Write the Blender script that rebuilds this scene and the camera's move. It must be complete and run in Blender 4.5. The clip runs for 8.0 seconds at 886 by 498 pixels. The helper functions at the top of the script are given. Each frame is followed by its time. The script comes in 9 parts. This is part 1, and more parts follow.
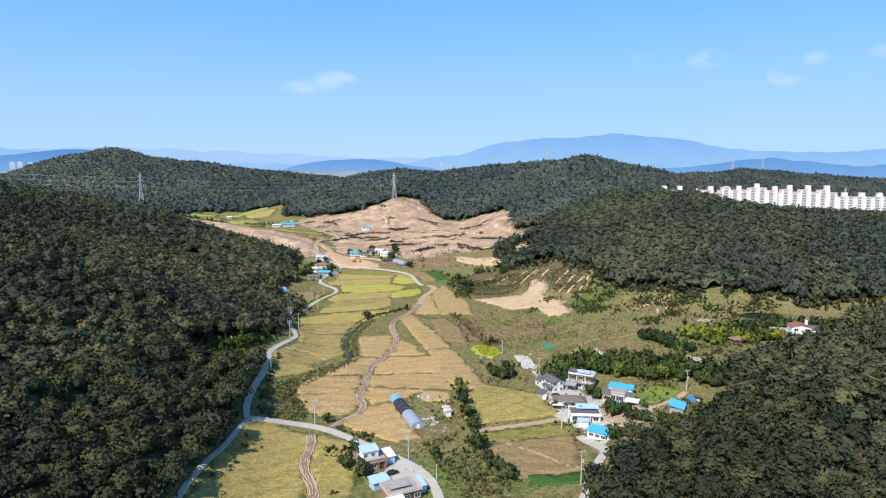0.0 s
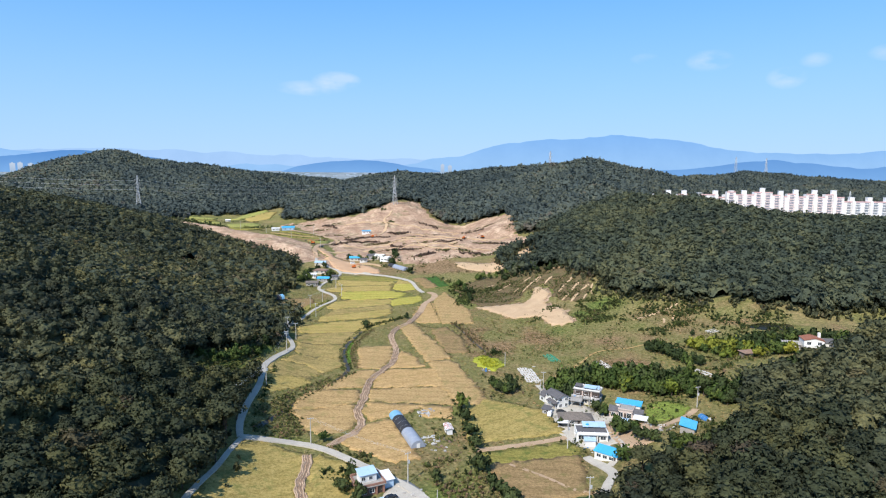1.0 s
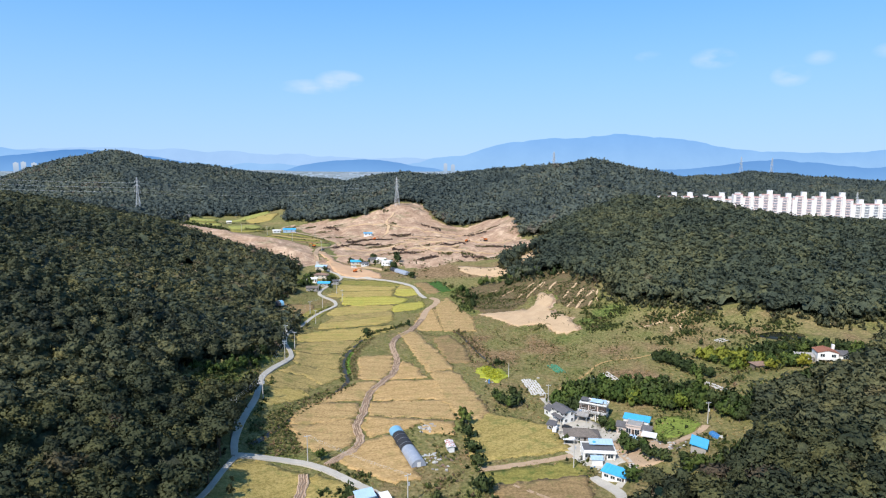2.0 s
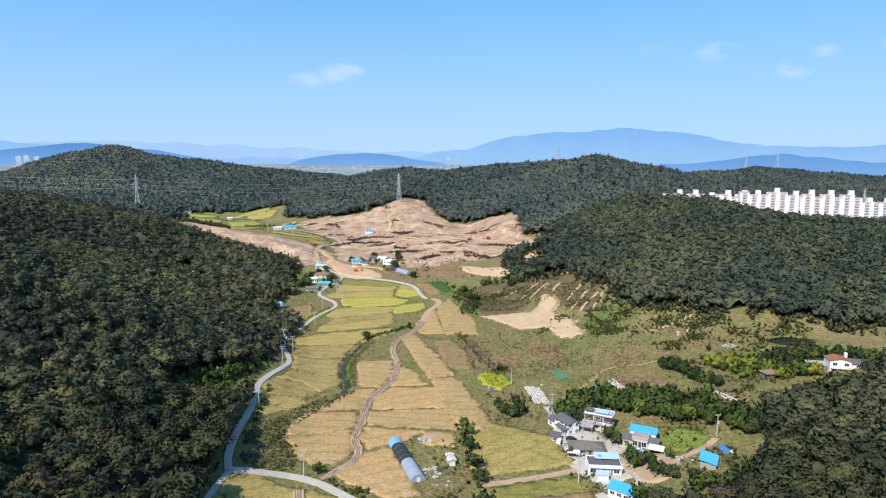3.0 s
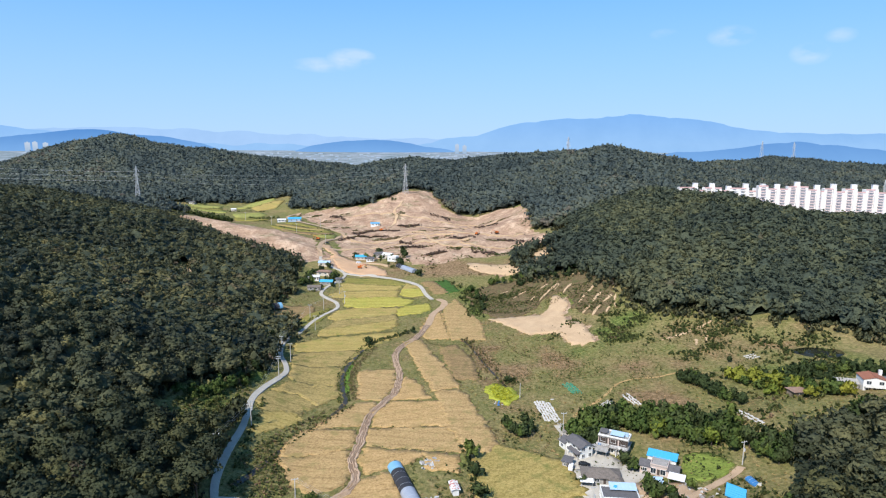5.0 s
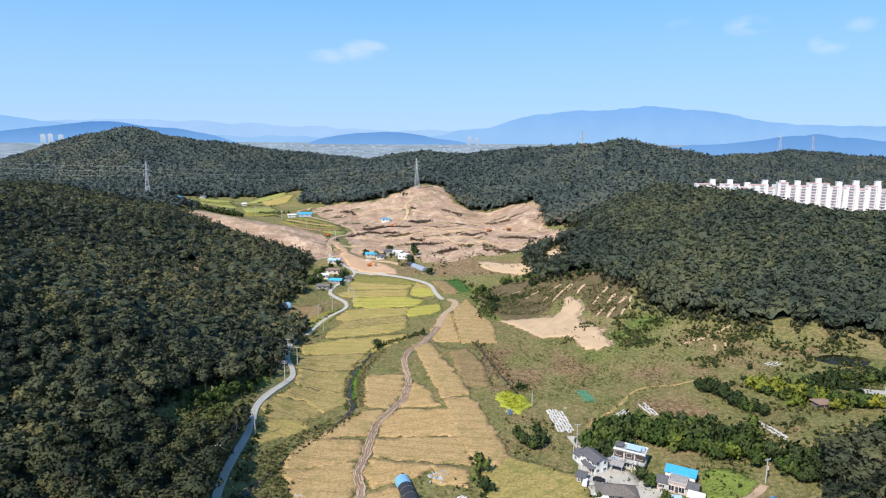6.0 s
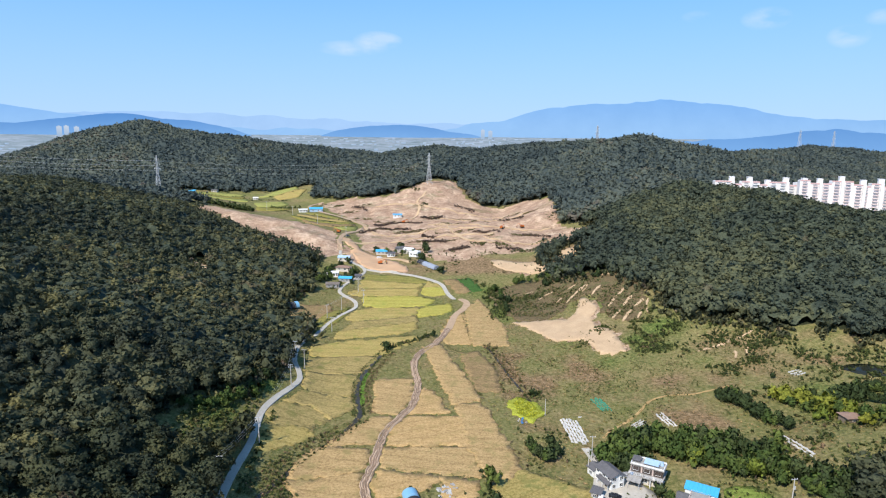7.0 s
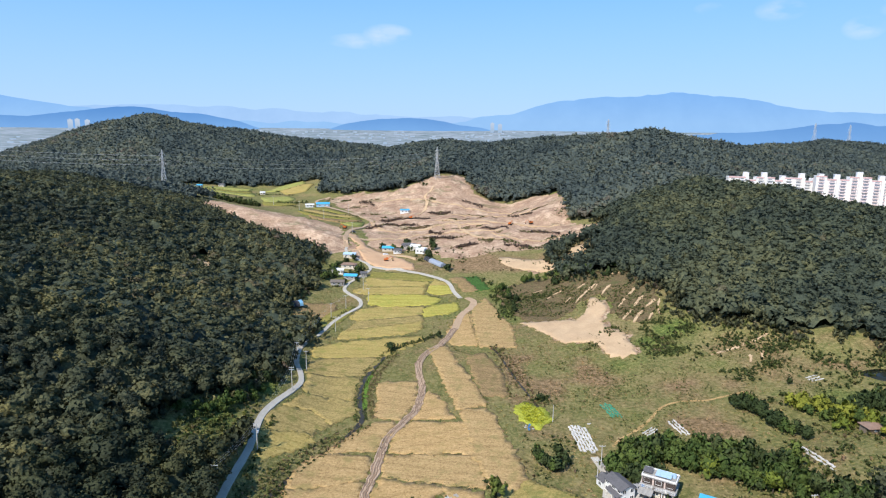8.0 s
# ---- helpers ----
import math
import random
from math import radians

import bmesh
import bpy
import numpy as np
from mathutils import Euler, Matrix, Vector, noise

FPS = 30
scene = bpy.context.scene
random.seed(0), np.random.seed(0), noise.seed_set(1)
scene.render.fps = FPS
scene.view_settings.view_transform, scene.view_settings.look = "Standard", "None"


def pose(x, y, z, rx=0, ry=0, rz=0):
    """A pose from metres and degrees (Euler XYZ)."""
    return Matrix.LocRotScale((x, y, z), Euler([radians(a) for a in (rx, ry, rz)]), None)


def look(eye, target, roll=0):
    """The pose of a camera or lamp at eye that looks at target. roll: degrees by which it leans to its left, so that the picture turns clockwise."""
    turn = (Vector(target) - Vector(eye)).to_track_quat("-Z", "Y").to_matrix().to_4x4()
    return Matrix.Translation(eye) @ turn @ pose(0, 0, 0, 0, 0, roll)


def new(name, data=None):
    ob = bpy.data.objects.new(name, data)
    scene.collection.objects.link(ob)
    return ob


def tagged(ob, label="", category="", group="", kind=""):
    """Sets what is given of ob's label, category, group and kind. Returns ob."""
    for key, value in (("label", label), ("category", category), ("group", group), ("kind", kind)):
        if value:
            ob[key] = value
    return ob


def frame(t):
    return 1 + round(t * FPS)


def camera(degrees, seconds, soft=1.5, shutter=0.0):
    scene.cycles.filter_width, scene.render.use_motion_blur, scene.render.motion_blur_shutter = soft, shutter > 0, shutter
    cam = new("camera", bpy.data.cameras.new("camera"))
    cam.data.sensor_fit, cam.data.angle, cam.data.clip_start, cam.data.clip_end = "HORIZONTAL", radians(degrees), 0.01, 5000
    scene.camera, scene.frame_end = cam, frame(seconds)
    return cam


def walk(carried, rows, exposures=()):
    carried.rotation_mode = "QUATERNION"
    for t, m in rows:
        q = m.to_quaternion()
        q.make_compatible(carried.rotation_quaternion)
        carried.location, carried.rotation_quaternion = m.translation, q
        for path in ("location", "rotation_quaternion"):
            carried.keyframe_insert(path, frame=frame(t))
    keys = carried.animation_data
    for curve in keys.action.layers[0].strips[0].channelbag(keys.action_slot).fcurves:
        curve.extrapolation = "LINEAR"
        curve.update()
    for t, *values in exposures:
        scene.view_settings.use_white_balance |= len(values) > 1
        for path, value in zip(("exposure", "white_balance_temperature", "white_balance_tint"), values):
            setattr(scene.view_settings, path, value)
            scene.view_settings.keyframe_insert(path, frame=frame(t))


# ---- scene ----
cam = camera(70.1, 8.0, 1.15)
PATH = [
    (0, (-5.932, 6.604, 108.234), (-5.869, 8.584, 107.959), 0.1),
    (0.5, (-5.98, 12.131, 109.626), (-5.916, 14.111, 109.352), 0.1),
    (1, (-5.918, 17.139, 111.215), (-5.857, 19.119, 110.943), 0.2),
    (1.5, (-5.513, 21.943, 112.903), (-5.457, 23.924, 112.631), 0.2),
    (3, (-3.996, 35.737, 118.998), (-3.954, 37.715, 118.701), 0.2),
    (3.5, (-3.429, 40.745, 120.497), (-3.392, 42.722, 120.191), 0.3),
    (4, (-3.06, 46.048, 122.094), (-3.026, 48.022, 121.777), 0.3),
    (4.5, (-2.521, 51.282, 123.635), (-2.493, 53.255, 123.307), 0.3),
    (6, (-1.007, 66.742, 129.182), (-1.03, 68.708, 128.816), 0.3),
    (6.5, (-0.855, 72.126, 130.374), (-0.898, 74.09, 129.997), 0.4),
    (7, (-0.648, 77.321, 131.566), (-0.71, 79.282, 131.178), 0.5),
    (7.5, (-0.061, 82.301, 132.451), (-0.14, 84.26, 132.053), 0.5),
    (8, (0.952, 87.01, 132.962), (0.861, 88.965, 132.553), 0.5),
]
walk(cam, [(t, look(e, g, r)) for t, e, g, r in PATH])

# ---------------- daylight ----------------
SUN_EL, SUN_AZ = radians(46), radians(214)      # azimuth clockwise from north (+y)
world = bpy.data.worlds.new("daylight")
scene.world = world
world.use_nodes = True
wn = world.node_tree
sky = wn.nodes.new("ShaderNodeTexSky")
sky.sky_type = "NISHITA"
sky.sun_disc = False
sky.sun_elevation = SUN_EL
sky.sun_rotation = SUN_AZ
sky.air_density, sky.dust_density, sky.ozone_density = 1.0, 0.3, 2.5
sky.altitude = 100
wc = wn.nodes.new("ShaderNodeTexCoord")
wsep = wn.nodes.new("ShaderNodeSeparateXYZ")
wn.links.new(wc.outputs["Generated"], wsep.inputs[0])


def wmix(how, fac, a, b):
    n = wn.nodes.new("ShaderNodeMix")
    n.data_type, n.blend_type = "RGBA", how
    for socket, value in ((n.inputs[0], fac), (n.inputs[6], a), (n.inputs[7], b)):
        if isinstance(value, bpy.types.NodeSocket):
            wn.links.new(value, socket)
        elif isinstance(value, (int, float)):
            socket.default_value = value
        else:
            socket.default_value = (*value, 1)
    return n.outputs[2]


# clear autumn blue, paler through the haze above the horizon
hz = wn.nodes.new("ShaderNodeValToRGB")
hz.color_ramp.interpolation = "EASE"
hz.color_ramp.elements[0].position, hz.color_ramp.elements[0].color = 0.0, (0.92, 0.92, 0.92, 1)
hz.color_ramp.elements[1].position, hz.color_ramp.elements[1].color = 0.5, (0.25, 0.25, 0.25, 1)
wn.links.new(wsep.outputs["Z"], hz.inputs[0])
gradient = wn.nodes.new("ShaderNodeValToRGB")
gradient.color_ramp.elements[0].position, gradient.color_ramp.elements[0].color = 0.0, (3.3, 5.0, 7.3, 1)
gradient.color_ramp.elements[1].position, gradient.color_ramp.elements[1].color = 0.27, (1.0, 3.6, 7.7, 1)
wn.links.new(wsep.outputs["Z"], gradient.inputs[0])
blue = wmix("MULTIPLY", 1.0, sky.outputs[0], (0.72, 0.91, 1.1))
air = wmix("MIX", hz.outputs[0], blue, gradient.outputs[0])


def wmath(op, a, b=0.0, c=0.0):
    n = wn.nodes.new("ShaderNodeMath")
    n.operation = op
    for socket, value in zip(n.inputs, (a, b, c)):
        if isinstance(value, bpy.types.NodeSocket):
            wn.links.new(value, socket)
        else:
            socket.default_value = value
    return n.outputs[0]


# a few thin fair-weather clouds: heading, elevation, width, height in degrees, strength
wnoise = wn.nodes.new("ShaderNodeTexNoise")
wnoise.inputs["Scale"].default_value, wnoise.inputs["Detail"].default_value, wnoise.inputs["Roughness"].default_value = 20, 4, 0.5
wmap = wn.nodes.new("ShaderNodeMapping")
wmap.inputs["Scale"].default_value = (1, 1, 2.2)
wn.links.new(wc.outputs["Generated"], wmap.inputs["Vector"])
wn.links.new(wmap.outputs[0], wnoise.inputs["Vector"])
puffs = wmath("SUBTRACT", wnoise.outputs["Fac"], 0.36)
for heading, up, wide, tall, strength in ((-7.6, 7.0, 2.2, 0.8, 2.2), (-9.8, 6.3, 3.2, 0.7, 1.3), (24.0, 8.2, 1.9, 0.9, 1.5), (29.6, 6.6, 1.5, 0.9, 1.6), (31.5, 7.8, 1.2, 0.6, 1.0), (36.5, 8.0, 1.8, 0.7, 1.2), (19.0, 8.6, 1.3, 0.5, 0.7)):
    hx, hy = math.sin(radians(heading)), math.cos(radians(heading))
    side = wmath("ADD", wmath("MULTIPLY", wsep.outputs["X"], hy / radians(wide)), wmath("MULTIPLY", wsep.outputs["Y"], -hx / radians(wide)))
    lift = wmath("MULTIPLY", wmath("SUBTRACT", wsep.outputs["Z"], math.sin(radians(up))), 1 / radians(tall))
    ahead = wmath("GREATER_THAN", wsep.outputs["Y"], 0.0)
    near = wmath("SUBTRACT", 1.0, wmath("ADD", wmath("MULTIPLY", side, side), wmath("MULTIPLY", lift, lift)))
    veil = wmath("MULTIPLY", wmath("MULTIPLY", wmath("MAXIMUM", near, 0.0), wmath("MAXIMUM", puffs, 0.0)), ahead)
    amount = wmath("MINIMUM", wmath("MULTIPLY", veil, strength * 0.8), 0.3)
    air = wmix("MIX", amount, air, (6.6, 6.8, 8.2))
wn.nodes["Background"].inputs["Strength"].default_value = 0.105
wn.links.new(air, wn.nodes["Background"].inputs["Color"])

sun_data = bpy.data.lights.new("sun", "SUN")
sun_data.energy, sun_data.angle, sun_data.color = 4.4, radians(0.5), (1.0, 0.94, 0.87)
sun = new("sun", sun_data)
sun_dir = Vector((math.sin(SUN_AZ) * math.cos(SUN_EL), math.cos(SUN_AZ) * math.cos(SUN_EL), math.sin(SUN_EL)))
sun.matrix_world = look(sun_dir * 1000, (0, 0, 0))
scene.view_settings.exposure = 0.45

# ---------------- the shape of the land ----------------
FLOOR_Y = [-600, 150, 250, 350, 500, 600, 700, 900, 1200, 2000, 3000, 5200]
FLOOR_Z = [-6, -2, 0, 2, 4, 9, 15, 16, 20, 10, 10, 55]
# crest lines: x, y, height over the valley floor, half width
RIDGES = {
    "west_hill": [(-330, -50, 92, 262), (-345, 300, 98, 268), (-372, 440, 93, 252), (-372, 520, 84, 255), (-405, 700, 54, 220), (-435, 870, 38, 150), (-480, 1000, 14, 120)],
    "west_spur": [(-370, 520, 66, 150), (-260, 585, 38, 105), (-185, 615, 19, 75), (-125, 632, 5, 45)],
    "earth_mound": [(-340, 770, 34, 110), (-264, 742, 27, 90), (-190, 702, 21, 85), (-140, 664, 13, 44)],
    "far_hill": [(-1200, 1480, 2, 160), (-980, 1400, 6, 200), (-880, 1380, 10, 200), (-805, 1365, 26, 220), (-750, 1355, 62, 260), (-700, 1350, 94, 300), (-650, 1350, 112, 330), (-485, 1350, 80, 300), (-255, 1380, 58, 270), (-130, 1420, 25, 200)],
    "middle_ridge": [(-255, 1085, 6, 80), (-180, 1150, 40, 160), (-83, 1250, 64, 240), (60, 1230, 70, 240), (164, 1150, 80, 240), (263, 1050, 86, 250), (370, 1150, 76, 250), (480, 1320, 52, 260), (650, 1480, 60, 290), (760, 1500, 68, 300), (1150, 1520, 40, 300)],
    "pylon_spur": [(-30, 1230, 58, 150), (-48, 985, 32, 120), (-55, 925, 12, 80)],
    "east_saddle": [(263, 1050, 80, 220), (205, 900, 66, 150), (212, 740, 38, 105), (240, 600, 37, 140)],
    "earth_spur": [(205, 900, 62, 130), (135, 830, 34, 90), (100, 790, 18, 60)],
    "east_hill": [(160, 600, 30, 105), (235, 572, 43, 172), (310, 545, 36, 175), (430, 530, 29, 180), (620, 520, 22, 190)],
    "near_knoll": [(330, 190, 52, 200), (200, 230, 30, 112), (130, 208, 22, 75), (85, 165, 14, 62)],
}


def fbm(x, y, size, octaves=4, seed=0):
    """Smooth value noise, about -1 to 1, on arrays."""
    total, amp, norm = 0.0, 1.0, 0.0
    for o in range(octaves):
        u, v = x / size + 17.3 * o + seed * 5.7, y / size - 9.1 * o + seed * 3.1
        iu, iv = np.floor(u), np.floor(v)
        fu, fv = u - iu, v - iv
        fu, fv = fu * fu * (3 - 2 * fu), fv * fv * (3 - 2 * fv)

        def corner(a, b):
            h = np.sin(a * 127.1 + b * 311.7 + o * 74.7 + seed * 13.3) * 43758.5453
            return (h - np.floor(h)) * 2 - 1
        value = (corner(iu, iv) * (1 - fu) + corner(iu + 1, iv) * fu) * (1 - fv) + (corner(iu, iv + 1) * (1 - fu) + corner(iu + 1, iv + 1) * fu) * fv
        total, norm = total + amp * value, norm + amp
        amp, size = amp * 0.5, size * 0.5
    return total / norm


def ridge_height(x, y, crest):
    best = np.zeros_like(x)
    for (x0, y0, h0, w0), (x1, y1, h1, w1) in zip(crest[:-1], crest[1:]):
        dx, dy = x1 - x0, y1 - y0
        s = np.clip(((x - x0) * dx + (y - y0) * dy) / (dx * dx + dy * dy), 0, 1)
        u = np.hypot(x - x0 - s * dx, y - y0 - s * dy) / (w0 + s * (w1 - w0))
        # rounded crest, straight flank, soft foot
        p = 1.06 - np.sqrt(u * u + 0.012)
        p = 0.5 * (p + np.sqrt(p * p + 0.0035))
        p = np.clip(p - 0.02 * np.clip(u, 0, 1.3), 0, None) * (u < 1.6)
        best = np.maximum(best, p * (h0 + s * (h1 - h0)))
    return best


def hills(x, y):
    x, y = np.asarray(x, float), np.asarray(y, float)
    total = np.zeros(np.broadcast(x, y).shape)
    for crest in RIDGES.values():
        total = total + ridge_height(x, y, crest) ** 6
    h = total ** (1 / 6)
    rough = fbm(x, y, 130, 4, 1)
    return h * (1 + 0.08 * rough) + np.clip(h / 40, 0, 1) * 4.0 * fbm(x, y, 55, 3, 2)


def height(x, y):
    x, y = np.asarray(x, float), np.asarray(y, float)
    floor = np.interp(y, FLOOR_Y, FLOOR_Z)
    # the valley's eastern side leans up gently
    lean = np.clip(x - 55, 0, 170) * 0.085 * np.clip((y - 230) / 80, 0, 1) * np.clip((900 - y) / 250, 0, 1)
    lean = lean + 9 * np.clip((x + 70) / 90, 0, 1) * np.clip((y - 530) / 110, 0, 1) * np.clip((860 - y) / 90, 0, 1)
    lean = lean + 5 * np.clip((x - 30) / 60, 0, 1) * np.clip((y - 380) / 60, 0, 1) * np.clip((620 - y) / 90, 0, 1)
    wave = 0.5 * fbm(x, y, 70, 3, 3) * np.clip((np.abs(x) - 20) / 60, 0.15, 1)
    z = floor + lean + wave + hills(x, y)
    earth = dug_at(x, y)
    if not earth.any():
        return z
    # churned soil, gullies washed down the slopes, and benches cut by machines
    z = z + earth * (3.6 * np.abs(fbm(x, y, 40, 4, 11)) - 0.6 + 1.0 * fbm(x, y, 11, 2, 12)) * np.clip((y - 500) / 120, 0.25, 1)
    gully = np.abs(fbm(x + 6 * fbm(x, y, 50, 2, 14), y * 0.22, 17, 3, 13))
    z = z - earth * np.clip((y - 600) / 60, 0, 1) * 1.7 * np.clip(0.32 - gully, 0, 1) / 0.32
    bench = z / 3.0
    step = np.floor(bench) + np.clip(((bench - np.floor(bench)) - 0.25) / 0.5, 0, 1)
    return z + earth * np.clip((y - 600) / 60, 0, 1) * 0.22 * (step * 3.0 - z)


def ground_z(x, y):
    return float(height(np.array([x]), np.array([y]))[0])

# ---------------- materials ----------------
def nodes_of(name):
    m = bpy.data.materials.new(name)
    m.use_nodes = True
    t = m.node_tree
    return m, t, t.nodes["Principled BSDF"]


def ramp(t, fac, stops):
    r = t.nodes.new("ShaderNodeValToRGB")
    while len(r.color_ramp.elements) < len(stops):
        r.color_ramp.elements.new(0.5)
    for e, (pos, col) in zip(r.color_ramp.elements, stops):
        e.position, e.color = pos, (*col, 1)
    t.links.new(fac, r.inputs[0])
    return r.outputs[0]


def noise_tex(t, size, detail=4.0, rough=0.6, coords="Object"):
    c = t.nodes.new("ShaderNodeTexCoord")
    n = t.nodes.new("ShaderNodeTexNoise")
    n.inputs["Scale"].default_value = 1.0 / size
    n.inputs["Detail"].default_value, n.inputs["Roughness"].default_value = detail, rough
    t.links.new(c.outputs[coords], n.inputs["Vector"])
    return n.outputs["Fac"]


def mix(t, fac, a, b, how="MIX"):
    n = t.nodes.new("ShaderNodeMix")
    n.data_type, n.blend_type = "RGBA", how
    for socket, value in ((n.inputs[0], fac), (n.inputs[6], a), (n.inputs[7], b)):
        if isinstance(value, bpy.types.NodeSocket):
            t.links.new(value, socket)
        elif isinstance(value, (int, float)):
            socket.default_value = value
        else:
            socket.default_value = (*value, 1)
    return n.outputs[2]


def bumped(t, shader, fac, strength, distance):
    b = t.nodes.new("ShaderNodeBump")
    b.inputs["Strength"].default_value, b.inputs["Distance"].default_value = strength, distance
    t.links.new(fac, b.inputs["Height"])
    t.links.new(b.outputs[0], shader.inputs["Normal"])


def surface(name, dark, light, big=6.0, small=0.5, rough=0.85, bump=0.4, depth=0.05, metal=0.0, blend=0.5, spec=0.3):
    """A weathered surface: two colours, varied at two scales, with fine relief."""
    m, t, b = nodes_of(name)
    n1, n2 = noise_tex(t, big), noise_tex(t, small, 6.0, 0.7)
    c1 = ramp(t, n1, [(0.3, dark), (0.7, light)])
    c2 = ramp(t, n2, [(0.3, dark), (0.7, light)])
    t.links.new(mix(t, blend, c1, c2), b.inputs["Base Color"])
    b.inputs["Roughness"].default_value, b.inputs["Metallic"].default_value = rough, metal
    b.inputs["Specular IOR Level"].default_value = spec
    if bump:
        bumped(t, b, n2, bump, depth)
    return m


def leaf_material(name, tint_from, tones):
    """Foliage: the tone goes by tree (an attribute or the object's random number), with variation by clump and by leaf."""
    m, t, b = nodes_of(name)
    if tint_from == "object":
        src = t.nodes.new("ShaderNodeObjectInfo").outputs["Random"]
    else:
        a = t.nodes.new("ShaderNodeAttribute")
        a.attribute_name = "tint"
        src = a.outputs["Fac"]
    base = ramp(t, src, tones)
    place = t.nodes.new("ShaderNodeNewGeometry")
    grain = []
    for size, detail, rough in ((0.8, 4.0, 0.75), (3.2, 3.0, 0.6)):
        n = t.nodes.new("ShaderNodeTexNoise")
        n.inputs["Scale"].default_value, n.inputs["Detail"].default_value, n.inputs["Roughness"].default_value = 1.0 / size, detail, rough
        t.links.new(place.outputs["Position"], n.inputs["Vector"])
        grain.append(n.outputs["Fac"])
    fine = ramp(t, grain[0], [(0.32, (0.6, 0.62, 0.62)), (0.5, (1.02, 1.02, 1.02)), (0.68, (1.48, 1.44, 1.34))])
    clump = ramp(t, grain[1], [(0.3, (0.82, 0.84, 0.86)), (0.7, (1.2, 1.16, 1.1))])
    col = mix(t, 1.0, mix(t, 1.0, base, fine, "MULTIPLY"), clump, "MULTIPLY")
    t.links.new(col, b.inputs["Base Color"])
    b.inputs["Roughness"].default_value = 0.7
    b.inputs["Specular IOR Level"].default_value = 0.15
    bumped(t, b, grain[0], 0.7, 0.5)
    tr = t.nodes.new("ShaderNodeBsdfTranslucent")
    t.links.new(col, tr.inputs["Color"])
    ms = t.nodes.new("ShaderNodeMixShader")
    ms.inputs[0].default_value = 0.22
    t.links.new(b.outputs[0], ms.inputs[1])
    t.links.new(tr.outputs[0], ms.inputs[2])
    t.links.new(ms.outputs[0], t.nodes["Material Output"].inputs["Surface"])
    return m


OAK = [(0.0, (0.051, 0.06, 0.04)), (0.25, (0.07, 0.081, 0.047)), (0.45, (0.092, 0.099, 0.053)), (0.62, (0.117, 0.119, 0.06)), (0.78, (0.158, 0.151, 0.066)), (0.88, (0.126, 0.105, 0.072)), (0.95, (0.138, 0.106, 0.078)), (1.0, (0.15, 0.09, 0.066))]
# bluer, paler pine tones: distance haze is put into the leaf colour
HAZY_PINE = [(0.0, (0.057, 0.077, 0.076)), (0.3, (0.079, 0.101, 0.094)), (0.6, (0.103, 0.123, 0.102)), (0.85, (0.138, 0.15, 0.106)), (1.0, (0.132, 0.116, 0.1))]
MIXED = [(0.0, (0.043, 0.057, 0.045)), (0.4, (0.063, 0.08, 0.057)), (0.7, (0.086, 0.101, 0.062)), (0.88, (0.125, 0.132, 0.07)), (0.95, (0.112, 0.096, 0.072)), (1.0, (0.125, 0.088, 0.068))]
oak_stuff = leaf_material("oak_leaves_mixed", "tint", OAK)
hazy_pine_stuff = leaf_material("hazy_pine_and_oak_leaves", "tint", HAZY_PINE)
mixed_stuff = leaf_material("mixed_leaves", "tint", MIXED)
# front-row oaks: leaf tones lowered to carry shade lying on the knoll
oak_leaves = leaf_material("oak_leaves", "object", [(0.0, (0.034, 0.043, 0.027)), (0.4, (0.05, 0.061, 0.033)), (0.75, (0.07, 0.078, 0.038)), (0.95, (0.098, 0.1, 0.043)), (1.0, (0.085, 0.068, 0.048))])
bark = surface("bark", (0.05, 0.038, 0.028), (0.14, 0.11, 0.085), 0.8, 0.08, 0.95, 0.6, 0.02)


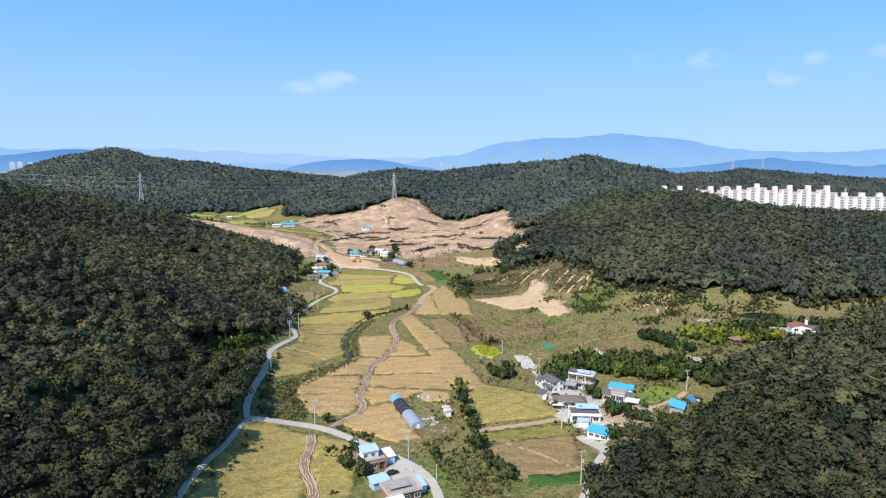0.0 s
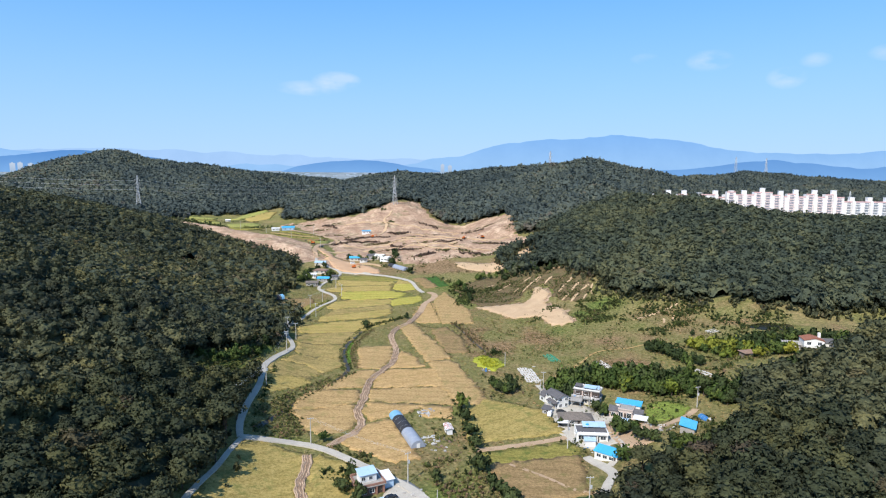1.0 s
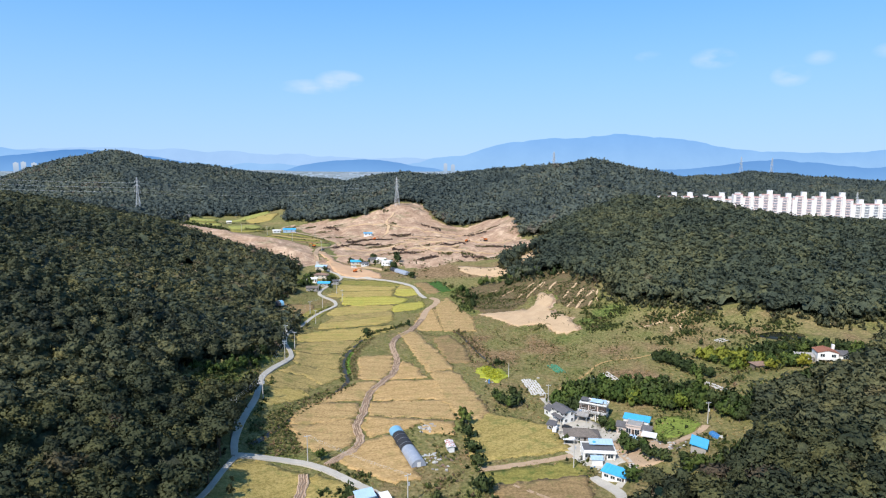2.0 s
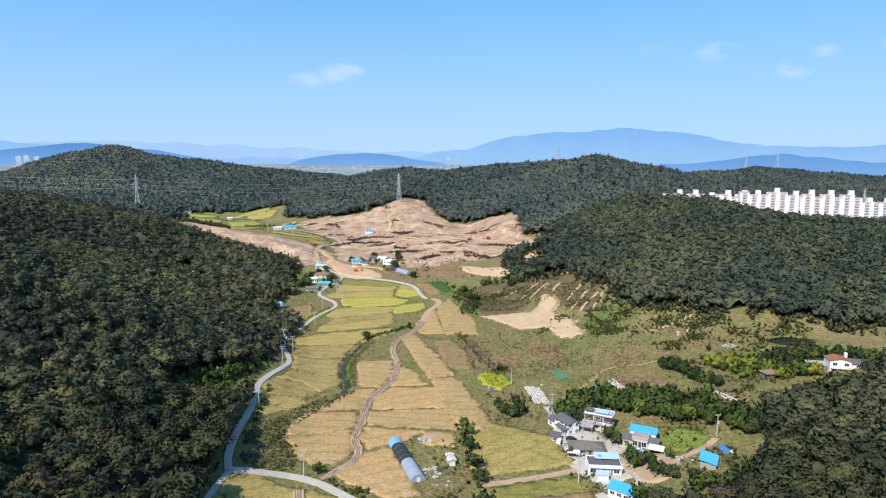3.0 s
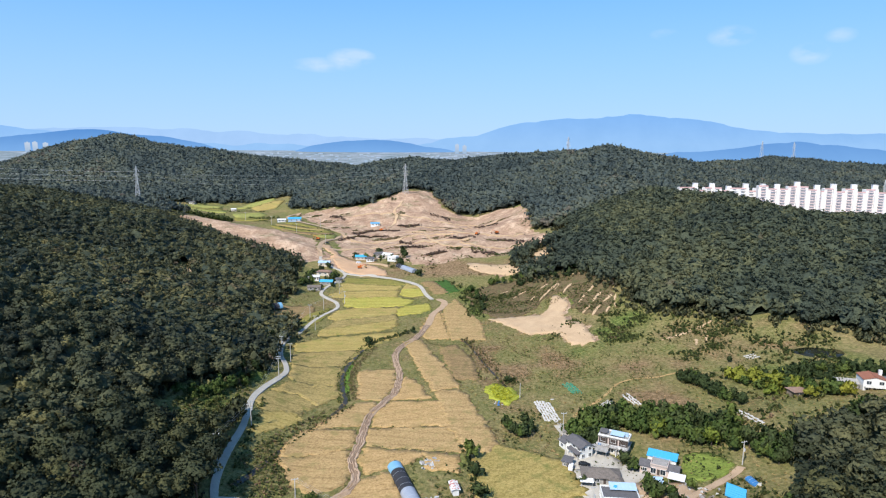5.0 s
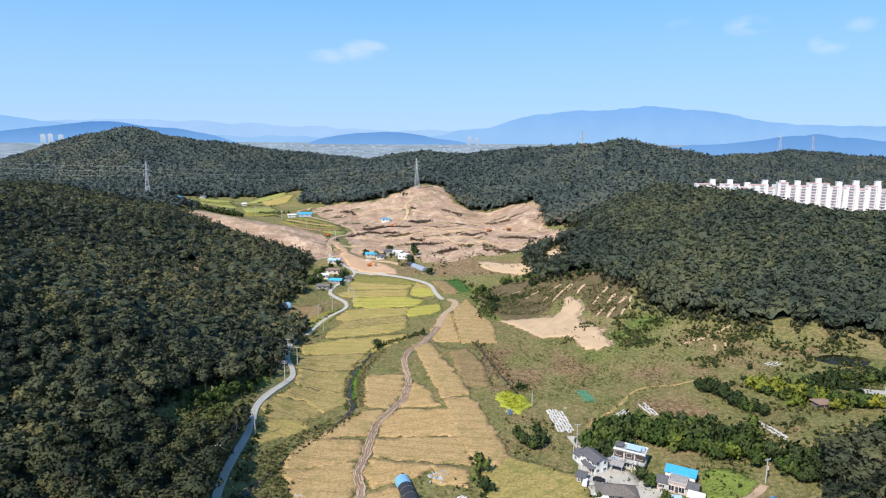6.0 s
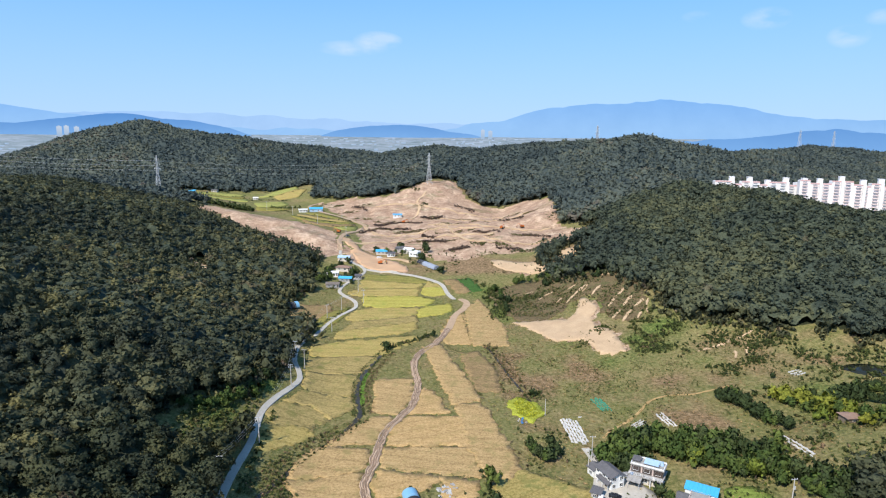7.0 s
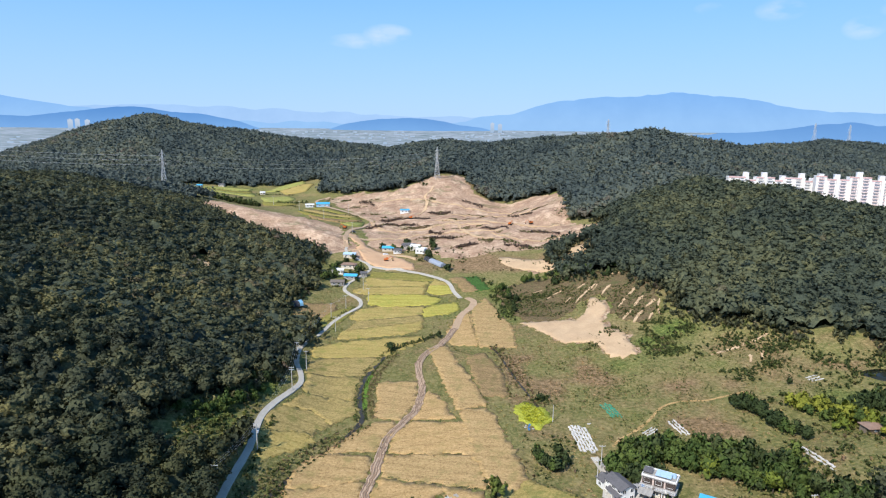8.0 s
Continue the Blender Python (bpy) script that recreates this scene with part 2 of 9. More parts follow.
def ground_material():
    m, t, b = nodes_of("land")
    a = t.nodes.new("ShaderNodeAttribute")
    a.attribute_name = "cover"
    sep = t.nodes.new("ShaderNodeSeparateColor")
    t.links.new(a.outputs["Color"], sep.inputs[0])
    n_big, n_mid, n_fine, n_tiny = noise_tex(t, 38), noise_tex(t, 6.5, 6, 0.72), noise_tex(t, 1.7, 6, 0.7), noise_tex(t, 0.5, 4, 0.7)
    grass = mix(t, 0.5, ramp(t, n_big, [(0.36, (0.1, 0.135, 0.035)), (0.5, (0.18, 0.185, 0.06)), (0.62, (0.29, 0.205, 0.11))]),
                ramp(t, n_mid, [(0.38, (0.08, 0.1, 0.03)), (0.5, (0.2, 0.195, 0.068)), (0.62, (0.35, 0.265, 0.13))]))
    grass = mix(t, 0.5, grass, ramp(t, n_fine, [(0.38, (0.06, 0.068, 0.024)), (0.5, (0.18, 0.16, 0.064)), (0.64, (0.37, 0.29, 0.14))]))
    wetness = t.nodes.new("ShaderNodeAttribute")
    wetness.attribute_name = "moisture"
    dry_f = ramp(t, wetness.outputs["Fac"], [(0.1, (0.8, 0.8, 0.8)), (0.42, (0, 0, 0))])
    lush_f = ramp(t, wetness.outputs["Fac"], [(0.58, (0, 0, 0)), (0.9, (0.85, 0.85, 0.85))])
    grass = mix(t, dry_f, grass, ramp(t, n_fine, [(0.38, (0.1, 0.065, 0.035)), (0.5, (0.24, 0.15, 0.085)), (0.64, (0.37, 0.25, 0.15))]))
    grass = mix(t, lush_f, grass, ramp(t, n_fine, [(0.38, (0.04, 0.07, 0.015)), (0.5, (0.11, 0.155, 0.035)), (0.64, (0.22, 0.25, 0.07))]))
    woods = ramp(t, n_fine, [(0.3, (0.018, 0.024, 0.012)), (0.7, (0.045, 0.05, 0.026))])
    earth = mix(t, 0.45, ramp(t, n_mid, [(0.3, (0.24, 0.15, 0.095)), (0.5, (0.44, 0.295, 0.195)), (0.7, (0.68, 0.5, 0.36))]),
                ramp(t, n_big, [(0.35, (0.32, 0.2, 0.13)), (0.6, (0.56, 0.395, 0.275))]))
    earth = mix(t, 0.4, earth, ramp(t, n_fine, [(0.38, (0.2, 0.125, 0.08)), (0.62, (0.66, 0.48, 0.34))]))
    rill = noise_tex(t, 5.5, 7, 0.75)
    earth = mix(t, ramp(t, rill, [(0.4, (0.5, 0.5, 0.5)), (0.49, (0, 0, 0)), (0.55, (0.0, 0.0, 0.0)), (0.66, (0.55, 0.55, 0.55))]), earth, (0.24, 0.145, 0.085))
    # scars of dark subsoil, heaps of brush and thin regrowth, drawn out along the slope
    sc = t.nodes.new("ShaderNodeTexCoord")
    sm = t.nodes.new("ShaderNodeMapping")
    sm.inputs["Scale"].default_value = (0.4, 1.0, 1.0)
    t.links.new(sc.outputs["Object"], sm.inputs["Vector"])
    scars = []
    for size, detail in ((34, 7), (22, 6)):
        n = t.nodes.new("ShaderNodeTexNoise")
        n.inputs["Scale"].default_value, n.inputs["Detail"].default_value, n.inputs["Roughness"].default_value = 1.0 / size, detail, 0.72
        t.links.new(sm.outputs[0], n.inputs["Vector"])
        scars.append(n.outputs["Fac"])
    earth = mix(t, ramp(t, scars[0], [(0.53, (0, 0, 0)), (0.6, (0.7, 0.7, 0.7))]), earth, ramp(t, n_fine, [(0.3, (0.17, 0.11, 0.078)), (0.7, (0.36, 0.245, 0.17))]))
    earth = mix(t, ramp(t, scars[1], [(0.55, (0, 0, 0)), (0.62, (0.75, 0.75, 0.75))]), earth, ramp(t, n_fine, [(0.3, (0.11, 0.11, 0.05)), (0.7, (0.26, 0.24, 0.12))]))
    # benches cut into the slope by machines
    co = t.nodes.new("ShaderNodeTexCoord")
    sz = t.nodes.new("ShaderNodeSeparateXYZ")
    t.links.new(co.outputs["Object"], sz.inputs[0])
    lev = t.nodes.new("ShaderNodeMath")
    lev.operation = "MULTIPLY_ADD"
    t.links.new(n_big, lev.inputs[0])
    lev.inputs[1].default_value = 26.0
    t.links.new(sz.outputs["Z"], lev.inputs[2])
    ping = t.nodes.new("ShaderNodeMath")
    ping.operation = "PINGPONG"
    t.links.new(lev.outputs[0], ping.inputs[0])
    ping.inputs[1].default_value = 3.2
    wash = noise_tex(t, 15, 8, 0.78)
    earth = mix(t, ramp(t, wash, [(0.42, (0.45, 0.45, 0.45)), (0.5, (0, 0, 0))]), earth, ramp(t, n_mid, [(0.35, (0.17, 0.105, 0.075)), (0.65, (0.36, 0.225, 0.15))]))
    earth = mix(t, ramp(t, wash, [(0.52, (0, 0, 0)), (0.6, (0.7, 0.7, 0.7))]), earth, ramp(t, n_mid, [(0.35, (0.46, 0.33, 0.22)), (0.65, (0.72, 0.55, 0.4))]))
    earth = mix(t, ramp(t, ping.outputs[0], [(0.0, (0.5, 0.5, 0.5)), (0.22, (0, 0, 0))]), earth, (0.27, 0.165, 0.1))
    # far plain: bluish distance haze is mixed into the ground colour
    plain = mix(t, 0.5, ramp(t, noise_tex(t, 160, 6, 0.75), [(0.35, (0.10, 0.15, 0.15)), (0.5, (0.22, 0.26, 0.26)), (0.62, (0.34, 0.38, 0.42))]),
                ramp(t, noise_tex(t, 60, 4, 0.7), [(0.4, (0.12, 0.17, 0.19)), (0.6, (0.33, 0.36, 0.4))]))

    def edge(channel, soft=0.5):
        # ragged border of a cover
        s = t.nodes.new("ShaderNodeMath")
        s.operation = "MULTIPLY_ADD"
        t.links.new(n_fine, s.inputs[0])
        s.inputs[1].default_value = soft
        t.links.new(sep.outputs[channel], s.inputs[2])
        return ramp(t, s.outputs[0], [(0.5 + soft * 0.5 - 0.12, (0, 0, 0)), (0.5 + soft * 0.5 + 0.12, (1, 1, 1))])
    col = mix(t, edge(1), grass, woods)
    col = mix(t, edge(0), col, earth)
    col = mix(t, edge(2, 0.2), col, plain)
    t.links.new(col, b.inputs["Base Color"])
    b.inputs["Roughness"].default_value = 0.95
    b.inputs["Specular IOR Level"].default_value = 0.1
    bumped(t, b, n_fine, 1.0, 1.0)
    return m


land = ground_material()

# ---------------- plan of the land's cover ----------------
BARE = {
    "cleared_hillside": [(-212, 975), (-160, 1010), (-112, 950), (-75, 968), (-48, 1000), (-13, 1022), (4, 950), (26, 925), (77, 920), (108, 885), (100, 760), (104, 720), (128, 690), (118, 640), (80, 622), (53, 634), (23, 628), (-15, 610), (-48, 650), (-92, 655), (-112, 730), (-112, 800), (-176, 910)],
    "earth_mound": [(-300, 735), (-284, 762), (-254, 775), (-196, 745), (-134, 713), (-108, 640), (-125, 622), (-160, 630), (-197, 652), (-245, 690)],
    "earth_yard": [(-116, 675), (-92, 640), (-70, 630), (-45, 592), (-70, 590), (-86, 606), (-104, 624)],
    "sand_patch": [(33, 476), (56, 474.5), (68, 471.5), (76, 484), (81, 501), (86, 500), (89, 482), (80.5, 462), (89.5, 441), (91, 413.5), (78, 412.5), (71.5, 434), (56, 437), (45, 457)],
    "dirt_lot": [(25, 612), (59, 600), (68, 571), (52, 578), (31, 592)],
}
CLEARED = dict(BARE)
CLEARED["east_slope"] = [(-20, 540), (12, 545), (51, 558), (100, 530), (122, 490), (124, 450), (140, 440), (160, 428), (174, 410), (218, 392), (226, 350), (216, 312), (192, 298), (176, 282), (150, 274), (132, 272), (122, 260), (117, 240), (109, 223), (90, 215), (60, 222), (-60, 190), (-60, 540)]
CLEARED["valley_fields"] = [(-83, 150), (-83.5, 200), (-79, 235), (-79.5, 262), (-83, 280), (-85, 305), (-89, 330), (-99, 340), (-97, 366), (-88, 384), (-95, 410), (-94, 436), (-92, 462), (-120, 468), (-126, 490), (-116, 508), (-92, 520), (-103, 535), (-112, 560), (-116, 600), (-60, 625), (20, 560), (30, 150)]
CLEARED["far_paddies"] = [(-520, 900), (-480, 1060), (-240, 1075), (-215, 960), (-180, 900), (-110, 780), (-95, 700), (-130, 690), (-200, 730), (-270, 760), (-345, 800), (-370, 860)]
CLEARED["apartments"] = [(225, 720), (225, 800), (620, 860), (620, 700), (420, 670)]
CLEARED["mound_foot"] = [(-135, 725), (-85, 725), (-55, 640), (-108, 612), (-118, 615), (-135, 640)]
CLEARED["forest_cut"] = [(-197, 492), (-199, 520), (-190, 526), (-180, 523), (-178, 500), (-184, 490)]
CLEARED["pine_gap"] = [(70, 585), (86, 610), (100, 602), (96, 582), (82, 572)]
CLEARED["bright_gap"] = [(-114, 318), (-112, 286), (-98, 281), (-89, 296), (-88, 330), (-86, 366), (-97, 369), (-102, 335)]
# dry brown weeds (negative) and lush growth (positive): x, y, half-widths, amount
MOISTURE = [(10, 600, 50, 22, -0.45), (60, 590, 40, 25, -0.35), (-20, 640, 30, 15, -0.3), (-105, 480, 14, 16, -0.3), (31, 418, 10, 8, -0.6), (62, 390, 11, 14, -0.5), (102, 338, 11, 7, -0.6), (112, 331, 9, 6, -0.6), (41, 379, 9, 10, -0.6), (24, 395, 7, 18, -0.55), (23, 367, 6, 7, -0.5), (100, 378, 8, 4, -0.3),
            (120, 441, 10, 7, 0.5), (110, 418, 10, 7, 0.45), (41, 516, 12, 10, 0.4), (77, 332, 8, 7, 0.5), (168, 358, 28, 14, 0.45), (98, 428, 8, 7, 0.4), (28, 511, 9, 26, 0.5), (20, 545, 12, 10, 0.4), (85, 400, 12, 10, 0.25),
            (-100, 318, 10, 14, 0.6), (-93, 355, 7, 14, 0.6), (-60, 258, 9, 4, 0.5), (-2, 214, 8, 14, 0.35), (92, 270, 9, 7, 0.6), (60, 430, 10, 14, 0.2), (130, 395, 14, 8, 0.3), (66, 350, 9, 10, 0.35), (5, 290, 6, 10, 0.3), (-32, 214, 6, 12, 0.4)]


def moisture(x, y):
    m = 0.47 + 0.36 * fbm(x, y, 26, 3, 71) + 0.22 * fbm(x, y, 8, 2, 72)
    for cx, cy, rx, ry, amount in MOISTURE:
        m = m + amount * np.exp(-(((x - cx) / rx) ** 2 + ((y - cy) / ry) ** 2))
    return np.clip(m, 0, 1)


WOODED = {"roadside": [(-95, 418), (-101, 418), (-113, 458), (-105, 470), (-93.5, 456), (-93, 428)]}

# ---------------- ground ----------------
def inside(px, py, polygon):
    """Which points lie in a polygon."""
    hit = np.zeros(np.shape(px), bool)
    for (x0, y0), (x1, y1) in zip(polygon, polygon[1:] + polygon[:1]):
        cross = ((y0 > py) != (y1 > py)) & (px < (x1 - x0) * (py - y0) / (y1 - y0 + 1e-9) + x0)
        hit ^= cross
    return hit



def dug_at(x, y):
    """1 where the soil is stripped bare."""
    earth = np.zeros(np.broadcast(x, y).shape)
    wob = 5 * fbm(x, y, 16, 3, 8)
    for name in BARE:
        earth[inside(x + wob, y + wob, BARE[name])] = 1
    return earth


def forest_at(x, y):
    wob = 5 * fbm(x, y, 22, 2, 6)
    f = hills(x, y) + wob * 0.5 > 3.2
    for name in CLEARED:
        f &= ~inside(x + wob, y + wob, CLEARED[name])
    for name in WOODED:
        f |= inside(x + wob * 0.6, y + wob * 0.6, WOODED[name])
    return f & (y < 1800)


def spaced(lo, hi, fine_lo, fine_hi, step, growth):
    """Positions, fine in the middle and wider outwards."""
    mid = list(np.arange(fine_lo, fine_hi + step, step))
    out, s, v = [], step, fine_lo
    while v > lo:
        s *= growth
        v -= s
        out.append(v)
    up, s, v = [], step, mid[-1]
    while v < hi:
        s *= growth
        v += s
        up.append(v)
    return np.array(out[::-1] + mid + up)


def mesh_from(name, verts, quads, mats, smooth=False, mat_index=None):
    me = bpy.data.meshes.new(name)
    me.from_pydata(verts, [], quads)
    for m in mats:
        me.materials.append(m)
    if mat_index is not None:
        me.polygons.foreach_set("material_index", np.asarray(mat_index, np.int32))
    if smooth:
        me.polygons.foreach_set("use_smooth", np.ones(len(me.polygons), bool))
    me.update()
    return me


def build_ground():
    xs = spaced(-5200, 5200, -260, 260, 4.0, 1.05)
    ys = spaced(-700, 5000, 120, 1000, 4.0, 1.05)
    X, Y = np.meshgrid(xs, ys)
    Z = height(X, Y)
    earth = dug_at(X, Y)
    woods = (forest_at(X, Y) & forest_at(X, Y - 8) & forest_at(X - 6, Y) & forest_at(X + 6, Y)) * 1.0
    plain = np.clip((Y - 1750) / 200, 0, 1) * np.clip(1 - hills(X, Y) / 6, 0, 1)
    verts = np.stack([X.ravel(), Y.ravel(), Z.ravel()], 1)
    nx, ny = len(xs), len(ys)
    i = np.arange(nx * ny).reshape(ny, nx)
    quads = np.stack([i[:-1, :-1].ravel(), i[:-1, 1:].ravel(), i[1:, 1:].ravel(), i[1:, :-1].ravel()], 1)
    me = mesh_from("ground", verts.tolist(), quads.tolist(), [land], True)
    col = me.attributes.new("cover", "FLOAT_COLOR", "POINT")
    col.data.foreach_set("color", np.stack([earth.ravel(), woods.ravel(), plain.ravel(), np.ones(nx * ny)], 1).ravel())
    me.attributes.new("moisture", "FLOAT", "POINT").data.foreach_set("value", moisture(X, Y).ravel().astype(np.float32))
    return tagged(new("ground", me), "valley ground of dry grass, bare soil and woodland floor", "ground", kind="structure")


ground = build_ground()

# ---------------- roads, fields and water, laid over the ground ----------------
from mathutils.geometry import delaunay_2d_cdt


def field_material(name, low, mid, high, turn=0.0, green=None):
    """Mown or ripe crop: streaks along the rows, patches, fine stubble."""
    m, t, b = nodes_of(name)
    c = t.nodes.new("ShaderNodeTexCoord")
    mp = t.nodes.new("ShaderNodeMapping")
    mp.inputs["Rotation"].default_value = (0, 0, radians(turn))
    mp.inputs["Scale"].default_value = (0.11, 1.0, 1.0)
    t.links.new(c.outputs["Object"], mp.inputs["Vector"])
    streak = t.nodes.new("ShaderNodeTexNoise")
    streak.inputs["Scale"].default_value, streak.inputs["Detail"].default_value, streak.inputs["Roughness"].default_value = 0.9, 5.0, 0.7
    t.links.new(mp.outputs[0], streak.inputs["Vector"])
    s = ramp(t, streak.outputs["Fac"], [(0.36, low), (0.5, mid), (0.64, high)])
    patch = ramp(t, noise_tex(t, 14, 4, 0.6), [(0.3, low), (0.55, mid), (0.75, high)])
    fine_n = noise_tex(t, 1.1, 5, 0.8)
    fine = ramp(t, fine_n, [(0.36, tuple(v * 0.5 for v in low)), (0.5, mid), (0.64, tuple(min(v * 1.15, 0.9) for v in high))])
    col = mix(t, 0.45, s, patch)
    col = mix(t, 0.5, col, fine)
    # swaths left by the harvester
    swath = t.nodes.new("ShaderNodeTexWave")
    swath.inputs["Scale"].default_value, swath.inputs["Distortion"].default_value, swath.inputs["Detail"].default_value, swath.inputs["Detail Scale"].default_value = 0.045, 5.0, 5.0, 0.35
    swath.bands_direction = "Y"
    mp2 = t.nodes.new("ShaderNodeMapping")
    mp2.inputs["Rotation"].default_value = (0, 0, radians(turn))
    t.links.new(c.outputs["Object"], mp2.inputs["Vector"])
    t.links.new(mp2.outputs[0], swath.inputs["Vector"])
    col = mix(t, 1.0, col, ramp(t, swath.outputs["Fac"], [(0.0, (0.86, 0.86, 0.83)), (0.12, (0.99, 0.99, 0.99)), (0.8, (1.03, 1.03, 1.02))]), "MULTIPLY")
    if green:
        col = mix(t, ramp(t, noise_tex(t, 7, 5, 0.7), [(0.52, (0, 0, 0)), (0.66, (0.75, 0.75, 0.75))]), col, green)
    t.links.new(col, b.inputs["Base Color"])
    b.inputs["Roughness"].default_value = 0.95
    b.inputs["Specular IOR Level"].default_value = 0.1
    bumped(t, b, fine_n, 0.8, 0.35)
    return m


straw = field_material("rice_stubble", (0.24, 0.16, 0.068), (0.4, 0.27, 0.124), (0.51, 0.365, 0.18), 8, (0.24, 0.195, 0.075))
straw_pale = field_material("rice_stubble_pale", (0.28, 0.18, 0.075), (0.44, 0.29, 0.13), (0.54, 0.385, 0.19), -25, (0.29, 0.21, 0.08))
straw_green = field_material("weedy_stubble", (0.18, 0.14, 0.05), (0.32, 0.245, 0.095), (0.43, 0.32, 0.14), 5, (0.14, 0.145, 0.04))
ripe = field_material("ripe_rice", (0.22, 0.165, 0.05), (0.37, 0.285, 0.095), (0.47, 0.36, 0.15), 3, (0.24, 0.23, 0.06))
ripe_bright = field_material("bright_ripe_rice", (0.25, 0.215, 0.045), (0.39, 0.345, 0.075), (0.48, 0.42, 0.13), 3, (0.27, 0.28, 0.06))
meadow = field_material("fallow_meadow", (0.12, 0.12, 0.03), (0.23, 0.205, 0.055), (0.34, 0.28, 0.09), 10, (0.09, 0.125, 0.028))
brown_fallow = field_material("brown_fallow", (0.15, 0.105, 0.05), (0.27, 0.185, 0.09), (0.38, 0.265, 0.13), 12, (0.14, 0.135, 0.045))
brown_scrub = field_material("brown_scrub", (0.075, 0.055, 0.032), (0.14, 0.105, 0.055), (0.22, 0.16, 0.09), 60, (0.07, 0.09, 0.03))
# green set darker so the colour carries the shade over the near bed
crop_green = field_material("green_crop", (0.03, 0.07, 0.018), (0.05, 0.11, 0.026), (0.085, 0.155, 0.04), 30)
lime_crop = field_material("lime_crop", (0.2, 0.22, 0.03), (0.33, 0.35, 0.045), (0.44, 0.44, 0.08), 30)
golden_grass = field_material("golden_grass", (0.19, 0.155, 0.045), (0.33, 0.255, 0.085), (0.47, 0.36, 0.15), -40, (0.13, 0.15, 0.04))
far_crop = field_material("far_paddy", (0.2, 0.2, 0.06), (0.3, 0.3, 0.085), (0.4, 0.38, 0.13), 3, (0.14, 0.19, 0.06))
far_crop.node_tree.nodes["Mapping"].inputs["Scale"].default_value = (0.012, 0.12, 0.1)
concrete_road = surface("concrete_road", (0.33, 0.305, 0.26), (0.52, 0.485, 0.42), 5, 0.6, 0.9, 0.2, 0.02)
dirt = surface("dirt_track", (0.31, 0.215, 0.135), (0.5, 0.36, 0.235), 4, 0.5, 0.95, 0.5, 0.1)
mud = surface("rutted_mud", (0.15, 0.1, 0.066), (0.36, 0.25, 0.165), 2.5, 0.5, 0.95, 0.7, 0.15)
mud_ridge = surface("mud_ridge", (0.34, 0.24, 0.16), (0.54, 0.4, 0.285), 1.5, 0.4, 0.95, 0.6, 0.1)
sand = surface("sandy_soil", (0.38, 0.26, 0.15), (0.58, 0.42, 0.26), 9, 0.9, 0.95, 0.5, 0.12)
orange_soil = surface("orange_soil", (0.42, 0.26, 0.15), (0.55, 0.365, 0.22), 9, 0.9, 0.95, 0.5, 0.12)


def resample(points, step, closed):
    pts = [Vector((x, y)) for x, y in points]
    out = []
    for a, b in zip(pts, pts[1:] + pts[:1] if closed else pts[1:]):
        n = max(1, int((b - a).length / step))
        out += [a.lerp(b, i / n) for i in range(n)]
    if not closed:
        out.append(pts[-1])
    return out


def curve_points(points, per=5, closed=False):
    """A smooth line through the given points."""
    p = [Vector(q) for q in points]
    n = len(p)
    out = []
    for i in range(n if closed else n - 1):
        if closed:
            a, b, c, d = p[i - 1], p[i], p[(i + 1) % n], p[(i + 2) % n]
        else:
            a, b, c, d = p[max(i - 1, 0)], p[i], p[i + 1], p[min(i + 2, n - 1)]
        for k in range(per):
            s = k / per
            out.append(0.5 * (2 * b + (c - a) * s + (2 * a - 5 * b + 4 * c - d) * s * s + (3 * b - a - 3 * c + d) * s ** 3))
    if not closed:
        out.append(p[-1])
    return out


FIELD_EDGES = []


def widened(points, d):
    """An outline moved outwards by d and with its corners cut a little."""
    p = [Vector(q) for q in points]
    area = sum(a.x * b.y - b.x * a.y for a, b in zip(p, p[1:] + p[:1]))
    out = []
    for i, q in enumerate(p):
        a, b = (q - p[i - 1]).normalized(), (p[(i + 1) % len(p)] - q).normalized()
        t = (a + b).normalized() if (a + b).length > 0.2 else a
        n = Vector((t.y, -t.x)) * (1 if area > 0 else -1)
        corner = q + n * d
        out += [tuple(corner - a * min(1.0, (q - p[i - 1]).length * 0.2)), tuple(corner + b * min(1.0, (p[(i + 1) % len(p)] - q).length * 0.2))]
    return out


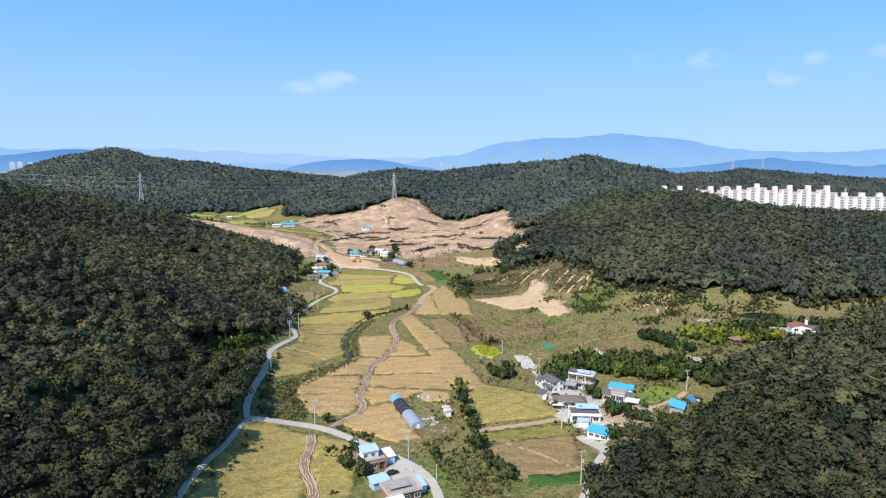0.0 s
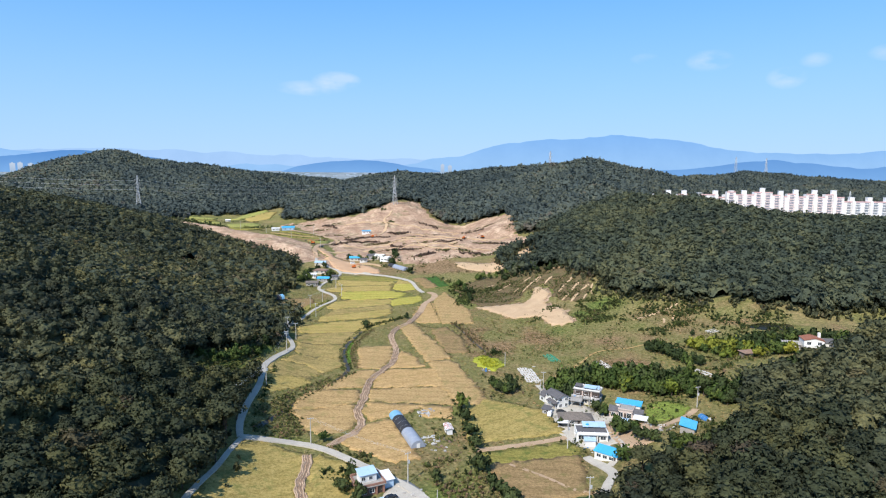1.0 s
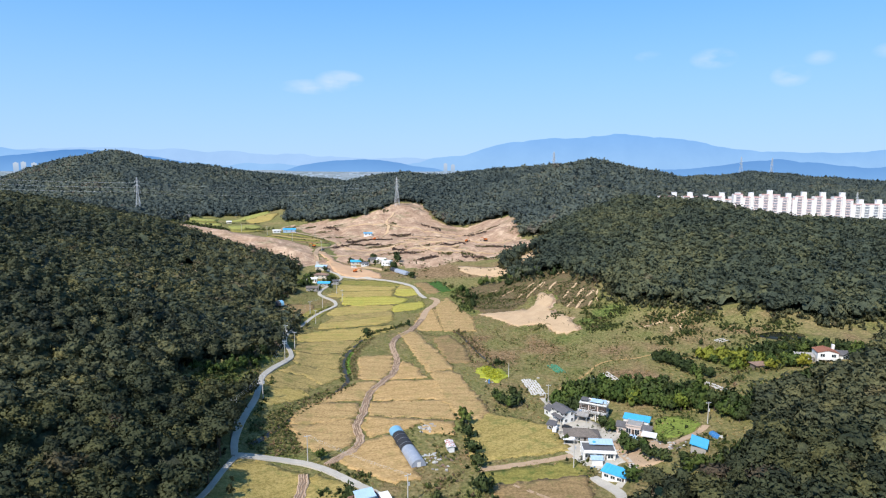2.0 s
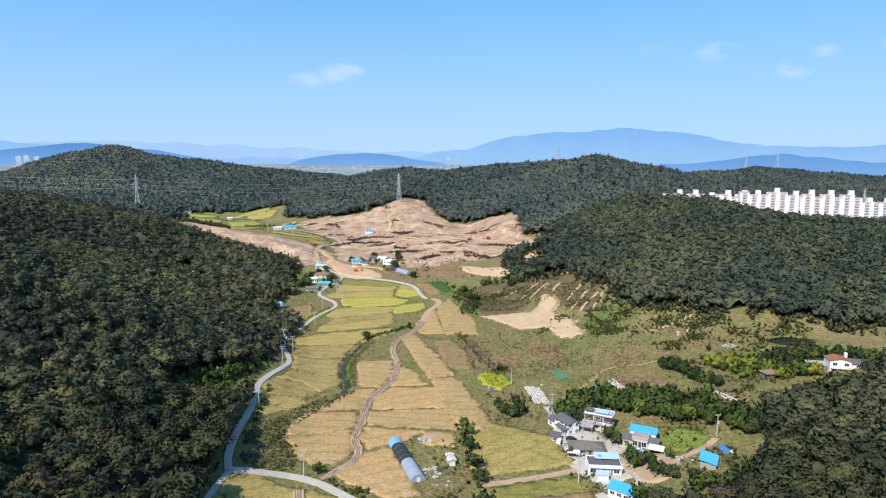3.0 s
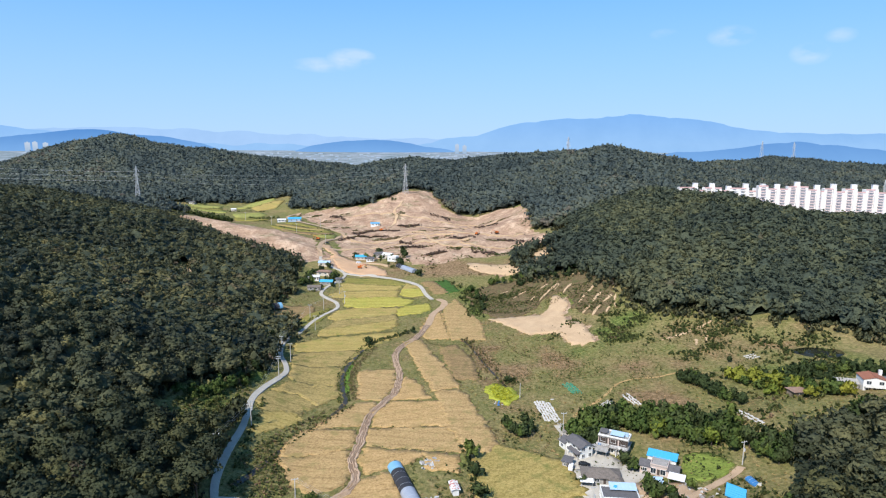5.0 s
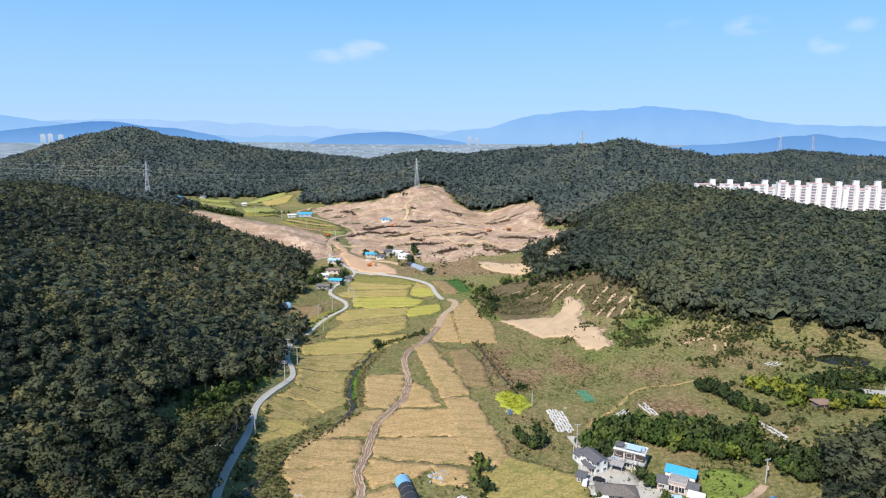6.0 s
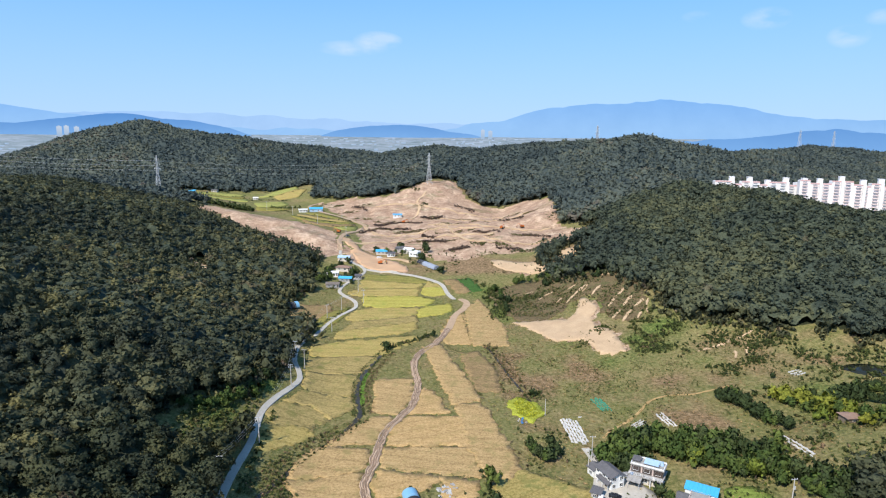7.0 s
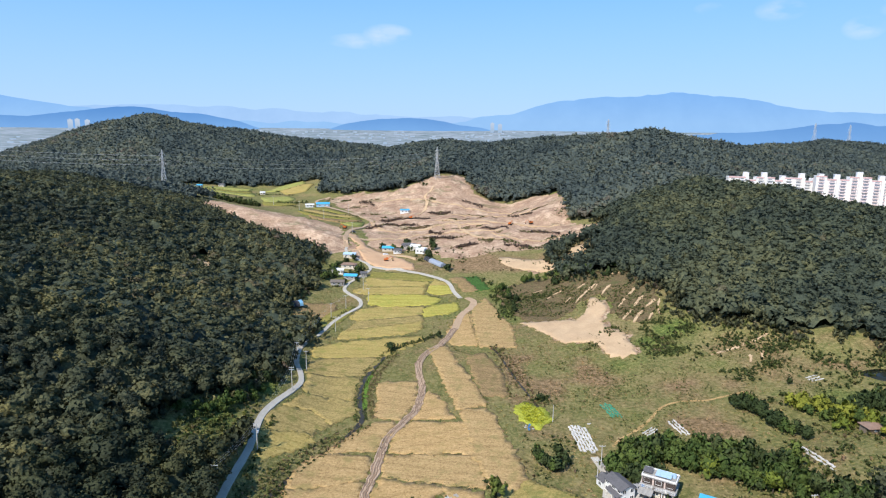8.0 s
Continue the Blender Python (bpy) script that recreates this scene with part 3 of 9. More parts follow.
def drape(name, points, mat, lift=0.22, step=3.0, ragged=0.35, round_off=True, sink=0.5, relief=0.0):
    """A slab that follows the ground inside an outline, with an edge that drops into the soil."""
    edge = curve_points(points, 4, True) if round_off else [Vector(q) for q in points]
    edge = resample([(v.x, v.y) for v in edge], step * 0.6, True)
    rng = np.random.default_rng(int(abs(points[0][0] * 31 + points[0][1] * 7)))
    edge = [v + Vector(rng.normal(0, ragged, 2)) for v in edge]
    ex, ey = np.array([v.x for v in edge]), np.array([v.y for v in edge])
    gx, gy = np.meshgrid(np.arange(ex.min(), ex.max(), step), np.arange(ey.min(), ey.max(), step))
    gx, gy = gx.ravel(), gy.ravel()
    ok = inside(gx, gy, [(v.x, v.y) for v in edge])
    gx, gy = gx[ok], gy[ok]
    if len(gx):
        far_enough = np.min((gx[:, None] - ex[None]) ** 2 + (gy[:, None] - ey[None]) ** 2, 1) > (step * 0.45) ** 2
        gx, gy = gx[far_enough], gy[far_enough]
    n = len(edge)
    pts = edge + [Vector((a, b)) for a, b in zip(gx, gy)]
    co, _, faces, *_ = delaunay_2d_cdt(pts, [(i, (i + 1) % n) for i in range(n)], [], 1, 1e-5)
    cx, cy = np.array([v.x for v in co]), np.array([v.y for v in co])
    z = height(cx, cy) + lift
    if relief:
        z = z + relief * fbm(cx, cy, 6, 3, 41)
    verts = list(zip(cx.tolist(), cy.tolist(), z.tolist()))
    polys = [tuple(f) for f in faces]
    count = {}
    for f in polys:
        for a, b in zip(f, f[1:] + f[:1]):
            count[(a, b)] = True
    base = {}
    for (a, b) in [e for e in count if (e[1], e[0]) not in count]:
        for v in (a, b):
            if v not in base:
                base[v] = len(verts)
                verts.append((verts[v][0], verts[v][1], verts[v][2] - lift - sink))
        polys.append((a, base[a], base[b], b))
    FIELD_EDGES.extend((v.x, v.y) for v in edge)
    return new(name, mesh_from(name, verts, polys, [mat], True))


def ribbon(name, points, width, mat, lift=0.25, per=6, sink=0.5, wobble=0.0, cross=3, crown=0.0, taper=0.0):
    """A strip along a smooth line, with edges that drop into the soil."""
    line = curve_points(points, per)
    rng = np.random.default_rng(len(points))
    cols = cross + 2
    px, py, dz = [], [], []
    for i, p in enumerate(line):
        d = (line[min(i + 1, len(line) - 1)] - line[max(i - 1, 0)]).normalized()
        nrm = Vector((-d.y, d.x))
        w = width * (1 + wobble * rng.normal()) * (1 - taper + taper * math.sin(math.pi * (i + 0.3) / (len(line) - 0.4)))
        for k in range(cols):
            s = min(max((k - 1) / (cross - 1), -0.0), 1.0) - 0.5
            if k in (0, cols - 1):
                q, lower = p + nrm * (w * s + (0.1 if s > 0 else -0.1)), -sink
            else:
                q, lower = p + nrm * w * s, lift + crown * (1 - 4 * s * s)
            px.append(q.x), py.append(q.y), dz.append(lower)
    z = height(np.array(px), np.array(py)) + np.array(dz)
    faces = []
    for i in range(len(line) - 1):
        for k in range(cols - 1):
            a = i * cols + k
            faces.append((a, a + 1, a + cols + 1, a + cols))
    for a in (0, (len(line) - 1) * cols):
        faces.append(tuple(range(a, a + cols)))
    return new(name, mesh_from(name, list(zip(px, py, z.tolist())), faces, [mat], False))


def offset_line(points, d):
    line = [Vector(p) for p in points]
    out = []
    for i, p in enumerate(line):
        t = (line[min(i + 1, len(line) - 1)] - line[max(i - 1, 0)]).normalized()
        out.append((p.x - t.y * d, p.y + t.x * d))
    return out


ROADS = {
    "valley_lane": ([(-77, 252), (-70.4, 255), (-57, 256.5), (-45, 251.5), (-34.7, 243.5), (-26, 236), (-18, 229), (-10, 221), (-4.5, 213), (-1.5, 203), (0, 188), (2, 165)], 3.6),
    "forest_lane": ([(-76.5, 251), (-77.6, 240), (-78.3, 227), (-80, 215), (-81, 203), (-81, 190), (-80, 170)], 2.0),
    "west_road": ([(-77, 252), (-79.8, 261), (-81.7, 274), (-82.6, 288), (-83.3, 306), (-86.5, 328), (-85.5, 343), (-82.5, 359), (-81.2, 371), (-84, 382), (-90, 396), (-94, 416), (-93.6, 433), (-90, 447), (-87, 468), (-83, 483), (-78.5, 494), (-75.4, 505), (-79, 518), (-88.5, 530), (-94, 541), (-93, 556), (-88.5, 570), (-84, 585), (-83.3, 597), (-88, 608), (-97, 616), (-106, 624), (-112, 638), (-114, 650)], 2.9),
    "paddy_road": ([(-85, 602), (-76, 597), (-61.7, 591.5), (-48, 584), (-37, 577), (-23, 565), (-15.8, 554), (-11.8, 538), (-6.5, 525)], 3.4),
    "village_road": ([(44, 190), (50, 204), (53.2, 211), (57.4, 219), (61, 225.5), (60, 233), (56, 243)], 3.8),
}
for name, (line, width) in ROADS.items():
    tagged(ribbon("road", line, width * 0.9, concrete_road, 0.5, 8, wobble=0.03), "narrow pale concrete farm road with worn edges", "road", kind="structure")
tagged(ribbon("road", [(-114, 650), (-119, 671), (-122, 702), (-117, 752), (-113, 786), (-119, 806), (-143, 843), (-170, 875), (-202, 918), (-215, 950), (-205, 985)], 4.2, dirt, 0.7, 12, wobble=0.06), "pale dirt road to the upper valley", "road", kind="structure")
tagged(ribbon("path", [(51, 318), (53, 308), (54, 298), (55, 290), (60, 287.5), (65, 284), (67.5, 275), (68.6, 267), (71, 259), (73, 252), (70, 243), (62, 233)], 3.0, concrete_road, 0.22, wobble=0.05), "concrete lane between the farmhouses", "lane", kind="structure")
tagged(ribbon("path", [(80, 253), (89.7, 258), (97, 262), (104, 266.5), (110, 271)], 3.2, dirt, 0.25, wobble=0.06), "dirt lane up to the blue-roofed shed", "lane", kind="structure")
tagged(ribbon("path", [(60, 326), (65, 332), (73, 338.5), (80.6, 347), (88, 357), (98, 362), (109, 362), (119, 365), (130, 369)], 1.1, straw_pale, 0.1, wobble=0.3), "trodden footpath over the grassy slope", "path", kind="structure")
tagged(ribbon("path", [(128, 408), (139, 412.5), (147.5, 416), (157, 419.5), (163, 423)], 1.6, sand, 0.3, wobble=0.3, taper=0.5), "bare earth path on the slope", "path", kind="structure")
for gash in ([(152, 402), (153, 406), (155, 409)], [(144, 398), (146, 402), (147, 406)]):
    tagged(ribbon("path", gash, 1.4, sand, 0.3, wobble=0.3, taper=0.6), "bare earth gash in the grassy slope", "bare soil", kind="structure")
tagged(ribbon("path", [(14, 249.5), (22, 251), (34, 254), (44, 257), (52, 260)], 3.0, dirt, 0.2, wobble=0.08), "dirt track between two fields", "path", kind="structure")
tagged(ribbon("path", [(26, 238), (38, 228), (48, 217), (53, 213)], 1.4, dirt, 0.35, wobble=0.15), "faint track across the fallow field", "path", kind="structure")
# site roads in the cleared hillside
tagged(ribbon("path", [(-108, 640), (-95, 640), (-75, 637), (-58, 630), (-46, 618)], 3.2, sand, 0.6, wobble=0.08), "sandy lane to the farmyard", "path", kind="structure")
tagged(ribbon("path", [(-121, 676), (-95, 690), (-60, 705), (-20, 712), (30, 705)], 7, sand, 0.6, 14, wobble=0.12), "sandy site track across the cleared hillside", "path", kind="structure")
tagged(ribbon("path", [(-40, 800), (0, 770), (40, 745), (90, 722)], 5, sand, 0.6, 14, wobble=0.15), "site track on the cleared hillside", "path", kind="structure")

for line, width in (([(-64, 839), (-58, 870), (-58, 900), (-62, 914), (-52, 950)], 4.0), ([(-20, 784), (-12, 740), (-1, 694), (11, 676), (30, 668)], 3.6), ([(-118, 907), (-89, 912), (-62, 905), (-30, 890), (10, 880), (50, 868)], 3.2),
                    ([(-113, 790), (-93, 740), (-61, 744), (-20, 752), (20, 740)], 5.0), ([(20, 690), (48, 672), (82, 664), (112, 668)], 4.0), ([(-40, 850), (0, 836), (40, 820), (80, 800)], 3.4)):
    tagged(ribbon("path", line, width, sand, 0.6, 14, wobble=0.18, taper=0.4), "worn track of pale soil on the dug hillside", "path", kind="structure")

# rutted tractor track through the stubble
RUT = [(-2, 526), (3, 518), (0.8, 505), (-5, 490), (-8.6, 463), (-12, 445), (-17.7, 433), (-23, 422), (-25.8, 406), (-24.8, 388), (-22.3, 375), (-21.5, 364), (-23.5, 352), (-27.8, 341), (-31.8, 326), (-34, 312), (-34.9, 297), (-34.7, 287), (-33, 277), (-34.5, 267), (-38.5, 260), (-43, 254), (-48, 249.5), (-49.8, 240), (-49.4, 230), (-47.5, 221), (-45, 211), (-42.5, 202), (-39, 190)]
tagged(ribbon("mud_track", RUT[:5], 4.6, dirt, 0.35, wobble=0.08), "dusty tractor track along the fields", "track", kind="structure")


def rutted(points, seed):
    """A churned track: a soft bed, and ridges that wander and break."""
    rng = np.random.default_rng(seed)
    line = resample([(p.x, p.y) for p in curve_points(points, 5)], 3.0, False)
    line = [(p.x + 0.7 * math.sin(i * 0.41 + seed) + rng.normal(0, 0.15), p.y) for i, p in enumerate(line)]
    bed = tagged(ribbon("mud_track", line, 3.3, mud, 0.32, 2, wobble=0.14), "churned muddy tractor track with deep ruts", "track", kind="structure")
    for off in (-1.55, -0.75, 0.15, 0.85, 1.55):
        i = 0
        while i < len(line) - 4:
            n = int(rng.integers(8, 22))
            piece = line[i:i + n]
            if len(piece) > 3:
                wander = [(x + rng.normal(0, 0.16), y) for x, y in offset_line(piece, off + rng.normal(0, 0.18))]
                ribbon("rut_ridge", wander, float(rng.uniform(0.28, 0.5)), mud_ridge, 0.46, 2, wobble=0.35, crown=0.14).parent = bed
            i += n + int(rng.integers(0, 2))


rutted(RUT[4:22], 3)
rutted([(-49.6, 246.8)] + RUT[23:], 5)

FIELDS = [
    # the paddies west of the stream, from the far end
    ("ripe_paddy", meadow, [(-78, 586), (-45, 577), (-28, 563), (-45, 562), (-80, 570)]),
    ("ripe_paddy", ripe, [(-80, 569), (-50, 561), (-33, 556), (-37, 548), (-79, 547)]),
    ("ripe_paddy", ripe, [(-79, 545), (-45, 546), (-34, 545), (-36, 533), (-76, 531), (-86, 535)]),
    ("ripe_paddy", ripe, [(-27, 562), (-16, 553), (-17, 551), (-29, 552)]),
    ("ripe_paddy", ripe_bright, [(-29, 548), (-17, 549), (-14, 536), (-24, 532), (-30, 540)]),
    ("ripe_paddy", ripe_bright, [(-72, 527), (-37, 529), (-22, 523), (-27, 511), (-58, 506), (-69, 509)]),
    ("ripe_paddy", ripe_bright, [(-29, 500), (-23.7, 507), (-9, 514), (-9, 502), (-20, 490), (-28, 487)]),
    ("ripe_paddy", ripe, [(-72, 496), (-58, 503), (-32, 503), (-33, 489), (-70, 473), (-76, 480)]),
    ("ripe_paddy", straw_green, [(-70, 470), (-50, 478), (-33, 486), (-31, 477), (-50, 467), (-75, 455)]),
    ("ripe_paddy", ripe, [(-76, 452), (-50, 464), (-31, 474), (-30, 464), (-38, 454), (-76, 440)]),
    ("stubble_paddy", ripe, [(-86, 425), (-63, 436), (-29, 447), (-28, 441), (-41, 426), (-46, 416), (-84, 410)]),
    ("stubble_paddy", straw_green, [(-83, 406), (-58, 410), (-48, 412), (-52, 399), (-56, 388), (-81, 387)]),
    ("stubble_paddy", straw_green, [(-79, 384), (-58, 385), (-55, 378), (-54, 362), (-66, 362), (-76, 364)]),
    ("stubble_paddy", straw_green, [(-79, 347), (-75, 361), (-66, 359), (-55, 358), (-51, 350), (-59, 340), (-69, 349)]),
    ("stubble_paddy", straw_green, [(-84, 332), (-79, 344), (-69, 345), (-61, 338), (-66, 328), (-80, 324)]),
    ("stubble_paddy", ripe, [(-81, 321), (-67, 325), (-65, 321), (-73, 309), (-80, 300), (-81, 280), (-78, 281), (-76, 292), (-79.5, 305)]),
    # mown paddies east of the stream
    ("stubble_paddy", straw, [(-42.5, 379), (-27, 382), (-25, 372), (-26, 360), (-30.5, 345), (-39, 346)]),
    ("stubble_paddy", straw_pale, [(-18, 371), (-13.6, 363), (-6.5, 347), (-23, 345), (-19, 358)]),
    ("stubble_paddy", straw, [(-37.5, 340), (-32, 340), (-37, 320), (-57, 313.5), (-46, 328)]),
    ("stubble_paddy", straw_pale, [(-24, 340), (1, 341), (4, 319), (-29, 317), (-28, 330)]),
    ("stubble_paddy", straw, [(-58, 311), (-38.5, 312), (-39, 298), (-63, 290), (-62, 299)]),
    ("stubble_paddy", straw, [(-30, 313.5), (4.6, 315), (6, 296), (-30, 300.5)]),
    ("stubble_paddy", straw, [(-63, 286.5), (-38.6, 295), (-37.5, 280), (-39, 271), (-47.5, 266), (-56, 275)]),
    ("stubble_paddy", straw_pale, [(-30, 297), (-8, 293), (-14, 288), (-21, 285), (-28, 279), (-30.5, 285)]),
    ("stubble_paddy", straw_pale, [(-6, 293), (5.2, 291), (5, 280), (-4, 283)]),
    ("stubble_paddy", straw_pale, [(-33, 266), (-28, 272), (-21, 277), (-9, 245), (-17, 243), (-31, 252), (-38, 258)]),
    ("stubble_paddy", straw, [(-21, 428), (-14, 431), (-2, 393), (8.3, 360), (-3.3, 356.5), (-10, 385)]),
    ("stubble_paddy", straw, [(-1.8, 353), (9, 354), (15.5, 327), (21, 303), (17, 295), (11, 297), (4.8, 320)]),
    ("stubble_paddy", straw_pale, [(-5.5, 488), (0, 496), (5, 436), (-8.5, 436), (-11, 455)]),
    ("stubble_paddy", straw, [(3.5, 504), (11.4, 525), (25, 470), (26, 434), (7.5, 434)]),
    ("fallow_plot", brown_fallow, [(0, 420), (8.6, 422), (17.3, 393), (17.7, 371), (9, 371)]),
    # the meadow plots beside the farmhouses
    ("fallow_plot", golden_grass, [(15.7, 293), (21.7, 300), (47, 286), (50, 265), (14, 257.5), (13.5, 273)]),
    ("fallow_plot", meadow, [(17, 246), (28, 247.5), (53, 254), (53, 245), (19, 238)]),
    ("fallow_plot", brown_fallow, [(19.5, 237), (52.5, 243), (48.5, 216.5), (36, 216), (24, 216)]),
    ("vegetable_bed", crop_green, [(32.5, 212), (48, 211), (47.3, 206), (31.6, 208)]),
    ("fallow_plot", golden_grass, [(-75, 247), (-67.6, 251.5), (-51.5, 246.5), (-53, 233), (-48, 206), (-44, 192), (-77.5, 188), (-77, 211), (-76, 228)]),
    ("fallow_plot", golden_grass, [(-45, 246), (-31, 236), (-30, 230), (-32, 212), (-34, 196), (-38, 194), (-42.5, 215), (-46, 237)]),
    ("vegetable_bed", crop_green, [(-5, 567), (3.6, 569), (14, 545), (5.7, 541)]),
    ("vegetable_bed", brown_fallow, [(-14, 566), (-6, 566), (4.5, 542), (-3, 540)]),
    ("vegetable_bed", lime_crop, [(24.2, 357), (27.5, 362.5), (34, 356), (36, 347), (31, 341), (26, 346)]),
    ("dry_plot", brown_fallow, [(-113, 475), (-110, 499), (-95.5, 508), (-91, 489), (-105, 470)]),
    ("dry_plot", meadow, [(-96, 466), (-90, 488), (-81, 502), (-80.5, 490), (-84.5, 471), (-92, 452)]),
    ("fallow_plot", brown_fallow, [(-93, 640), (-70, 634), (-62, 640), (-78, 655), (-98, 660)]),
    # terraces below the blue hall and the far paddies
    ("far_terrace", meadow, [(-204, 889), (-186, 886), (-150, 845), (-157, 840), (-196, 876)]),
    ("far_terrace", straw_green, [(-212, 874), (-199, 870), (-160, 836), (-150, 841), (-136, 826), (-146, 818), (-180, 838), (-206, 862)]),
    ("far_terrace", meadow, [(-216, 860), (-205, 856), (-182, 834), (-150, 815), (-138, 822), (-128, 806), (-140, 800), (-170, 812), (-200, 838)]),
    ("far_terrace", brown_fallow, [(-196, 832), (-172, 808), (-142, 797), (-128, 800), (-126, 790), (-150, 782), (-180, 800)]),
    ("far_terrace", far_crop, [(-138, 784), (-122, 782), (-120, 752), (-130, 745), (-142, 765)]),
    ("far_terrace", far_crop, [(-315, 1034), (-300, 1066), (-268, 1078), (-262, 1060), (-290, 1040)]),
    ("far_terrace", ripe, [(-290, 1034), (-262, 1056), (-246, 1050), (-250, 1020), (-276, 1012)]),
    ("far_terrace", far_crop, [(-300, 974), (-265, 990), (-250, 960), (-256, 940), (-282, 936)]),
    ("far_terrace", meadow, [(-284, 930), (-250, 934), (-236, 920), (-248, 905), (-274, 908)]),
    ("far_terrace", far_crop, [(-430, 1052), (-390, 1062), (-345, 1060), (-348, 1046), (-395, 1040), (-432, 1036)]),
    ("far_terrace", meadow, [(-440, 1028), (-395, 1032), (-340, 1038), (-332, 1020), (-390, 1012), (-440, 1008)]),
    ("far_terrace", far_crop, [(-430, 1000), (-380, 1004), (-325, 1010), (-318, 990), (-370, 982), (-430, 980)]),
]
FIELD_LABELS = {
    "ripe_paddy": ("ripening yellow rice paddy between low grassy banks", "rice paddy"),
    "stubble_paddy": ("mown tan rice stubble bounded by weedy banks", "rice paddy"),
    "fallow_plot": ("fallow field of dry grass and weeds", "field"),
    "vegetable_bed": ("small vegetable bed with leafy rows", "field"),
    "dry_plot": ("dry tilled plot above the road", "field"),
    "far_terrace": ("terraced green-yellow paddy in the upper valley", "rice paddy"),
}
for k, (name, mat, outline) in enumerate(FIELDS):
    far_off = name == "far_terrace"
    label, cat = FIELD_LABELS[name]
    if mat is ripe_bright:
        label = "bright yellow-green rice paddy ready for harvest"
    elif mat is lime_crop:
        label = "bed of bright lime-yellow leaves"
    elif mat is brown_fallow:
        label = "brown fallow plot of dried weeds"
    tagged(drape(name, widened(outline, 2.55), mat, 0.9 if far_off else 0.2 + 0.03 * (k % 7), 8 if far_off else 2.6, 0.2 if far_off else 0.75, False), label, cat, "valley fields")

# bare soil in its own colour
SAND = BARE["sand_patch"]
tagged(drape("sand_patch", SAND, sand, 0.5, 3, 1.0, False, 0.8, 0.5), "pale sandy soil stripped of plants", "bare soil", kind="structure")
tagged(drape("sand_patch", BARE["dirt_lot"], sand, 0.5, 4, 0.6, True, 0.8, 0.4), "pale dirt lot on the slope", "bare soil", kind="structure")
tagged(drape("soil_yard", [(-122, 690), (-112, 695), (-96, 660), (-80, 642), (-62, 626), (-47, 600), (-52, 592), (-78, 602), (-90, 614), (-101, 640), (-108, 662)], orange_soil, 0.5, 4, 0.5, True, 0.8, 0.4), "levelled orange soil of the building site", "bare soil", kind="structure")
tagged(drape("replanted_slope", [(20, 535), (51, 558), (100, 534), (120, 508), (121, 484), (108, 455), (92, 466), (90, 500), (76, 503), (60, 480), (38, 481)], brown_scrub, 0.3, 4, 1.8, True, 0.8, 0.3), "replanted slope of brown scrub and saplings", "slope", kind="structure")
tagged(drape("sand_patch", [(84, 604), (94, 599), (90, 586), (82, 592)], sand, 0.6, 3, 0.6, True, 0.8, 0.4), "pale bare soil at the edge of the pines", "bare soil", kind="structure")
tagged(drape("forest_clearing", [(-195, 506), (-196, 514), (-190, 520), (-184, 520), (-181, 512), (-186, 505)], sand, 0.6, 3, 0.5, True, 0.8, 0.4), "small bare clearing in the forest", "bare soil", kind="structure")
tagged(drape("farmyard", [(49, 283), (52, 300), (62, 296), (70, 286), (66, 277), (58, 281)], concrete_road, 0.16, 3, 0.2), "concrete farmyard between the houses", "yard", kind="structure")
tagged(drape("farmyard", [(-14, 228), (-6, 219), (-3, 208), (-12, 206), (-20, 215)], concrete_road, 0.16, 3, 0.2), "concrete farmyard with a parked car", "yard", kind="structure")
tagged(drape("farmyard", [(50, 270), (52, 281), (66, 280), (74, 283), (78, 276), (70, 268), (72, 254), (66, 250), (54, 252)], concrete_road, 0.16, 3, 0.5), "worn concrete yard between the farmhouses", "yard", kind="structure")
tagged(drape("farmyard", [(70, 268), (76, 270), (88, 267), (88, 254), (82, 244), (72, 246)], dirt, 0.22, 3, 0.2), "bare dirt farmyard", "yard", kind="structure")

water, wt, wb = nodes_of("still_water")
wb.inputs["Base Color"].default_value = (0.02, 0.022, 0.015, 1)
wb.inputs["Roughness"].default_value = 0.12
bumped(wt, wb, noise_tex(wt, 1.2), 0.05, 0.05)
tagged(drape("pond", [(189, 382), (198, 384.5), (212, 379), (210, 371), (200, 369), (192, 375)], water, 0.3, 4, 0.3), "small dark pond below the wooded slope", "water", kind="structure")
wet = surface("wet_ditch", (0.02, 0.02, 0.015), (0.06, 0.05, 0.035), 3, 0.5, 0.4, 0.4, 0.1)
STREAM = [(-20.6, 450), (-28.7, 439.5), (-36.7, 433), (-43.8, 421), (-48, 406), (-50.5, 394), (-52, 380), (-51.5, 366), (-48.6, 353), (-46, 342), (-51, 324), (-59, 309), (-65, 292), (-70, 274), (-74, 263)]
tagged(ribbon("stream", STREAM, 2.3, wet, 0.16, wobble=0.1), "narrow dark stream in an overgrown ditch", "stream", kind="structure")
DITCH = [(13, 432), (15.7, 427), (20, 410), (24, 392), (29, 374), (33, 359)]
tagged(ribbon("ditch", DITCH, 1.1, wet, 0.16, wobble=0.1), "dark drainage ditch through the weeds", "ditch", kind="structure")

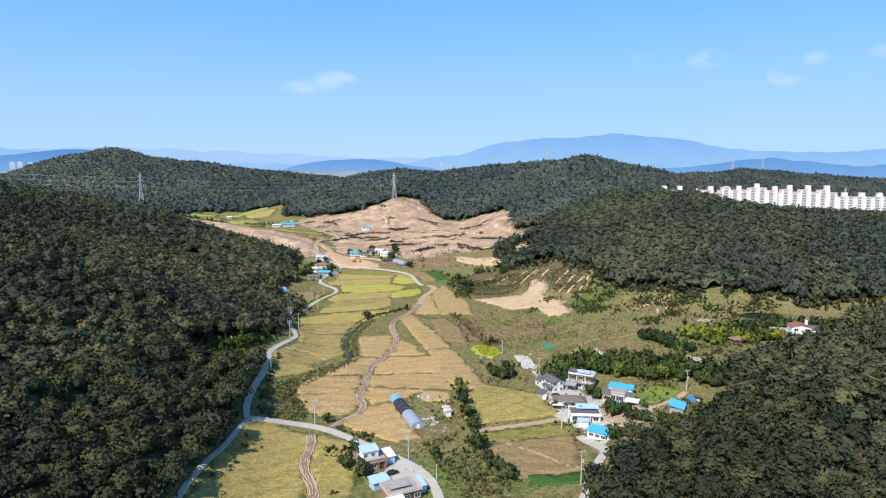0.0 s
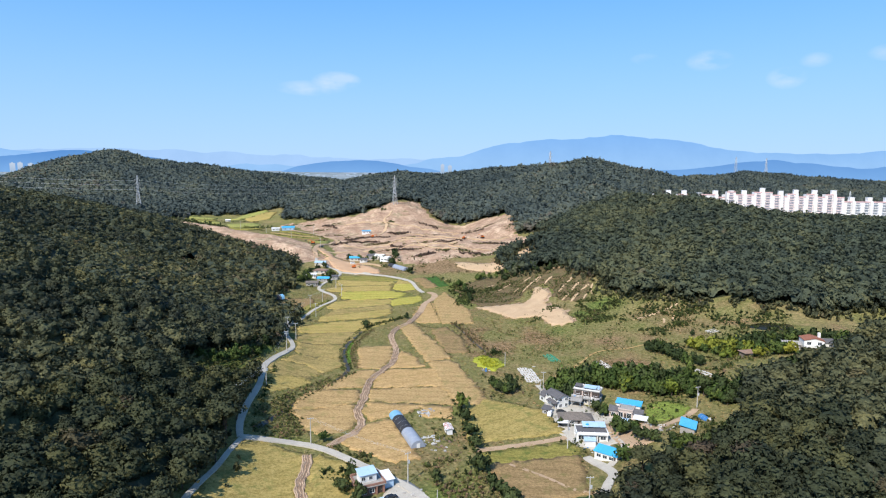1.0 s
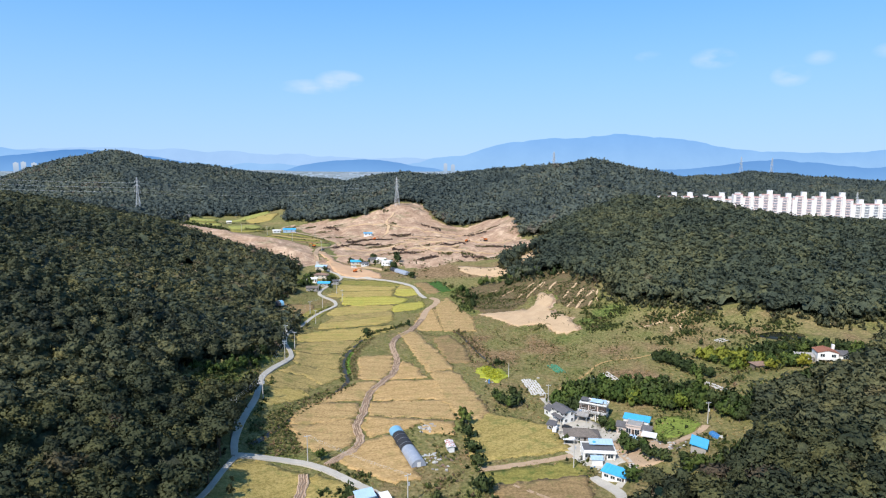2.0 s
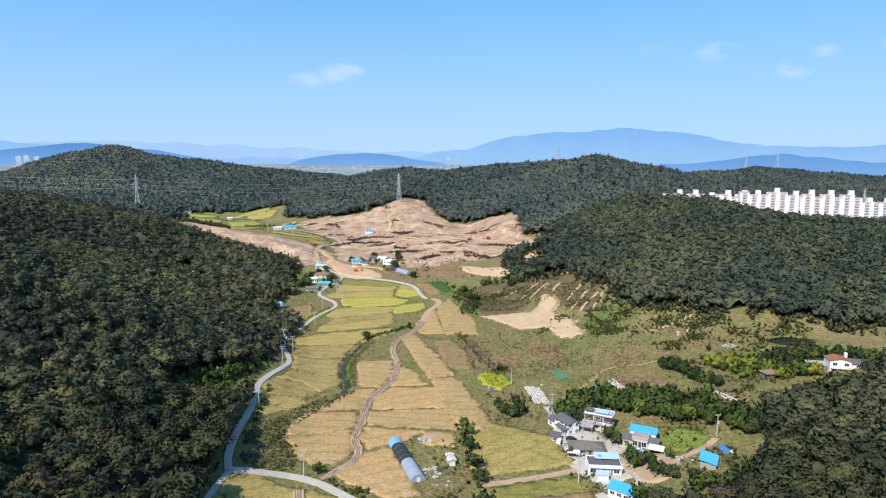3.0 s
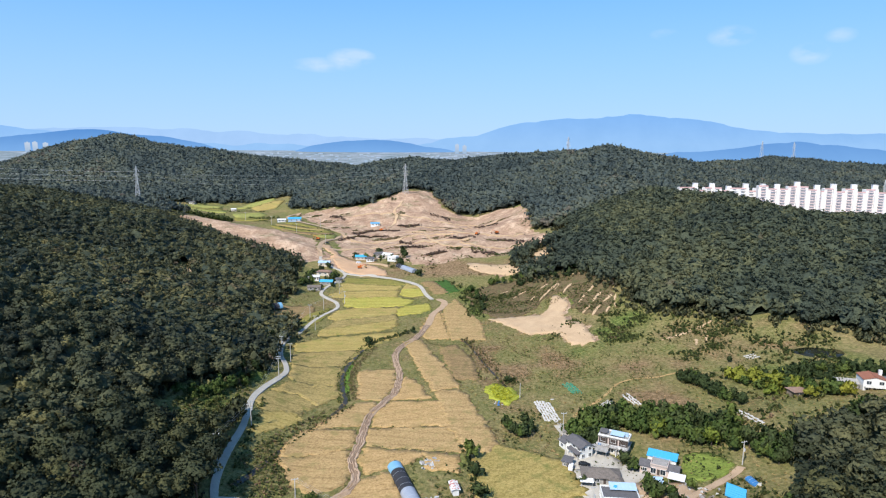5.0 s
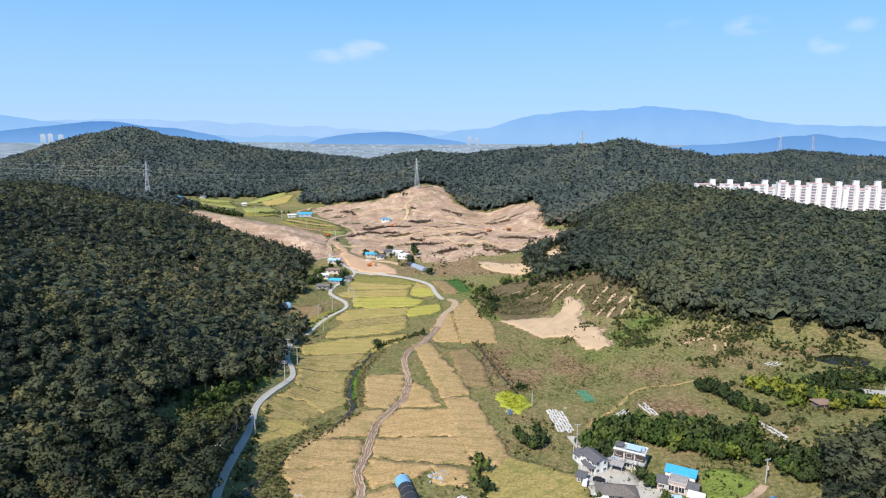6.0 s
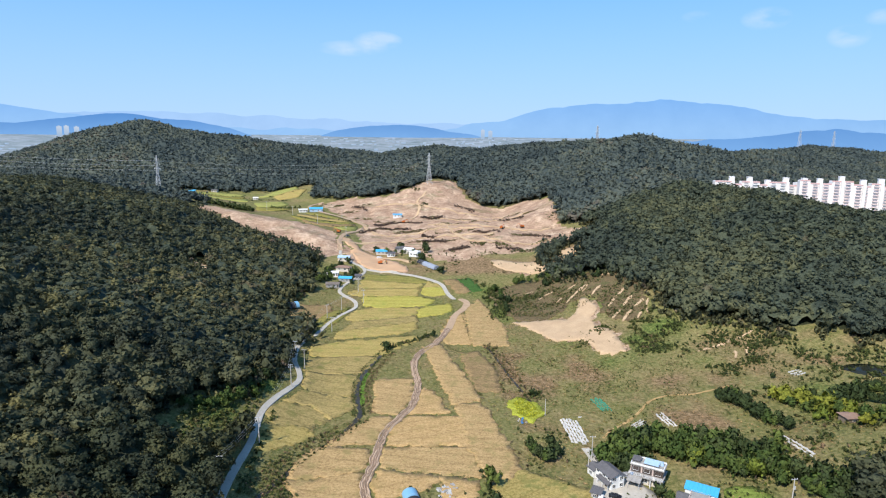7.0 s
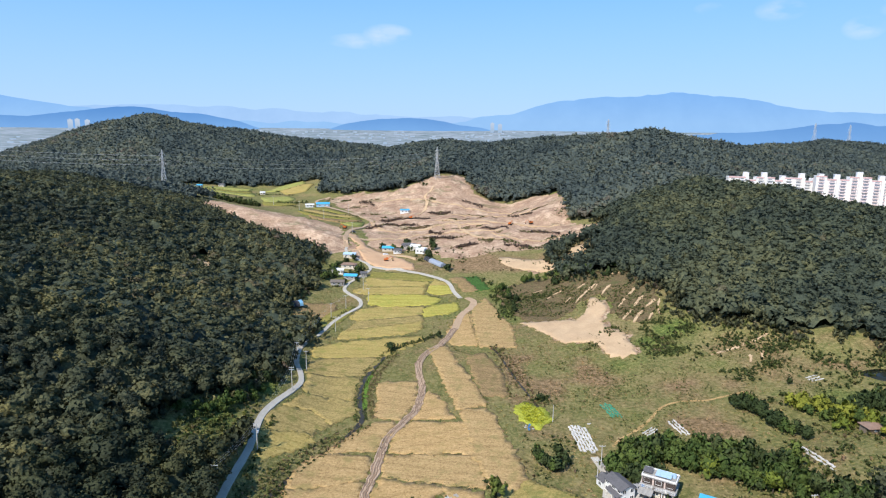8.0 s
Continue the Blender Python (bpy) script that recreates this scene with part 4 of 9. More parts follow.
lush = field_material("lush_grass", (0.06, 0.12, 0.02), (0.11, 0.2, 0.03), (0.17, 0.27, 0.05), 40)
crop_grass = field_material("garden_grass", (0.1, 0.14, 0.03), (0.17, 0.22, 0.045), (0.24, 0.28, 0.07), 20)
tagged(drape("lawn", [(90, 269), (93, 284), (99, 289), (106, 284), (108, 273), (99, 267)], crop_grass, 0.2, 3, 0.6), "bright green lawn behind the blue-roofed house", "lawn", kind="structure")
tagged(ribbon("grass_strip", [(-46.6, 352), (-47.6, 360), (-49.0, 370), (-50.0, 381), (-49.2, 389)], 2.0, lush, 0.3, wobble=0.2), "narrow strip of bright green grass beside the stream", "grass", kind="structure")

# ---------------- trees ----------------
def sphere_dirs(level):
    """Directions and faces of a geodesic sphere."""
    bm = bmesh.new()
    bmesh.ops.create_icosphere(bm, subdivisions=level + 1, radius=1.0)
    bm.verts.ensure_lookup_table()
    d = np.array([v.co[:] for v in bm.verts])
    f = np.array([[v.index for v in g.verts] for g in bm.faces])
    bm.free()
    return d / np.linalg.norm(d, axis=1)[:, None], f


SPHERES = [sphere_dirs(k) for k in range(3)]


def leaf_clumps(rng, lumps, cards, leaf, level=1, spread=1.0, wild=False, pine=False):
    """A crown of unit size (radius about 1, base at z 0): boughs that bulge out of a leafy body, with leaf sprays all over.
    Gives vertices, faces and the leaves' soft outward normals."""
    mid = np.array([0, 0, 0.55])
    cs, ss = [], []
    for k in range(lumps):
        a = rng.uniform(0, 6.283)
        if pine:
            z = 0.15 + 1.25 * k / lumps
            r, size = (1.35 - z) * 0.5 * rng.uniform(0.5, 1.0), 0.22 + 0.24 * (1.4 - z) * rng.uniform(0.7, 1.2)
        elif k < lumps * 0.35:
            r, z, size = rng.uniform(0.05, 0.42), rng.uniform(0.82, 1.12), rng.uniform(0.26, 0.42)
        else:
            r, z, size = rng.uniform(0.42, 0.72) * spread, rng.uniform(0.3, 0.85), rng.uniform(0.26, 0.44)
        c = np.array([math.cos(a) * r, math.sin(a) * r, z])
        if wild:
            c, size = c * np.array([1.15, 0.92, 1.0]) + rng.normal(0, 0.1, 3), size * rng.uniform(0.7, 1.15)
        cs.append(c - mid), ss.append(size)
    cs, ss = np.array(cs), np.array(ss)

    def reach(d):
        along = d @ cs.T
        miss2 = np.sum(cs * cs, 1)[None] - along ** 2
        hit = np.where(miss2 < ss[None] ** 2, along + np.sqrt(np.clip(ss[None] ** 2 - miss2, 0, None)), 0.0)
        k = np.argmax(hit, 1)
        return np.maximum(hit[np.arange(len(d)), k], 0.36), k

    def soft(p, d, k):
        n = (p - cs[k]) / ss[k][:, None]
        n = n / np.maximum(np.linalg.norm(n, axis=1)[:, None], 1e-6) * 0.65 + d * 0.35
        return n / np.linalg.norm(n, axis=1)[:, None]
    verts, norms, faces, inner = [], [], [], 0
    if level >= 0:
        # the shaded inside of the crown
        d0, f0 = SPHERES[level]
        r0, k0 = reach(d0)
        p0 = d0 * (r0 * rng.uniform(0.7, 0.88, len(d0)))[:, None]
        keep = d0[f0].mean(1)[:, 2] > -0.45
        verts, norms, faces, inner = [p0], [soft(p0, d0, k0)], [f0[keep]], len(p0)
    d = rng.normal(size=(cards, 3))
    d[:, 2] = np.abs(d[:, 2]) - 0.25
    d /= np.linalg.norm(d, axis=1)[:, None]
    r, k = reach(d)
    p = d * (r * rng.uniform(0.82, 1.14, cards))[:, None]
    n = soft(p, d, k)
    face = n + 0.75 * rng.normal(size=(cards, 3))
    face /= np.linalg.norm(face, axis=1)[:, None]
    face *= np.sign(np.sum(face * n, 1))[:, None]
    u = np.cross(face, rng.normal(size=(cards, 3)))
    u /= np.linalg.norm(u, axis=1)[:, None]
    v = np.cross(face, u)
    s = (leaf * rng.uniform(0.55, 1.35, cards))[:, None]
    quad = np.stack([p - u * s - face * s * 0.3, p - v * s * 0.7, p + u * s - face * s * 0.3, p + v * s * 0.7], 1).reshape(-1, 3)
    lit = n * 0.68 + face * 0.32
    lit /= np.linalg.norm(lit, axis=1)[:, None]
    base = inner + 4 * np.arange(cards)[:, None]
    verts.append(quad), norms.append(np.repeat(lit, 4, 0))
    faces += [base + np.array([[0, 1, 2]]), base + np.array([[0, 2, 3]])]
    return np.concatenate(verts) + mid, np.concatenate(faces), np.concatenate(norms) if level >= 0 else None


def soft_normals(me, n):
    """Gives a leafy mesh the rounded shading of its boughs."""
    me.polygons.foreach_set("use_smooth", np.ones(len(me.polygons), bool))
    me.attributes.new("custom_normal", "FLOAT_VECTOR", "POINT").data.foreach_set("vector", np.asarray(n, np.float32).ravel())


def scatter(x0, x1, y0, y1, step, rng, jitter=0.42):
    gx, gy = np.meshgrid(np.arange(x0, x1, step), np.arange(y0, y1, step * 0.87))
    gx[1::2] += step / 2
    x = gx.ravel() + rng.uniform(-jitter, jitter, gx.size) * step
    y = gy.ravel() + rng.uniform(-jitter, jitter, gx.size) * step
    return x, y


def crowns_mesh(name, protos, x, y, z, radius, tall, tint, rng, mat):
    """Many crowns in one mesh, each turned, stretched and toned by itself."""
    vs, fs, ts, ns, count = [], [], [], [], 0
    kind = rng.integers(0, len(protos), len(x))
    turn = rng.uniform(0, 6.28, len(x))
    for k, (pv, pf, pn) in enumerate(protos):
        sel = np.where(kind == k)[0]
        if not len(sel):
            continue
        c, s = np.cos(turn[sel])[:, None], np.sin(turn[sel])[:, None]
        r, h = radius[sel][:, None], tall[sel][:, None]
        px = x[sel][:, None] + (c * pv[:, 0] - s * pv[:, 1]) * r
        py = y[sel][:, None] + (s * pv[:, 0] + c * pv[:, 1]) * r
        pz = z[sel][:, None] + pv[:, 2] * h
        vs.append(np.stack([px, py, pz], 2).reshape(-1, 3))
        if pn is not None:
            ns.append(np.stack([c * pn[:, 0] - s * pn[:, 1], s * pn[:, 0] + c * pn[:, 1], np.broadcast_to(pn[:, 2], px.shape)], 2).reshape(-1, 3))
        fs.append((pf[None] + (np.arange(len(sel)) * len(pv))[:, None, None] + count).reshape(-1, 3))
        ts.append(np.repeat(tint[sel], len(pv)))
        count += len(sel) * len(pv)
    v, f = np.concatenate(vs), np.concatenate(fs)
    me = bpy.data.meshes.new(name)
    me.vertices.add(len(v))
    me.vertices.foreach_set("co", v.astype(np.float32).ravel())
    me.loops.add(len(f) * 3)
    me.loops.foreach_set("vertex_index", f.astype(np.int32).ravel())
    me.polygons.add(len(f))
    me.polygons.foreach_set("loop_start", np.arange(0, len(f) * 3, 3, dtype=np.int32))
    me.materials.append(mat)
    me.update(calc_edges=True)
    me.attributes.new("tint", "FLOAT", "POINT").data.foreach_set("value", np.concatenate(ts).astype(np.float32))
    if ns:
        soft_normals(me, np.concatenate(ns))
    return me


TREE_RNG = np.random.default_rng(4)
near_protos = [leaf_clumps(TREE_RNG, int(TREE_RNG.integers(9, 17)), 200, 0.13, 1, float(TREE_RNG.uniform(0.85, 1.1)), k > 5, k in (3, 8)) for k in range(10)]
front_protos = [leaf_clumps(TREE_RNG, int(TREE_RNG.integers(10, 17)), 400, 0.1, 1, float(TREE_RNG.uniform(0.85, 1.1)), k > 4) for k in range(8)]
garden_protos = [leaf_clumps(TREE_RNG, int(TREE_RNG.integers(7, 12)), 200, 0.16, 1, float(TREE_RNG.uniform(0.8, 1.15)), True) for _ in range(10)]
mid_protos = [leaf_clumps(TREE_RNG, int(TREE_RNG.integers(7, 12)), 58, 0.175, 0, 1.0, k > 5, k in (2, 7)) for k in range(9)]
far_protos = [leaf_clumps(TREE_RNG, 6, 14, 0.27, 0) for _ in range(6)]
bush_protos = [leaf_clumps(TREE_RNG, 4, 13, 0.3, 0, 1.0, True) for _ in range(6)]
low_protos = [leaf_clumps(TREE_RNG, 3, 8, 0.42, -1, 1.0, True) for _ in range(6)]


def trunk_mesh(name, rng):
    """A tapered trunk of unit height with four limbs."""
    bm = bmesh.new()

    def limb(a, b, r0, r1, seg=6):
        a, b = Vector(a), Vector(b)
        q = (b - a).to_track_quat("Z", "Y")
        rings = []
        for p, r in ((a, r0), (a.lerp(b, 0.5) + Vector((0.02, -0.015, 0)), (r0 + r1) / 2), (b, r1)):
            rings.append([bm.verts.new(p + q @ Vector((math.cos(6.283 * k / seg) * r, math.sin(6.283 * k / seg) * r, 0))) for k in range(seg)])
        for lo, hi in zip(rings[:-1], rings[1:]):
            for k in range(seg):
                bm.faces.new((lo[k], lo[(k + 1) % seg], hi[(k + 1) % seg], hi[k]))
        bm.faces.new(rings[-1])
    limb((0, 0, -0.15), (0.02, 0.01, 0.75), 0.035, 0.02)
    for k in range(4):
        a = 1.57 * k + rng.uniform(-0.5, 0.5)
        z = rng.uniform(0.4, 0.62)
        limb((0.01, 0.005, z), (math.cos(a) * 0.24, math.sin(a) * 0.24, z + rng.uniform(0.18, 0.28)), 0.016, 0.007, 5)
    me = bpy.data.meshes.new(name)
    bm.to_mesh(me)
    bm.free()
    me.materials.append(bark)
    return me


trunks = [trunk_mesh("trunk", TREE_RNG) for _ in range(3)]
CROWN_MESHES = {}


def crown_mesh(kind, mat, garden):
    key = (kind, mat.name, garden)
    if key not in CROWN_MESHES:
        v, f, n = (garden_protos if garden else front_protos)[kind]
        CROWN_MESHES[key] = mesh_from("crown", v.tolist(), f.tolist(), [mat])
        soft_normals(CROWN_MESHES[key], n)
    return CROWN_MESHES[key]


def tree(x, y, radius, crown_h, crown_z, label, category, mat, rng, name="tree", group="", garden=False):
    """One tree: an Empty at its foot, a trunk with limbs and a leafy crown."""
    z = ground_z(x, y)
    root = new(name)
    root.matrix_world = pose(x, y, z, 0, 0, float(rng.uniform(0, 360)))
    root.empty_display_size = 0.5
    t = new("trunk", trunks[int(rng.integers(0, 3))])
    t.parent = root
    tall = crown_z + crown_h * 1.0
    t.scale = (tall * 0.9, tall * 0.9, tall)
    c = new("crown", crown_mesh(int(rng.integers(0, len(garden_protos if garden else front_protos))), mat, garden))
    c.parent = root
    c.location = (0, 0, crown_z - crown_h * 0.25)
    c.scale = (radius, radius, crown_h)
    return tagged(root, label, category, group)


def rand01(a, b, k):
    h = np.sin(a * 12.9898 + b * 78.233 + k * 37.719) * 43758.5453
    return h - np.floor(h)


class Stand:
    """A stand of trees, one in each cell of a jittered grid."""

    def __init__(self, step, reach):
        self.step, self.reach = step, reach

    def cell(self, i, j):
        x = (i + 0.5 + 0.5 * (j % 2) + 0.75 * (rand01(i, j, 1) - 0.5)) * self.step
        y = (j + 0.5 + 0.75 * (rand01(i, j, 2) - 0.5)) * self.step
        r = self.step * self.reach * (0.66 + 0.72 * rand01(i, j, 3))
        base = 5.8 + 2.2 * rand01(i, j, 4) ** 1.5 + 2.2 * fbm(x, y, 45, 2, 32)
        return x, y, r, base

    def tone(self, i, j, x, y):
        patch = fbm(x, y, 50, 2, 21) * 0.8 + fbm(x, y, 240, 2, 22) * 0.4
        spread = (rand01(i, j, 5) + rand01(i, j, 6) + rand01(i, j, 7) - 1.5) * 0.34
        return np.clip(0.46 + patch * 0.5 + spread, 0, 0.93) + (rand01(i, j, 8) < 0.02) * 0.07

    def trees(self, x0, x1, y0, y1):
        i, j = np.meshgrid(np.arange(math.floor(x0 / self.step), math.ceil(x1 / self.step)), np.arange(math.floor(y0 / self.step), math.ceil(y1 / self.step)))
        i, j = i.ravel().astype(float), j.ravel().astype(float)
        x, y, r, base = self.cell(i, j)
        ok = forest_at(x, y) & (np.abs(x) < 0.77 * y + 30) & (height(x * 0.95, y * 0.95) < height(x, y) + 16)
        i, j, x, y, r, base = i[ok], j[ok], x[ok], y[ok], r[ok], base[ok]
        return x, y, r, base, self.tone(i, j, x, y)

    def canopy(self, x0, x1, y0, y1, grid, lower):
        """The closed roof of leaves: domes of neighbouring crowns that run into each other."""
        X, Y = np.meshgrid(np.arange(x0, x1 + grid, grid), np.arange(y0, y1 + grid, grid))
        shape = X.shape
        X, Y = X.ravel() + 0, Y.ravel() + 0
        woods = forest_at(X, Y) & (np.abs(X) < 0.77 * Y + 30) & (height(X * 0.95, Y * 0.95) < height(X, Y) + 16)
        ci, cj = np.floor(X / self.step), np.floor(Y / self.step)
        top, tone = np.full(X.shape, -1.0), np.zeros(X.shape)
        for dj in (-1, 0, 1):
            for di in (-1, 0, 1):
                i, j = ci + di, cj + dj
                x, y, r, base = self.cell(i, j)
                d2 = (X - x) ** 2 + (Y - y) ** 2
                dome = base + 1.0 * np.sqrt(np.clip(r * r - d2, 0, None)) - np.clip(np.sqrt(d2) - r, 0, None) * 1.2
                better = dome > top
                top = np.where(better, dome, top)
                tone = np.where(better, self.tone(i, j, x, y), tone)
        # the roof ends inside the outermost trees
        for dx, dy in ((5, 0), (-5, 0), (0, 5), (0, -5)):
            woods &= forest_at(X + dx, Y + dy)
        Z = height(X, Y) + np.maximum(top, 2.0) - lower + 1.3 * fbm(X, Y, 3.0, 2, 44)
        keep_v = woods.reshape(shape)
        any_v = keep_v[:-1, :-1] & keep_v[:-1, 1:] & keep_v[1:, 1:] & keep_v[1:, :-1]
        idx = np.arange(X.size).reshape(shape)
        quads = np.stack([idx[:-1, :-1][any_v], idx[:-1, 1:][any_v], idx[1:, 1:][any_v], idx[1:, :-1][any_v]], 1)
        used, inv = np.unique(quads, return_inverse=True)
        inv = inv.reshape(quads.shape)
        tris = np.concatenate([inv[:, [0, 1, 2]], inv[:, [0, 2, 3]]])
        return np.stack([X[used], Y[used], Z[used]], 1), tris, tone[used]


def raw_mesh(name, v, f, tone, mat):
    me = bpy.data.meshes.new(name)
    me.vertices.add(len(v))
    me.vertices.foreach_set("co", v.astype(np.float32).ravel())
    me.loops.add(len(f) * 3)
    me.loops.foreach_set("vertex_index", f.astype(np.int32).ravel())
    me.polygons.add(len(f))
    me.polygons.foreach_set("loop_start", np.arange(0, len(f) * 3, 3, dtype=np.int32))
    me.materials.append(mat)
    me.update(calc_edges=True)
    me.polygons.foreach_set("use_smooth", np.ones(len(f), bool))
    me.attributes.new("tint", "FLOAT", "POINT").data.foreach_set("value", tone.astype(np.float32))
    return me


def build_forest():
    rng = TREE_RNG
    for kind, step, reach, x0, x1, y0, y1, grid in (("near", 7.4, 0.6, -320, 330, 90, 345, 2.6), ("mid", 7.0, 0.6, -520, 560, 345, 720, 2.8), ("far", 7.2, 0.6, -1150, 1180, 720, 1600, 3.9)):
        stand = Stand(step, reach)
        x, y, r, base, tone = stand.trees(x0, x1, y0, y1)
        # leaf tone varies more in patches on the far hills
        tone = tone + (0.3 * fbm(x, y, 95, 2, 23) if kind == "far" else 0.0)
        tone = np.clip(tone - {"near": 0.08, "mid": 0.08, "far": 0.05}[kind], 0, 1)
        if kind == "near":
            # the forest's front rows stand as single trees
            order = np.argsort(np.hypot(np.abs(x) - 70, (y - 215) * 0.6))
            for i in order[:300]:
                tree(float(x[i]), float(y[i]), float(r[i]) * 1.34, float(r[i]) * 1.1, float(base[i]) - 1.2, "broad-crowned green oak at the forest edge", "tree", oak_leaves, rng, "oak_tree", "forest edge trees")
            rest = order[300:]
            x, y, r, base, tone = x[rest], y[rest], r[rest], base[rest], tone[rest]
            me = crowns_mesh("forest", near_protos, x, y, height(x, y) + base - r * 0.5, r * 1.38, r * 1.08, tone, rng, oak_stuff)
        else:
            edge = np.zeros(len(x), bool)
            for dx, dy in ((9, 0), (-9, 0), (0, 9), (0, -9)):
                edge |= ~forest_at(x + dx, y + dy)
            full = edge if kind == "far" else x < 0
            if kind == "mid":
                east = ~full
                me = crowns_mesh("forest", mid_protos, x[east], y[east], height(x[east], y[east]) + base[east] - r[east] * (0.6 + 0.6 * edge[east]), r[east] * 1.42, r[east] * (0.95 + 0.5 * edge[east]), tone[east], rng, mixed_stuff)
                tagged(new("forest", me), "dense mixed pine and oak forest on the eastern hill", "forest", kind="stuff")
            me = crowns_mesh("forest", mid_protos, x[full], y[full], height(x[full], y[full]) + base[full] - r[full] * (0.6 + 0.6 * edge[full]), r[full] * 1.42, r[full] * (0.9 + 0.5 * edge[full]), tone[full], rng, hazy_pine_stuff if kind == "far" else oak_stuff)
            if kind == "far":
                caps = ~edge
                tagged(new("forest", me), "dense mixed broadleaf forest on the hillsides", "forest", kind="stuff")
                me = crowns_mesh("forest", far_protos, x[caps], y[caps], height(x[caps], y[caps]) + base[caps] - r[caps] * 0.5, r[caps] * 1.35, r[caps] * 1.05, tone[caps], rng, hazy_pine_stuff)
        tagged(new("forest", me), "dense mixed broadleaf forest on the hillsides", "forest", kind="stuff")
        if kind != "far":
            # undergrowth closes the forest's edge
            ax, ay, ar, ab, at = stand.trees(x0, x1, y0, y1)
            rim = np.zeros(len(ax), bool)
            for dx, dy in ((8, 0), (-8, 0), (0, -8)):
                rim |= ~forest_at(ax + dx, ay + dy)
            n = 12
            ux, uy = np.repeat(ax[rim], n) + rng.normal(0, 3.4, n * rim.sum()), np.repeat(ay[rim], n) - 3.0 + rng.normal(0, 4.0, n * rim.sum())
            us = rng.uniform(1.0, 3.3, len(ux))
            clear = np.ones(len(ux), bool)
            for line, width in ROADS.values():
                for a, b in zip(line[:-1], line[1:]):
                    ddx, ddy = b[0] - a[0], b[1] - a[1]
                    s = np.clip(((ux - a[0]) * ddx + (uy - a[1]) * ddy) / (ddx * ddx + ddy * ddy), 0, 1)
                    clear &= np.hypot(ux - a[0] - s * ddx, uy - a[1] - s * ddy) > width * 0.5 + 1.2 * us
            ux, uy, us = ux[clear], uy[clear], us[clear]
            low = crowns_mesh("undergrowth", bush_protos, ux, uy, height(ux, uy) - 0.3, us, us * rng.uniform(0.9, 1.6, len(ux)), np.clip(rng.normal(0.5, 0.2, len(ux)), 0, 0.93), rng, oak_stuff)
            tagged(new("undergrowth", low), "leafy undergrowth along the edge of the forest", "shrubs", kind="stuff")
        # filler leaves between the crowns, toned down so their colour carries the shade
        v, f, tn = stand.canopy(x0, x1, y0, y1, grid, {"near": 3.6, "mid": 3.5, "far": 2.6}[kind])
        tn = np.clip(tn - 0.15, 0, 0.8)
        tagged(new("forest_canopy", raw_mesh("forest_canopy", v, f, tn, {"near": oak_stuff, "mid": mixed_stuff, "far": hazy_pine_stuff}[kind])), "closed leafy canopy of the hillside forest", "forest", kind="stuff")


build_forest()

# ---------------- scrub, banks and garden trees ----------------
SHRUB = [(0.0, (0.05, 0.07, 0.025)), (0.4, (0.09, 0.115, 0.035)), (0.7, (0.15, 0.15, 0.055)), (0.9, (0.2, 0.165, 0.08)), (1.0, (0.24, 0.165, 0.1))]
shrub_leaves = leaf_material("shrub_leaves", "tint", SHRUB)
WEED = [(0.0, (0.11, 0.14, 0.036)), (0.35, (0.21, 0.205, 0.065)), (0.65, (0.3, 0.225, 0.1)), (1.0, (0.37, 0.25, 0.14))]
weed_blades = leaf_material("weed_blades", "tint", WEED)
GOLD = [(0.0, (0.11, 0.15, 0.028)), (0.5, (0.17, 0.205, 0.034)), (1.0, (0.26, 0.26, 0.042))]
gold_leaves = leaf_material("yellow_green_leaves", "object", GOLD)
FRESH = [(0.0, (0.05, 0.085, 0.022)), (0.5, (0.08, 0.122, 0.032)), (1.0, (0.13, 0.165, 0.04))]
fresh_leaves = leaf_material("fresh_green_leaves", "object", FRESH)
DARKLEAF = [(0.0, (0.042, 0.064, 0.024)), (1.0, (0.074, 0.098, 0.036))]
belt_leaves = leaf_material("belt_leaves", "object", [(0.0, (0.052, 0.086, 0.023)), (1.0, (0.1, 0.138, 0.036))])
dark_leaves = leaf_material("dark_green_leaves", "object", DARKLEAF)

srng = np.random.default_rng(12)
SX, SY, SR, ST, SK = [], [], [], [], []      # shrubs: place, size, tone, height


def shrub_zone(polygon, count, size=(0.6, 1.6), tone=0.4, spread=0.25, tall=(0.7, 1.2), patchy=0.0):
    xs, ys = [p[0] for p in polygon], [p[1] for p in polygon]
    x, y = srng.uniform(min(xs), max(xs), count * 8), srng.uniform(min(ys), max(ys), count * 8)
    ok = inside(x, y, polygon) & (fbm(x, y, 11, 3, 51) > 0.02 + patchy + 0.06 * srng.normal(size=len(x)))
    x, y = x[ok][:count], y[ok][:count]
    r = size[0] + (size[1] - size[0]) * srng.uniform(size=len(x)) ** 1.8
    SX.append(x), SY.append(y), SR.append(r), SK.append(r * srng.uniform(tall[0], tall[1], len(x)))
    ST.append(np.clip(tone + spread * srng.normal(size=len(x)), 0, 1))


def shrub_line(points, count, width, size=(0.6, 1.6), tone=0.4, spread=0.25, tall=(0.7, 1.2)):
    line = curve_points(points, 8)
    k = srng.integers(0, len(line) - 1, count)
    f = srng.uniform(size=count)
    x = np.array([line[i].x for i in k]) * (1 - f) + np.array([line[i + 1].x for i in k]) * f + srng.normal(0, width / 2, count)
    y = np.array([line[i].y for i in k]) * (1 - f) + np.array([line[i + 1].y for i in k]) * f + srng.normal(0, width / 2, count)
    r = srng.uniform(size[0], size[1], count)
    SX.append(x), SY.append(y), SR.append(r), SK.append(r * srng.uniform(tall[0], tall[1], count))
    ST.append(np.clip(tone + spread * srng.normal(size=count), 0, 1))


